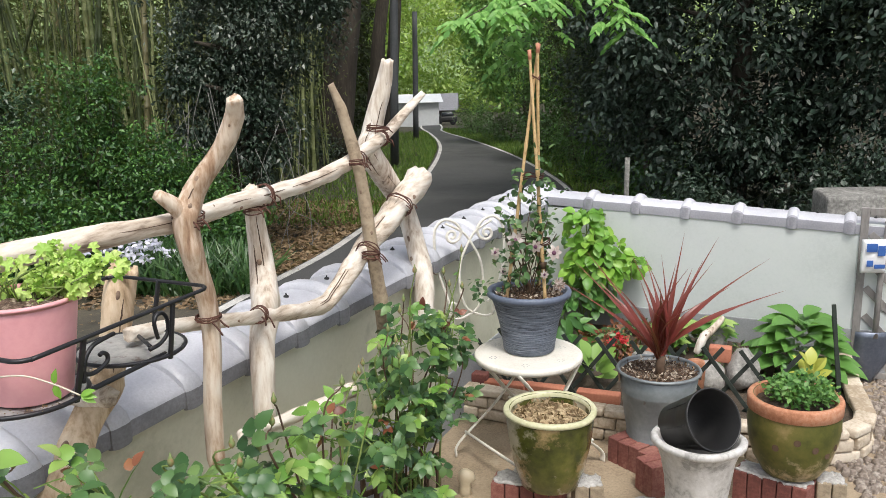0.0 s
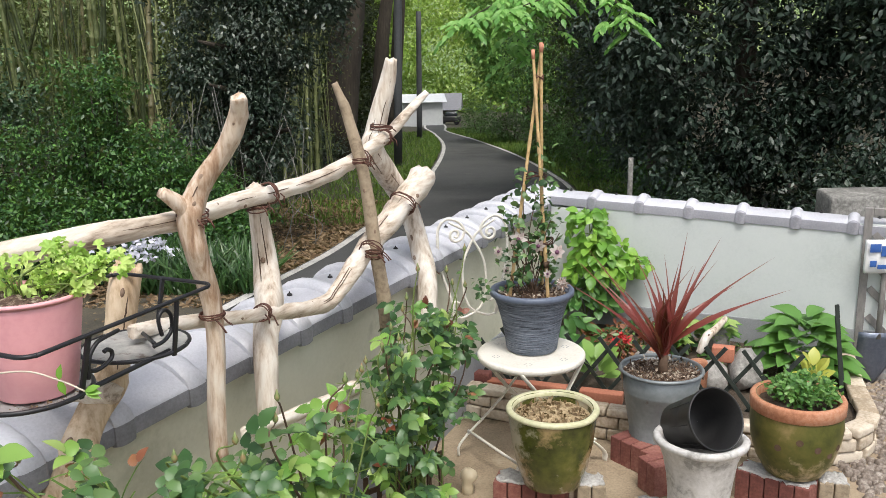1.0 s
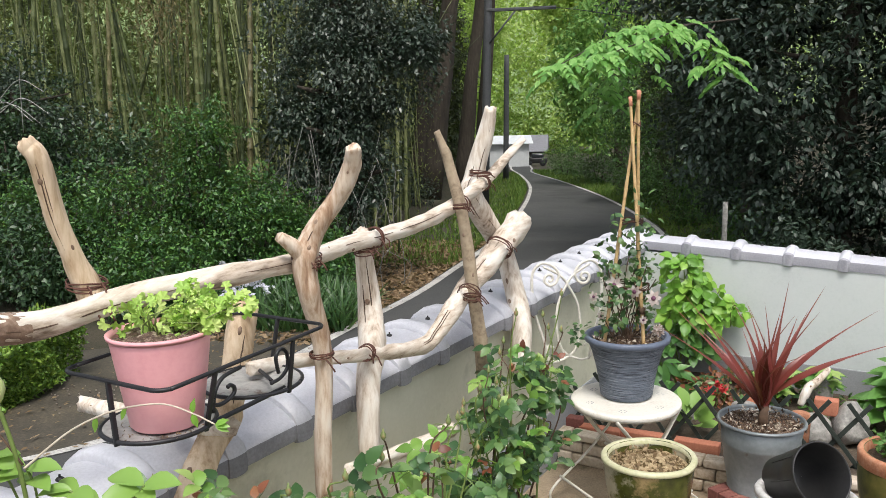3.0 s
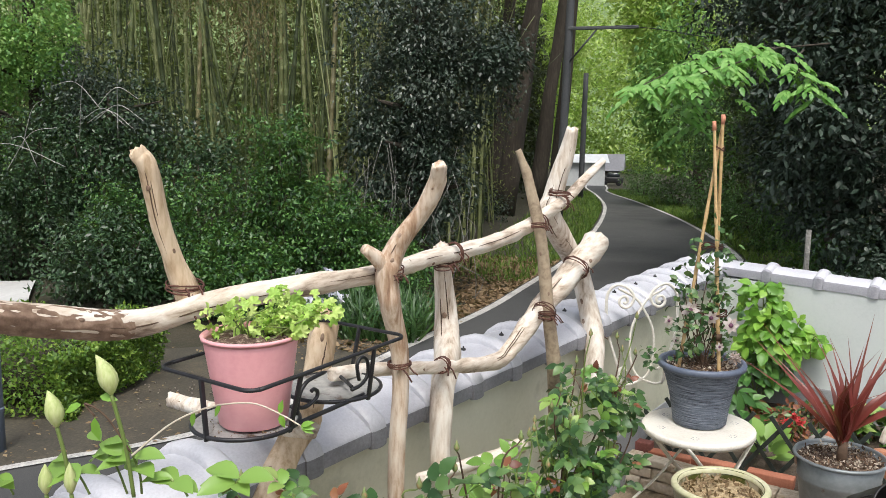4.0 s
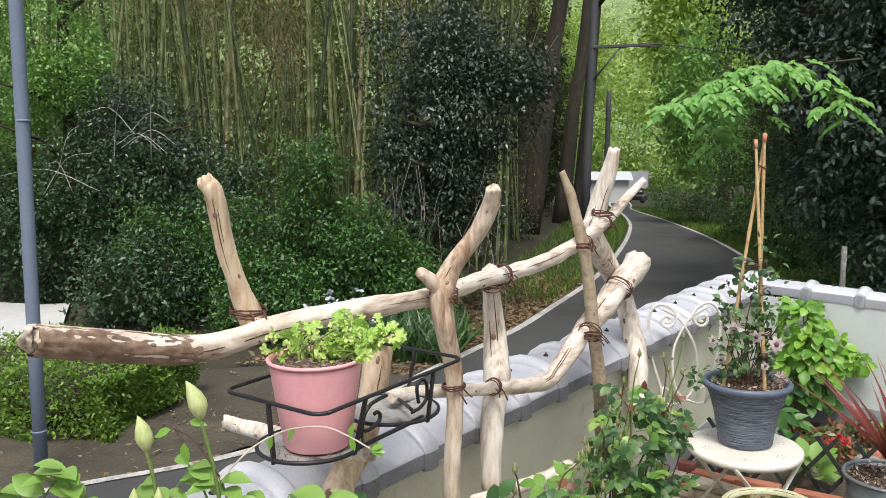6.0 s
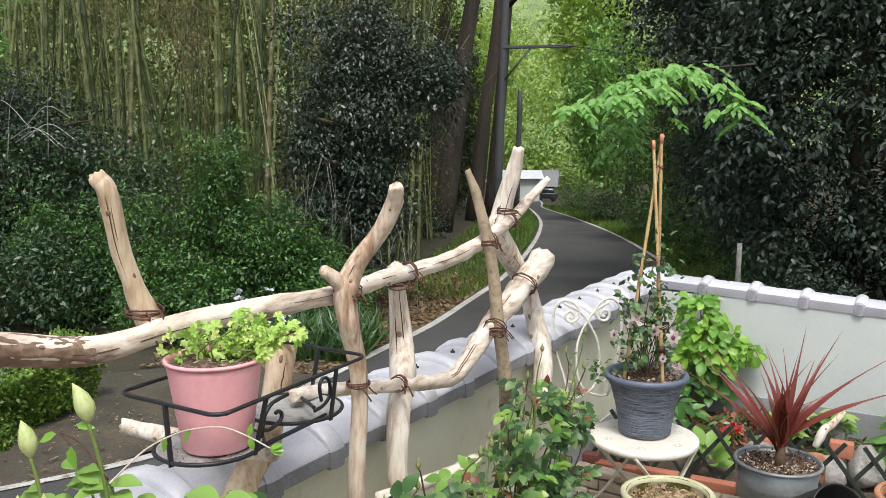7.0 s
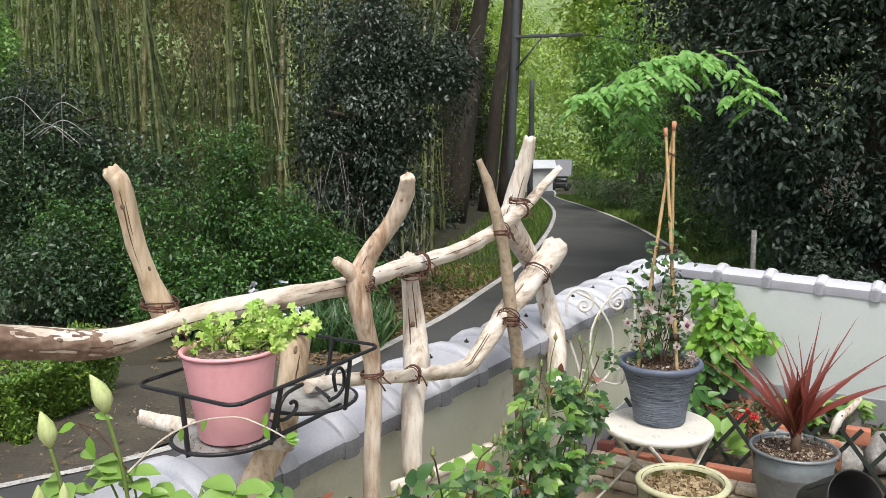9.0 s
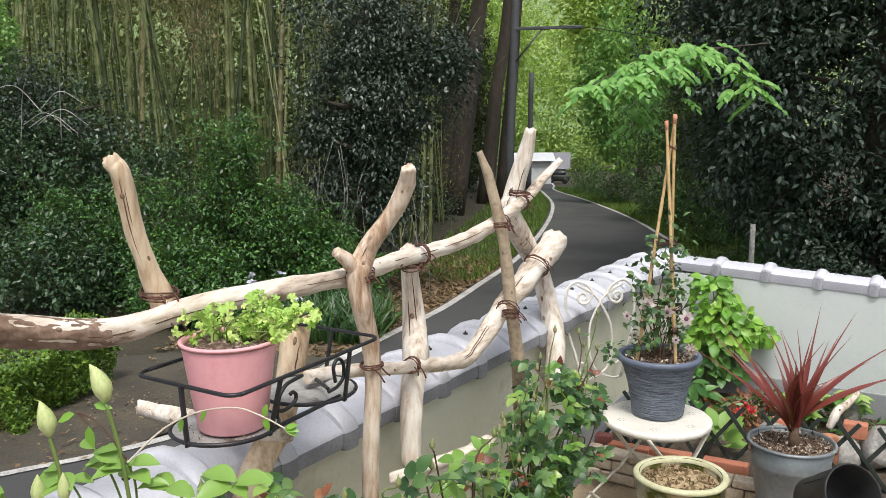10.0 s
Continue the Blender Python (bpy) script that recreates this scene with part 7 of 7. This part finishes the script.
# bright trees and bushes along the lane's other side
BR = "fresh yellow-green tree arching over the lane"
broad_tree("roadside_tree", (2.4, 24, -0.6), 7, 2, 0.2, MAPLE, [((-2.0, 2.0, 3.2), (1.2, 1.6, 2.4), 190, 40, 0.16, 0.36)], BR, seed=7)
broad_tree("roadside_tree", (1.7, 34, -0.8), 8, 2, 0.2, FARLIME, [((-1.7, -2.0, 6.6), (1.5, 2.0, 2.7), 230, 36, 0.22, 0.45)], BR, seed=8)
broad_tree("roadside_tree", (2.7, 15.5, -0.4), 6, 2, 0.16, DEEPWOOD, [((-0.75, 0, 2.6), (1.15, 1.5, 2.5), 300, 60, 0.066, 0.25)], "dark roadside tree beside the lane, shade in its leaf colour", seed=18)
broad_tree("roadside_tree", (2.3, 19.5, -0.5), 6, 2, 0.16, SHRUBLEAF, [((-0.8, 0, 2.1), (1.2, 1.4, 2.2), 280, 56, 0.075, 0.28)], "fresh dark roadside tree beside the lane, shade in its leaf colour", seed=28)
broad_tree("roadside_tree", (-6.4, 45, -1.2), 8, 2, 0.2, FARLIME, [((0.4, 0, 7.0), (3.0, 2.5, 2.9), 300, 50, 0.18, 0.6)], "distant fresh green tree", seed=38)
for x, y, z, rx, rz in ((2.45, 16.0, 1.9, 0.9, 1.9), (2.15, 20.3, 1.5, 0.9, 1.7), (2.6, 25.5, 0.9, 0.9, 1.4)):
    shrub((x, y, z), (rx, 0.8, rz), 130, 46, 0.08, SHRUBLEAF, "deep green undergrowth beneath the roadside trees", 0.3)
for x, y, rx, rz in ((2.25, 12.6, 0.7, 0.7), (2.2, 15.0, 0.7, 0.8), (1.9, 18.0, 0.6, 0.7), (1.5, 22.0, 0.6, 0.7), (0.7, 27.0, 0.7, 0.8), (-0.4, 31.5, 0.7, 0.9), (2.1, 9.6, 0.6, 0.55)):
    shrub((x, y, ground_height(x, y) + rz * 0.5), (rx, 0.9, rz), 150, 46, 0.06, SHRUBLEAF, "green bush on the bank beside the lane", 0.22)
# light green leaf spray over the back wall
rng = np.random.default_rng(12)
spray = thing("leaf_spray", (0, 0, 0), "bright green branch with drooping pinnate leaves", "branch")
LEAFLET = (OVAL[0] * (0.95, 1, 1), OVAL[1])
for ends, count, loose in (([(1.15, 7.5, 2.14), (0.72, 7.1, 2.08), (0.39, 6.8, 2.05), (0.12, 6.6, 1.97), (-0.14, 6.5, 1.84), (-0.28, 6.4, 1.76)], 74, 0.05),
                           ([(0.72, 7.1, 2.08), (0.45, 6.6, 1.96), (0.20, 6.4, 1.88), (0.02, 6.3, 1.80)], 34, 0.05),
                           ([(0.90, 7.1, 2.06), (0.80, 6.8, 1.95), (0.86, 6.65, 1.82), (0.92, 6.6, 1.66)], 20, 0.04),
                           ([(0.39, 6.9, 1.98), (0.16, 6.9, 1.72), (0.08, 6.9, 1.50)], 16, 0.07)):
    limb = smooth_line(ends, 6)
    bm = bmesh.new()
    tube(bm, [tuple(q) for q in limb], np.linspace(0.008, 0.003, len(limb)), 7)
    part("twig", bm, BARK, spray)
    for k in range(count):
        o = limb[rng.integers(len(limb) // 4, len(limb))] + rng.normal(scale=(loose, loose, loose * 0.4), size=3)
        a = rng.uniform(0, 6.28)
        w = unit(np.array((math.cos(a), math.sin(a) * 0.8 - 0.2, rng.uniform(-0.35, 0.1))))
        side = unit(np.cross(w, (0, 0, 1)))
        l = rng.uniform(0.11, 0.20)
        pl, wl, ul = [], [], []
        for j in range(9):
            t = (j // 2 + 1) / 5
            s = 0 if j == 8 else (1 if j % 2 else -1)
            pl.append(o + w * l * t - (0, 0, 0.5 * l * t * t))
            wl.append(w * 0.8 + side * s * 0.9 - (0, 0, 0.65))
            ul.append((0, -0.5, 1) + rng.normal(scale=0.25, size=3))
        leaves("leaf", pl, wl, ul, 0.080 * rng.uniform(0.8, 1.15, 9), LEAFLET, SPRAYLEAF, spray)

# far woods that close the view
# DEEPWOOD masses fill dark gaps with shade painted as leaf colour
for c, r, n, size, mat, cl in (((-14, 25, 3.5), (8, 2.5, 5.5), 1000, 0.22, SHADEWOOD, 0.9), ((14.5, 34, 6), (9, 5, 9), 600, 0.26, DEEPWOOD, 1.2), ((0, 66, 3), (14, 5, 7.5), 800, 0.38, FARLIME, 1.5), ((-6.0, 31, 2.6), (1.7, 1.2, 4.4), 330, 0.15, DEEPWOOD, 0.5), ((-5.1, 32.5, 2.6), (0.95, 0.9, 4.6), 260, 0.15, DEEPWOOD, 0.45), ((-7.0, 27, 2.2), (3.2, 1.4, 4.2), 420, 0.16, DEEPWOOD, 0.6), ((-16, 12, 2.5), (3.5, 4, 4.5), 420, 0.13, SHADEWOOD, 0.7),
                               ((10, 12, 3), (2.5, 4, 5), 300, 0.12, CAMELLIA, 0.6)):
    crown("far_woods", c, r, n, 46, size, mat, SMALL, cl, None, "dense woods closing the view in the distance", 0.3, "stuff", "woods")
hill = sheet("backdrop", [-160 + 10 * i for i in range(33)], [95 + 9 * i for i in range(9)], lambda x, y: -3 + (y - 95) * 0.75 + 5 * noise.noise(Vector((x * 0.03, y * 0.03, 0))), material("far_wooded_hill", [(0.10, 0.16, 0.07), (0.18, 0.26, 0.10), (0.28, 0.36, 0.15)], 0.95, coarse=0.15, fine=0.9, bump=1.0, depth=1.5),
             "distant wooded hillside", "hill", rough=2.0)

# verge: grass, dry leaves, irises
def left_x(y):
    return np.interp(y, left_edge[:, 1], left_edge[:, 0])


def right_x(y):
    return np.interp(y, right_edge[:, 1], right_edge[:, 0])


yv = rng.uniform(10.6, 34, 12000)
xv = left_x(yv) - 0.06 - rng.random(12000) ** 1.6 * (1.1 + 0.03 * yv)
zv = np.array([ground_height(a, b) for a, b in zip(xv, yv)])
leaves("verge_grass", np.stack([xv, yv, zv], 1), rng.normal(scale=0.45, size=(12000, 3)) + (0, 0, 1), rng.normal(size=(12000, 3)), 0.11 * (0.5 + rng.random(12000)), (BLADE[0] * (1.6, 1, 1), BLADE[1]), GRASSLEAF, None, "fresh green grass along the lane's verge", "stuff")
yv = rng.uniform(9.5, 36, 9000)
xv = right_x(yv) + 0.06 + rng.random(9000) ** 1.5 * 1.1
zv = np.array([ground_height(a, b) for a, b in zip(xv, yv)])
leaves("verge_grass", np.stack([xv, yv, zv], 1), rng.normal(scale=0.45, size=(9000, 3)) + (0, 0, 1), rng.normal(size=(9000, 3)), 0.12 * (0.5 + rng.random(9000)), (BLADE[0] * (1.6, 1, 1), BLADE[1]), GRASSLEAF, None, "fresh green grass along the lane's verge", "stuff")
yv = rng.uniform(6.6, 13, 9000)
xv = left_x(yv) - 0.02 - rng.random(9000) ** 1.3 * 1.6
zv = np.array([ground_height(a, b) for a, b in zip(xv, yv)]) + 0.035
leaves("leaf_litter", np.stack([xv, yv, zv], 1), rng.normal(size=(9000, 3)) * (1, 1, 0.2), rng.normal(scale=0.5, size=(9000, 3)) + (0, 0, 1), 0.065 * (0.5 + rng.random(9000)), SMALL, DRYLEAF, None, "brown fallen leaves on the lane's verge", "stuff")
yv = rng.uniform(3.2, 8, 500)
xv = left_x(yv) - np.abs(rng.normal(0.0, 0.9, 500)) + 0.15
leaves("leaf_litter", np.stack([xv, yv, -0.30 - 0.03 * np.maximum(0, yv - 4) + 0.055], 1), rng.normal(size=(500, 3)) * (1, 1, 0.1), rng.normal(scale=0.2, size=(500, 3)) + (0, 0, 1), 0.035 * (0.5 + rng.random(500)), SMALL, DRYLEAF, None, "scattered dry leaves on the shoulder", "stuff")
for nm in ("verge_grass", "verge_grass.001", "leaf_litter", "leaf_litter.001"):
    bpy.data.objects[nm]["category"] = "grass" if "grass" in nm else "leaf litter"
iris = thing("iris_bed", (-2.62, 7.35, -0.38), "clump of irises with pale lilac-white flowers", "iris")
n = 1500
off = np.stack([rng.uniform(-0.62, 0.55, n), rng.uniform(-0.35, 0.5, n), np.zeros(n)], 1)
leaves("foliage", off, rng.normal(scale=0.42, size=(n, 3)) * (1, 1, 0.2) + (0, -0.15, 1), rng.normal(size=(n, 3)) + (0, -0.6, 0), 0.38 * (0.6 + 0.6 * rng.random(n)), (BLADE[0] * (0.75, 1, 3.4), BLADE[1]), IRISLEAF, iris)
c = np.stack([rng.normal(-0.48, 0.16, 60), rng.uniform(-0.5, 0.1, 60), rng.normal(0.43, 0.06, 60)], 1)
for q in c:
    leaves("flower", [q] * 6, rng.normal(size=(6, 3)) * (1, 1, 0.4), rng.normal(size=(6, 3)) + (0, -0.4, 0.8), 0.05, ROUND, WHITEPETAL, iris)

# gravel washed out beside the hedge
count = 60
gv, gf = [], []
cube = np.array([(x, y, z) for x in (-1, 1) for y in (-1, 1) for z in (-1, 1)], float)
for k in range(count):
    x, y = -3.35 + rng.normal(0, 0.28), 5.2 + rng.normal(0, 0.16)
    r = rng.uniform(0.003, 0.007)
    gv += [tuple(q) for q in (cube * r * rng.uniform(0.55, 1.1, (8, 3)) + (x, y, ground_height(x, y) + 0.045))]
    gf += [tuple(8 * k + i for i in f) for f in ((0, 1, 3, 2), (4, 6, 7, 5), (0, 4, 5, 1), (2, 3, 7, 6), (0, 2, 6, 4), (1, 5, 7, 3))]
tagged(mesh_part("gravel", gv, gf, PEBBLE), "scattered small gravel beside the hedge", "gravel", kind="stuff")

# ---- poles, block, far buildings ----
def pole(name, base, top, r0, r1, mat, label, steps=6):
    p = thing(name, base, label, "pole")
    bm = bmesh.new()
    d = Vector(top) - Vector(base)
    tube(bm, [d * (k / steps) - Vector((0, 0, 0.1 if k == 0 else 0)) for k in range(steps + 1)], [r0 + (r1 - r0) * k / steps for k in range(steps + 1)], 16)
    part("shaft", bm, mat, p)
    return p


blue_pole = pole("sign_pole", (-3.600, 4.01, -0.28), (-3.475, 4.0, 4.6), 0.037, 0.034, POLEPAINT, "blue-grey painted steel pole beside the lane")
for z in (1.95, 0.25):
    bm = bmesh.new()
    lathe(bm, [(0.038, -0.006), (0.041, -0.004), (0.041, 0.004), (0.038, 0.006)], 18)
    part("collar", bm, POLEPAINT, blue_pole).location = (0.14 * z / 4.9, 0, z)
up = pole("utility_pole", (-2.14, 19.1, -0.72), (-1.80, 19.0, 9.0), 0.095, 0.075, POLEDARK, "dark grey utility pole beside the lane")
bm = bmesh.new()
box(bm, (0.88, -0.1, 4.30), (1.5, 0.07, 0.07), bevel=0.01)
part("cross_arm", bm, POLEDARK, up)
bm = bmesh.new()
tube(bm, [(0.18, -0.1, 3.6), (0.75, -0.1, 4.27)], 0.02, 8)
part("strut", bm, POLEDARK, up)
pole("utility_pole", (-2.49, 29.6, -1.0), (-2.39, 29.4, 3.25), 0.10, 0.085, POLEDARK, "shorter dark wooden pole by the lane's bend")
wires = thing("overhead_wire", (-1.0, 19.0, 3.62), "thin black overhead wire along the lane", "cable")
bm = bmesh.new()
tube(bm, [tuple(q) for q in smooth_line([(0, 0, 0), (0.8, -1.5, -0.25), (1.7, -3.2, -0.6)], 8)], 0.008, 5)
part("cable", bm, BLACK, wires)
pole("marker_post", (1.02, 7.15, -0.4), (1.03, 7.15, 0.72), 0.022, 0.02, CONCRETE, "thin pale grey post beside the camellias")
bm = bmesh.new()
box(bm, (0.55, 0.2, 0.02), (1.15, 0.42, 1.14), bevel=0.03)
bmesh.ops.subdivide_edges(bm, edges=list(bm.edges), cuts=2, use_grid_fill=True)
for v in bm.verts:
    v.co += 0.014 * noise.noise_vector(v.co * 5)
blk = part("concrete_block", bm, CONCRETE)
blk.matrix_world = pose(2.18, 6.0, -0.02, 0, 0, -6)
tagged(blk, "weathered concrete block wall beyond the garden", "wall")


def house(name, at, size, wall_mat, roof_mat, label, rise, windows=(), over=0.35, turn=0):
    """A small building: walls, pitched roof, windows with frames."""
    h = thing(name, at, label, "building", turn=turn)
    x, y, z = size
    bm = bmesh.new()
    box(bm, (0, 0, z / 2), size, bevel=0.02)
    part("wall", bm, wall_mat, h, smooth=False)
    bm = bmesh.new()
    v = [bm.verts.new(q) for q in ((-x / 2 - over, -y / 2 - over, z), (x / 2 + over, -y / 2 - over, z), (x / 2 + over, y / 2 + over, z), (-x / 2 - over, y / 2 + over, z), (-x / 2 - over, 0, z + rise), (x / 2 + over, 0, z + rise))]
    for f in ((0, 1, 5, 4), (2, 3, 4, 5), (0, 4, 3), (1, 2, 5), (3, 2, 1, 0)):
        bm.faces.new([v[i] for i in f])
    part("roof", bm, roof_mat, h, smooth=False)
    for wx, wz, ww, wh in windows:
        bm = bmesh.new()
        box(bm, (wx, -y / 2 - 0.02, wz), (ww + 0.12, 0.05, wh + 0.12), bevel=0.01)
        win = part("window", bm, PLINTH, h, smooth=False)
        bm = bmesh.new()
        box(bm, (wx, -y / 2 - 0.045, wz), (ww, 0.02, wh), bevel=0.004)
        part("pane", bm, GLASS, win, smooth=False)
    return h


house("shed", (-3.35, 41.5, -1.5), (1.9, 2.6, 1.25), SHEDWALL, SHEDROOF, "small pale shed with a light metal roof", 0.35, over=0.2, turn=8)
house("farmhouse", (-2.55, 50.5, -2.6), (1.3, 3.0, 1.5), DARKWALL, KAWARALIP, "distant house with grey tiled roof", 0.9, ((-0.33, 0.9, 0.4, 0.6), (0.33, 0.9, 0.4, 0.6)), over=0.3)
car = thing("parked_car", (-1.95, 41.6, -1.42), "small dark car parked near the shed", "car")
bm = bmesh.new()
box(bm, (0, 0, 0.28), (1.1, 0.6, 0.28), bevel=0.06)
part("body", bm, BLACKPLASTIC, car)
bm = bmesh.new()
box(bm, (0.08, 0, 0.50), (0.6, 0.52, 0.24), bevel=0.08)
part("cabin", bm, GLASS, car)
for x in (-0.34, 0.34):
    for y in (-0.3, 0.3):
        bm = bmesh.new()
        lathe(bm, [(0.12, -0.04), (0.14, -0.03), (0.14, 0.03), (0.12, 0.04)], 16, close=True)
        wheel = part("wheel", bm, BLACK, car)
        wheel.matrix_basis = pose(x, y, 0.14, 90, 0, 0)
